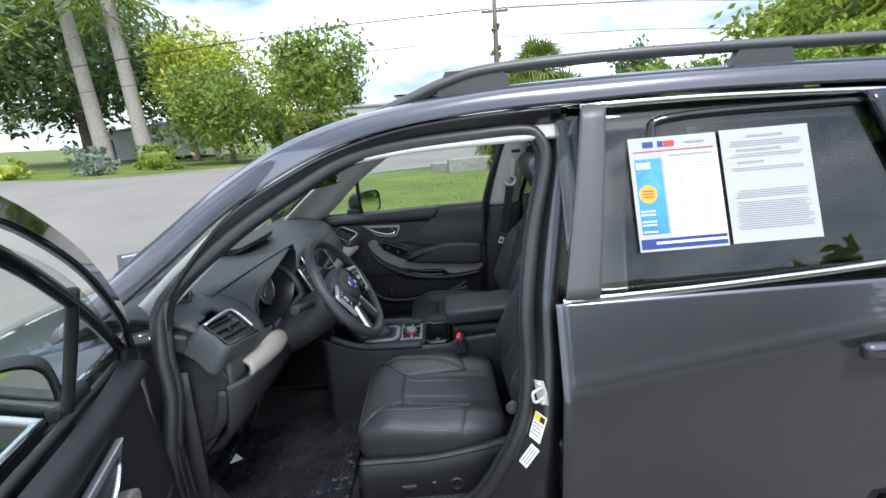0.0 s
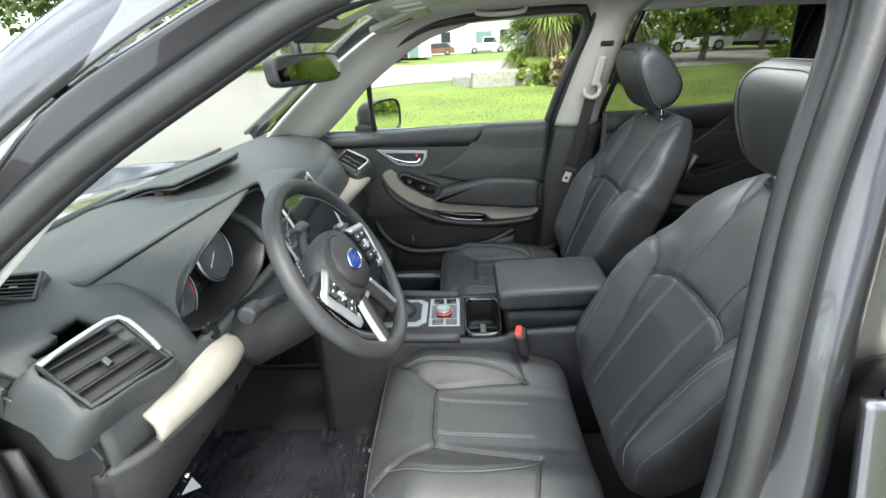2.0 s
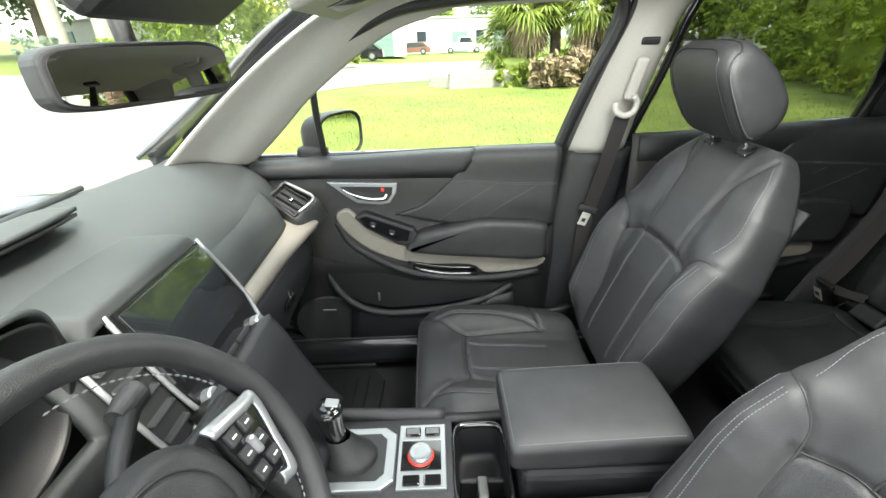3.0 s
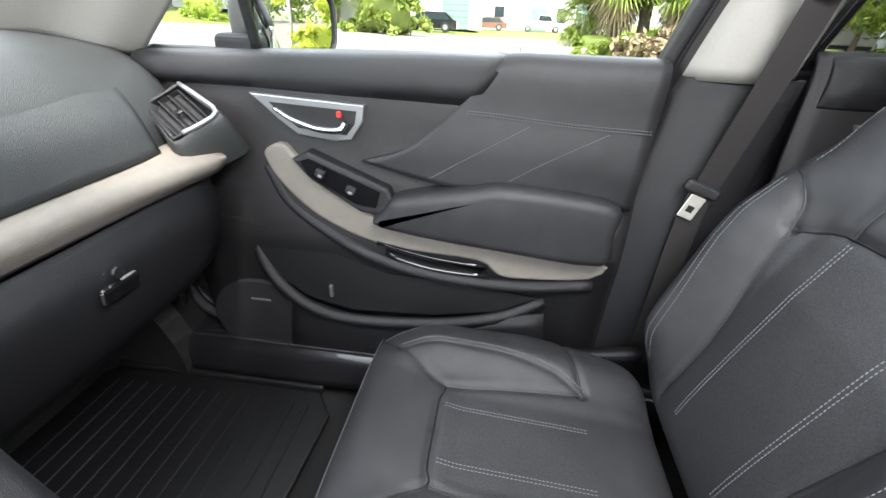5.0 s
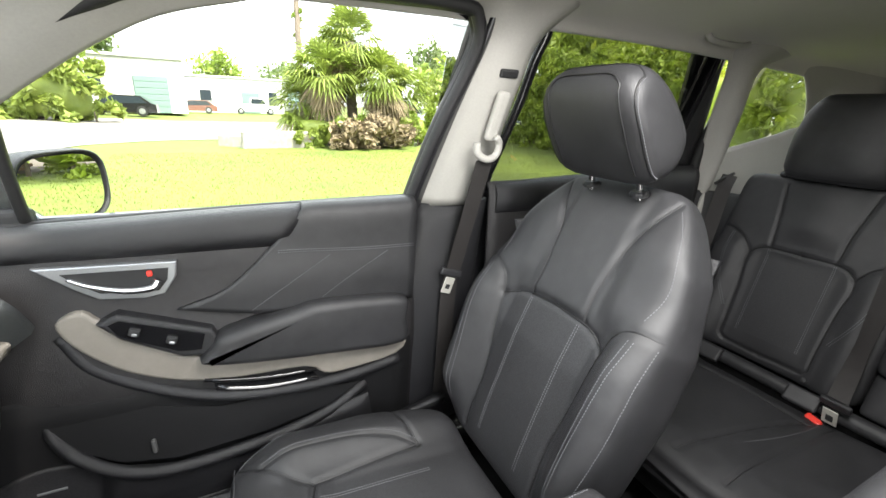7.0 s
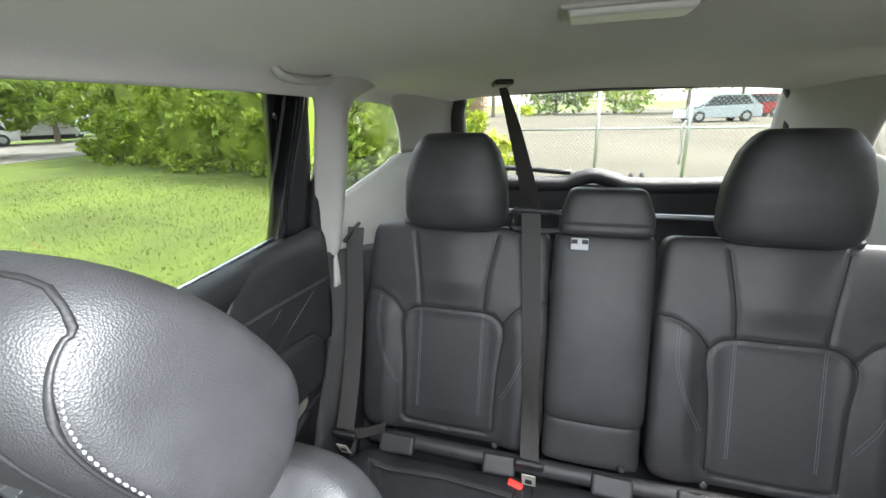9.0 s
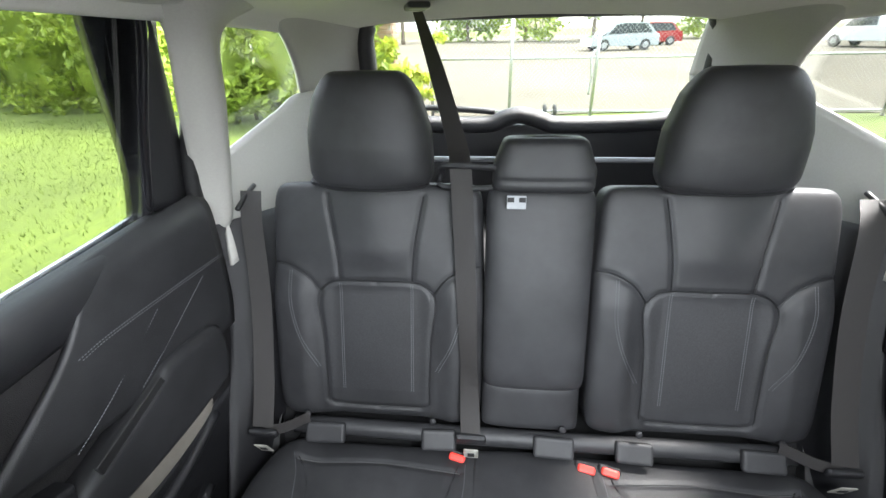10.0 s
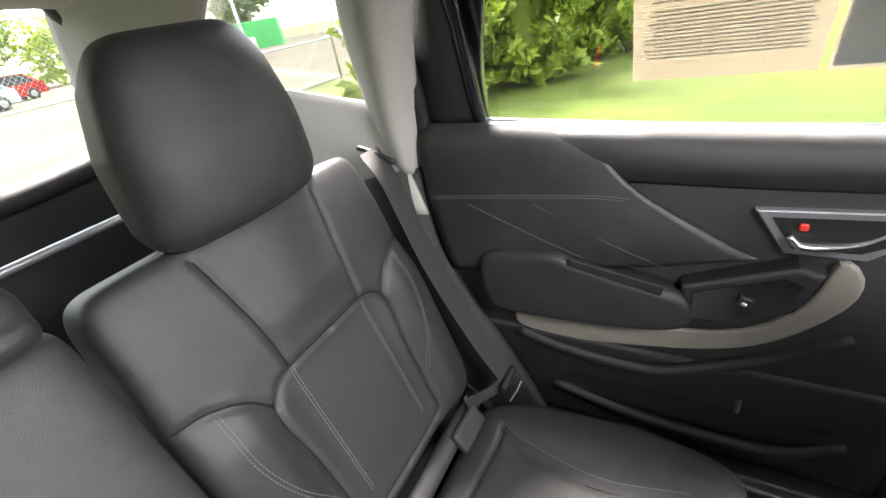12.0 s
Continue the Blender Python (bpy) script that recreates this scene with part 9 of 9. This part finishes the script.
def parked(at, turn, mat, label, size=(4.6, 1.85, 1.7), pickup=False):
    x, y = at
    z = rise(x, y)
    L, W, H = size
    t = thing("parked_car", (x, y, z), label, "car", "parked cars")
    m = pose(x, y, z, 0, 0, turn)
    side = [(-0.5, 0.18), (-0.49, 0.46), (-0.30, 0.55), (-0.17, 0.93), (-0.02, 1.0), (0.30, 0.98), (0.44, 0.62), (0.495, 0.58), (0.5, 0.18)] if not pickup else [(-0.5, 0.2), (-0.49, 0.52), (-0.27, 0.58), (-0.17, 0.97), (0.08, 1.0), (0.12, 0.62), (0.495, 0.62), (0.5, 0.2)]
    part("body", slab([(a * L, b * H) for a, b in side], W, m @ frame_axes((0, W / 2, 0), (1, 0, 0), (0, 0, 1), (0, -1, 0)), 0.0), mat, t, "painted body")
    gl = [(-0.27, 0.58), (-0.155, 0.90), (-0.02, 0.95), (0.28, 0.93), (0.38, 0.63)] if not pickup else [(-0.24, 0.62), (-0.155, 0.92), (0.07, 0.94), (0.09, 0.64)]
    for s_ in (-1, 1):
        part("side_window", slab([(a * L, b * H) for a, b in gl], 0.02, m @ frame_axes((0, s_ * W / 2 + 0.01, 0), (1, 0, 0), (0, 0, 1), (0, -1, 0))), GLASSD, t, "dark side glass")
        for a in (-0.31, 0.30):
            w_ = part("wheel", lathe([(0.2, -0.11), (0.34, -0.11), (0.36, -0.06), (0.36, 0.06), (0.34, 0.11), (0.2, 0.11)], 24, m @ frame_axes((a * L, s_ * (W / 2 - 0.08), 0.36), (1, 0, 0), (0, 0, -1), (0, 1, 0))), RUBBER, t, "black tyre")
            part("rim", lathe([(0.0, -0.125), (0.2, -0.115), (0.21, 0.115), (0.0, 0.125)], 16, m @ frame_axes((a * L, s_ * (W / 2 - 0.08), 0.36), (1, 0, 0), (0, 0, -1), (0, 1, 0))), SILVER, w_)
    part("windscreen", rbox(0.5 * H, W * 0.86, 0.03, 0.01, 1, m @ pose(-0.245 * L, 0, 0.73 * H, 0, -40 if not pickup else -52, 0)), GLASSD, t)
    return t


PW, PSIL, PRED, PBLK, PBRN = (material(n_, c_, 0.25, mt_, coat=0.8) for n_, c_, mt_ in (("white_car_paint", (0.75, 0.75, 0.75), 0), ("silver_car_paint", (0.42, 0.48, 0.52), 0.4), ("red_car_paint", (0.35, 0.02, 0.02), 0.1), ("black_car_paint", (0.015, 0.015, 0.018), 0.2), ("brown_car_paint", (0.25, 0.11, 0.08), 0.3)))
parked((33.6, -8.4), -78, PSIL, "silver crossover parked in the lot")
parked((40.5, -12.4), -85, PRED, "red crossover parked in the lot")
parked((36.5, -17.5), -80, PBLK, "dark blue car parked in the lot")
parked((32.2, -23.1), 200, PW, "white pickup truck parked in the lot", (5.4, 1.95, 1.9), True)
parked((-6.5, 39.4), 0, PBLK, "black saloon parked by the warehouse", (4.6, 1.8, 1.45))
parked((-2.6, 57.0), 0, PBRN, "brown saloon parked by the warehouse", (4.5, 1.8, 1.4))
parked((3.6, 57.6), 180, PW, "white pickup truck parked by the warehouse", (5.2, 1.9, 1.85), True)
parked((8.2, 58.5), 90, PBLK, "dark car parked by the warehouse", (4.4, 1.8, 1.5))
for k, (x, y, c_) in enumerate(((16.5, 33.0, PW), (13.5, 35.5, PSIL), (26, 38, PSIL), (29.5, 38, PW))):
    parked((x, y), 10 * k, c_, "car parked beyond the lawn", (4.5, 1.8, 1.5))
bx = thing("box_trailer", (20.5, 33, 0), "white box trailer with dark edges beyond the lawn", "trailer")
part("box_body", rbox(3.4, 2.2, 2.5, 0.05, 2, pose(20.5, 33, 1.75, 0, 0, -30)), WALLW, bx)
part("chassis", rbox(3.2, 1.6, 0.3, 0.04, 1, pose(20.5, 33, 0.4, 0, 0, -30)), BLACK, bx)
gc = thing("green_container", (40, -33, 0), "bright green container beside the lot", "container")
part("container_body", rbox(6, 2.4, 2.4, 0.05, 1, pose(40, -33, 1.2, 0, 0, 40)), material("green_paint", (0.03, 0.45, 0.10), 0.5), gc)
for k in range(12):
    tree("tree", (58 + 4 * math.sin(k * 2.1), -46 + 7 * k), 8.5 + 2 * math.sin(k * 1.7), (4.5, 4.5, 3.6), LEAFM if k % 3 else LEAFG, "tree along the far side of the lot", 1500, 0.40, 0.2, 170 + k, hole=0.1)
# power pole and wires
pl = thing("power_pole", (3.5, 24.5, 0), "wooden power pole with crossarm and ivy", "power pole")
PX, PY = 3.9, 25.0
tube("mast", [(PX, PY, -0.2), (PX, PY, 5), (PX, PY, 8.6)], [0.17, 0.15, 0.11], BARK, pl, 10, sub=2)
part("crossarm", rbox(1.5, 0.1, 0.12, 0.01, 1, pose(PX, PY, 7.75)), BARK, pl)
for k in (-0.65, -0.3, 0.3, 0.65):
    part("insulator", lathe([(0.03, 0), (0.05, 0.03), (0.03, 0.06), (0.05, 0.09), (0.02, 0.13)], 10, pose(PX + k, PY, 7.81)), GALV, pl)
v, f = leaves(500, (0.28, 0.28, 1.6), 0.10, 190)
mesh_part("ivy", [(p[0] + PX, p[1] + PY, p[2] + 5.6) for p in v], f, LEAFM, pl, "climbing ivy", smooth=False)
for k, (dz, dx) in enumerate(((7.9, -0.65), (7.9, 0.65), (6.4, 0.0))):
    wr = thing("power_line", (PX, PY, dz), "thin sagging overhead power line", "power line", "power lines")
    tube("wire", [(PX - 70, PY + 6, dz + 0.6), (PX - 35, PY + 3, dz - 0.9), (PX + dx, PY, dz), (PX + 35, PY + 4, dz - 0.9), (PX + 70, PY + 8, dz + 0.5)], 0.018, BLACK, wr, 5, sub=4)
# grass blades near the car
r = np.random.default_rng(9)
v, f = [], []
for k in range(26000):
    x, y = r.uniform(-2.6, 9.0), r.uniform(1.8, 13.5)
    a, hgt, w = r.uniform(0, 6.283), r.uniform(0.02, 0.05), r.uniform(0.004, 0.008)
    dx, dy = math.cos(a), math.sin(a)
    kk = len(v)
    v += [(x - dy * w, y + dx * w, 0), (x + dy * w, y - dx * w, 0), (x + dx * hgt * 0.5, y + dy * hgt * 0.5, hgt)]
    f.append((kk, kk + 1, kk + 2))
tagged(mesh_part("grass_blades", v, f, BLADE, None, smooth=False), "short uneven grass blades on the lawn", "grass", kind="stuff")
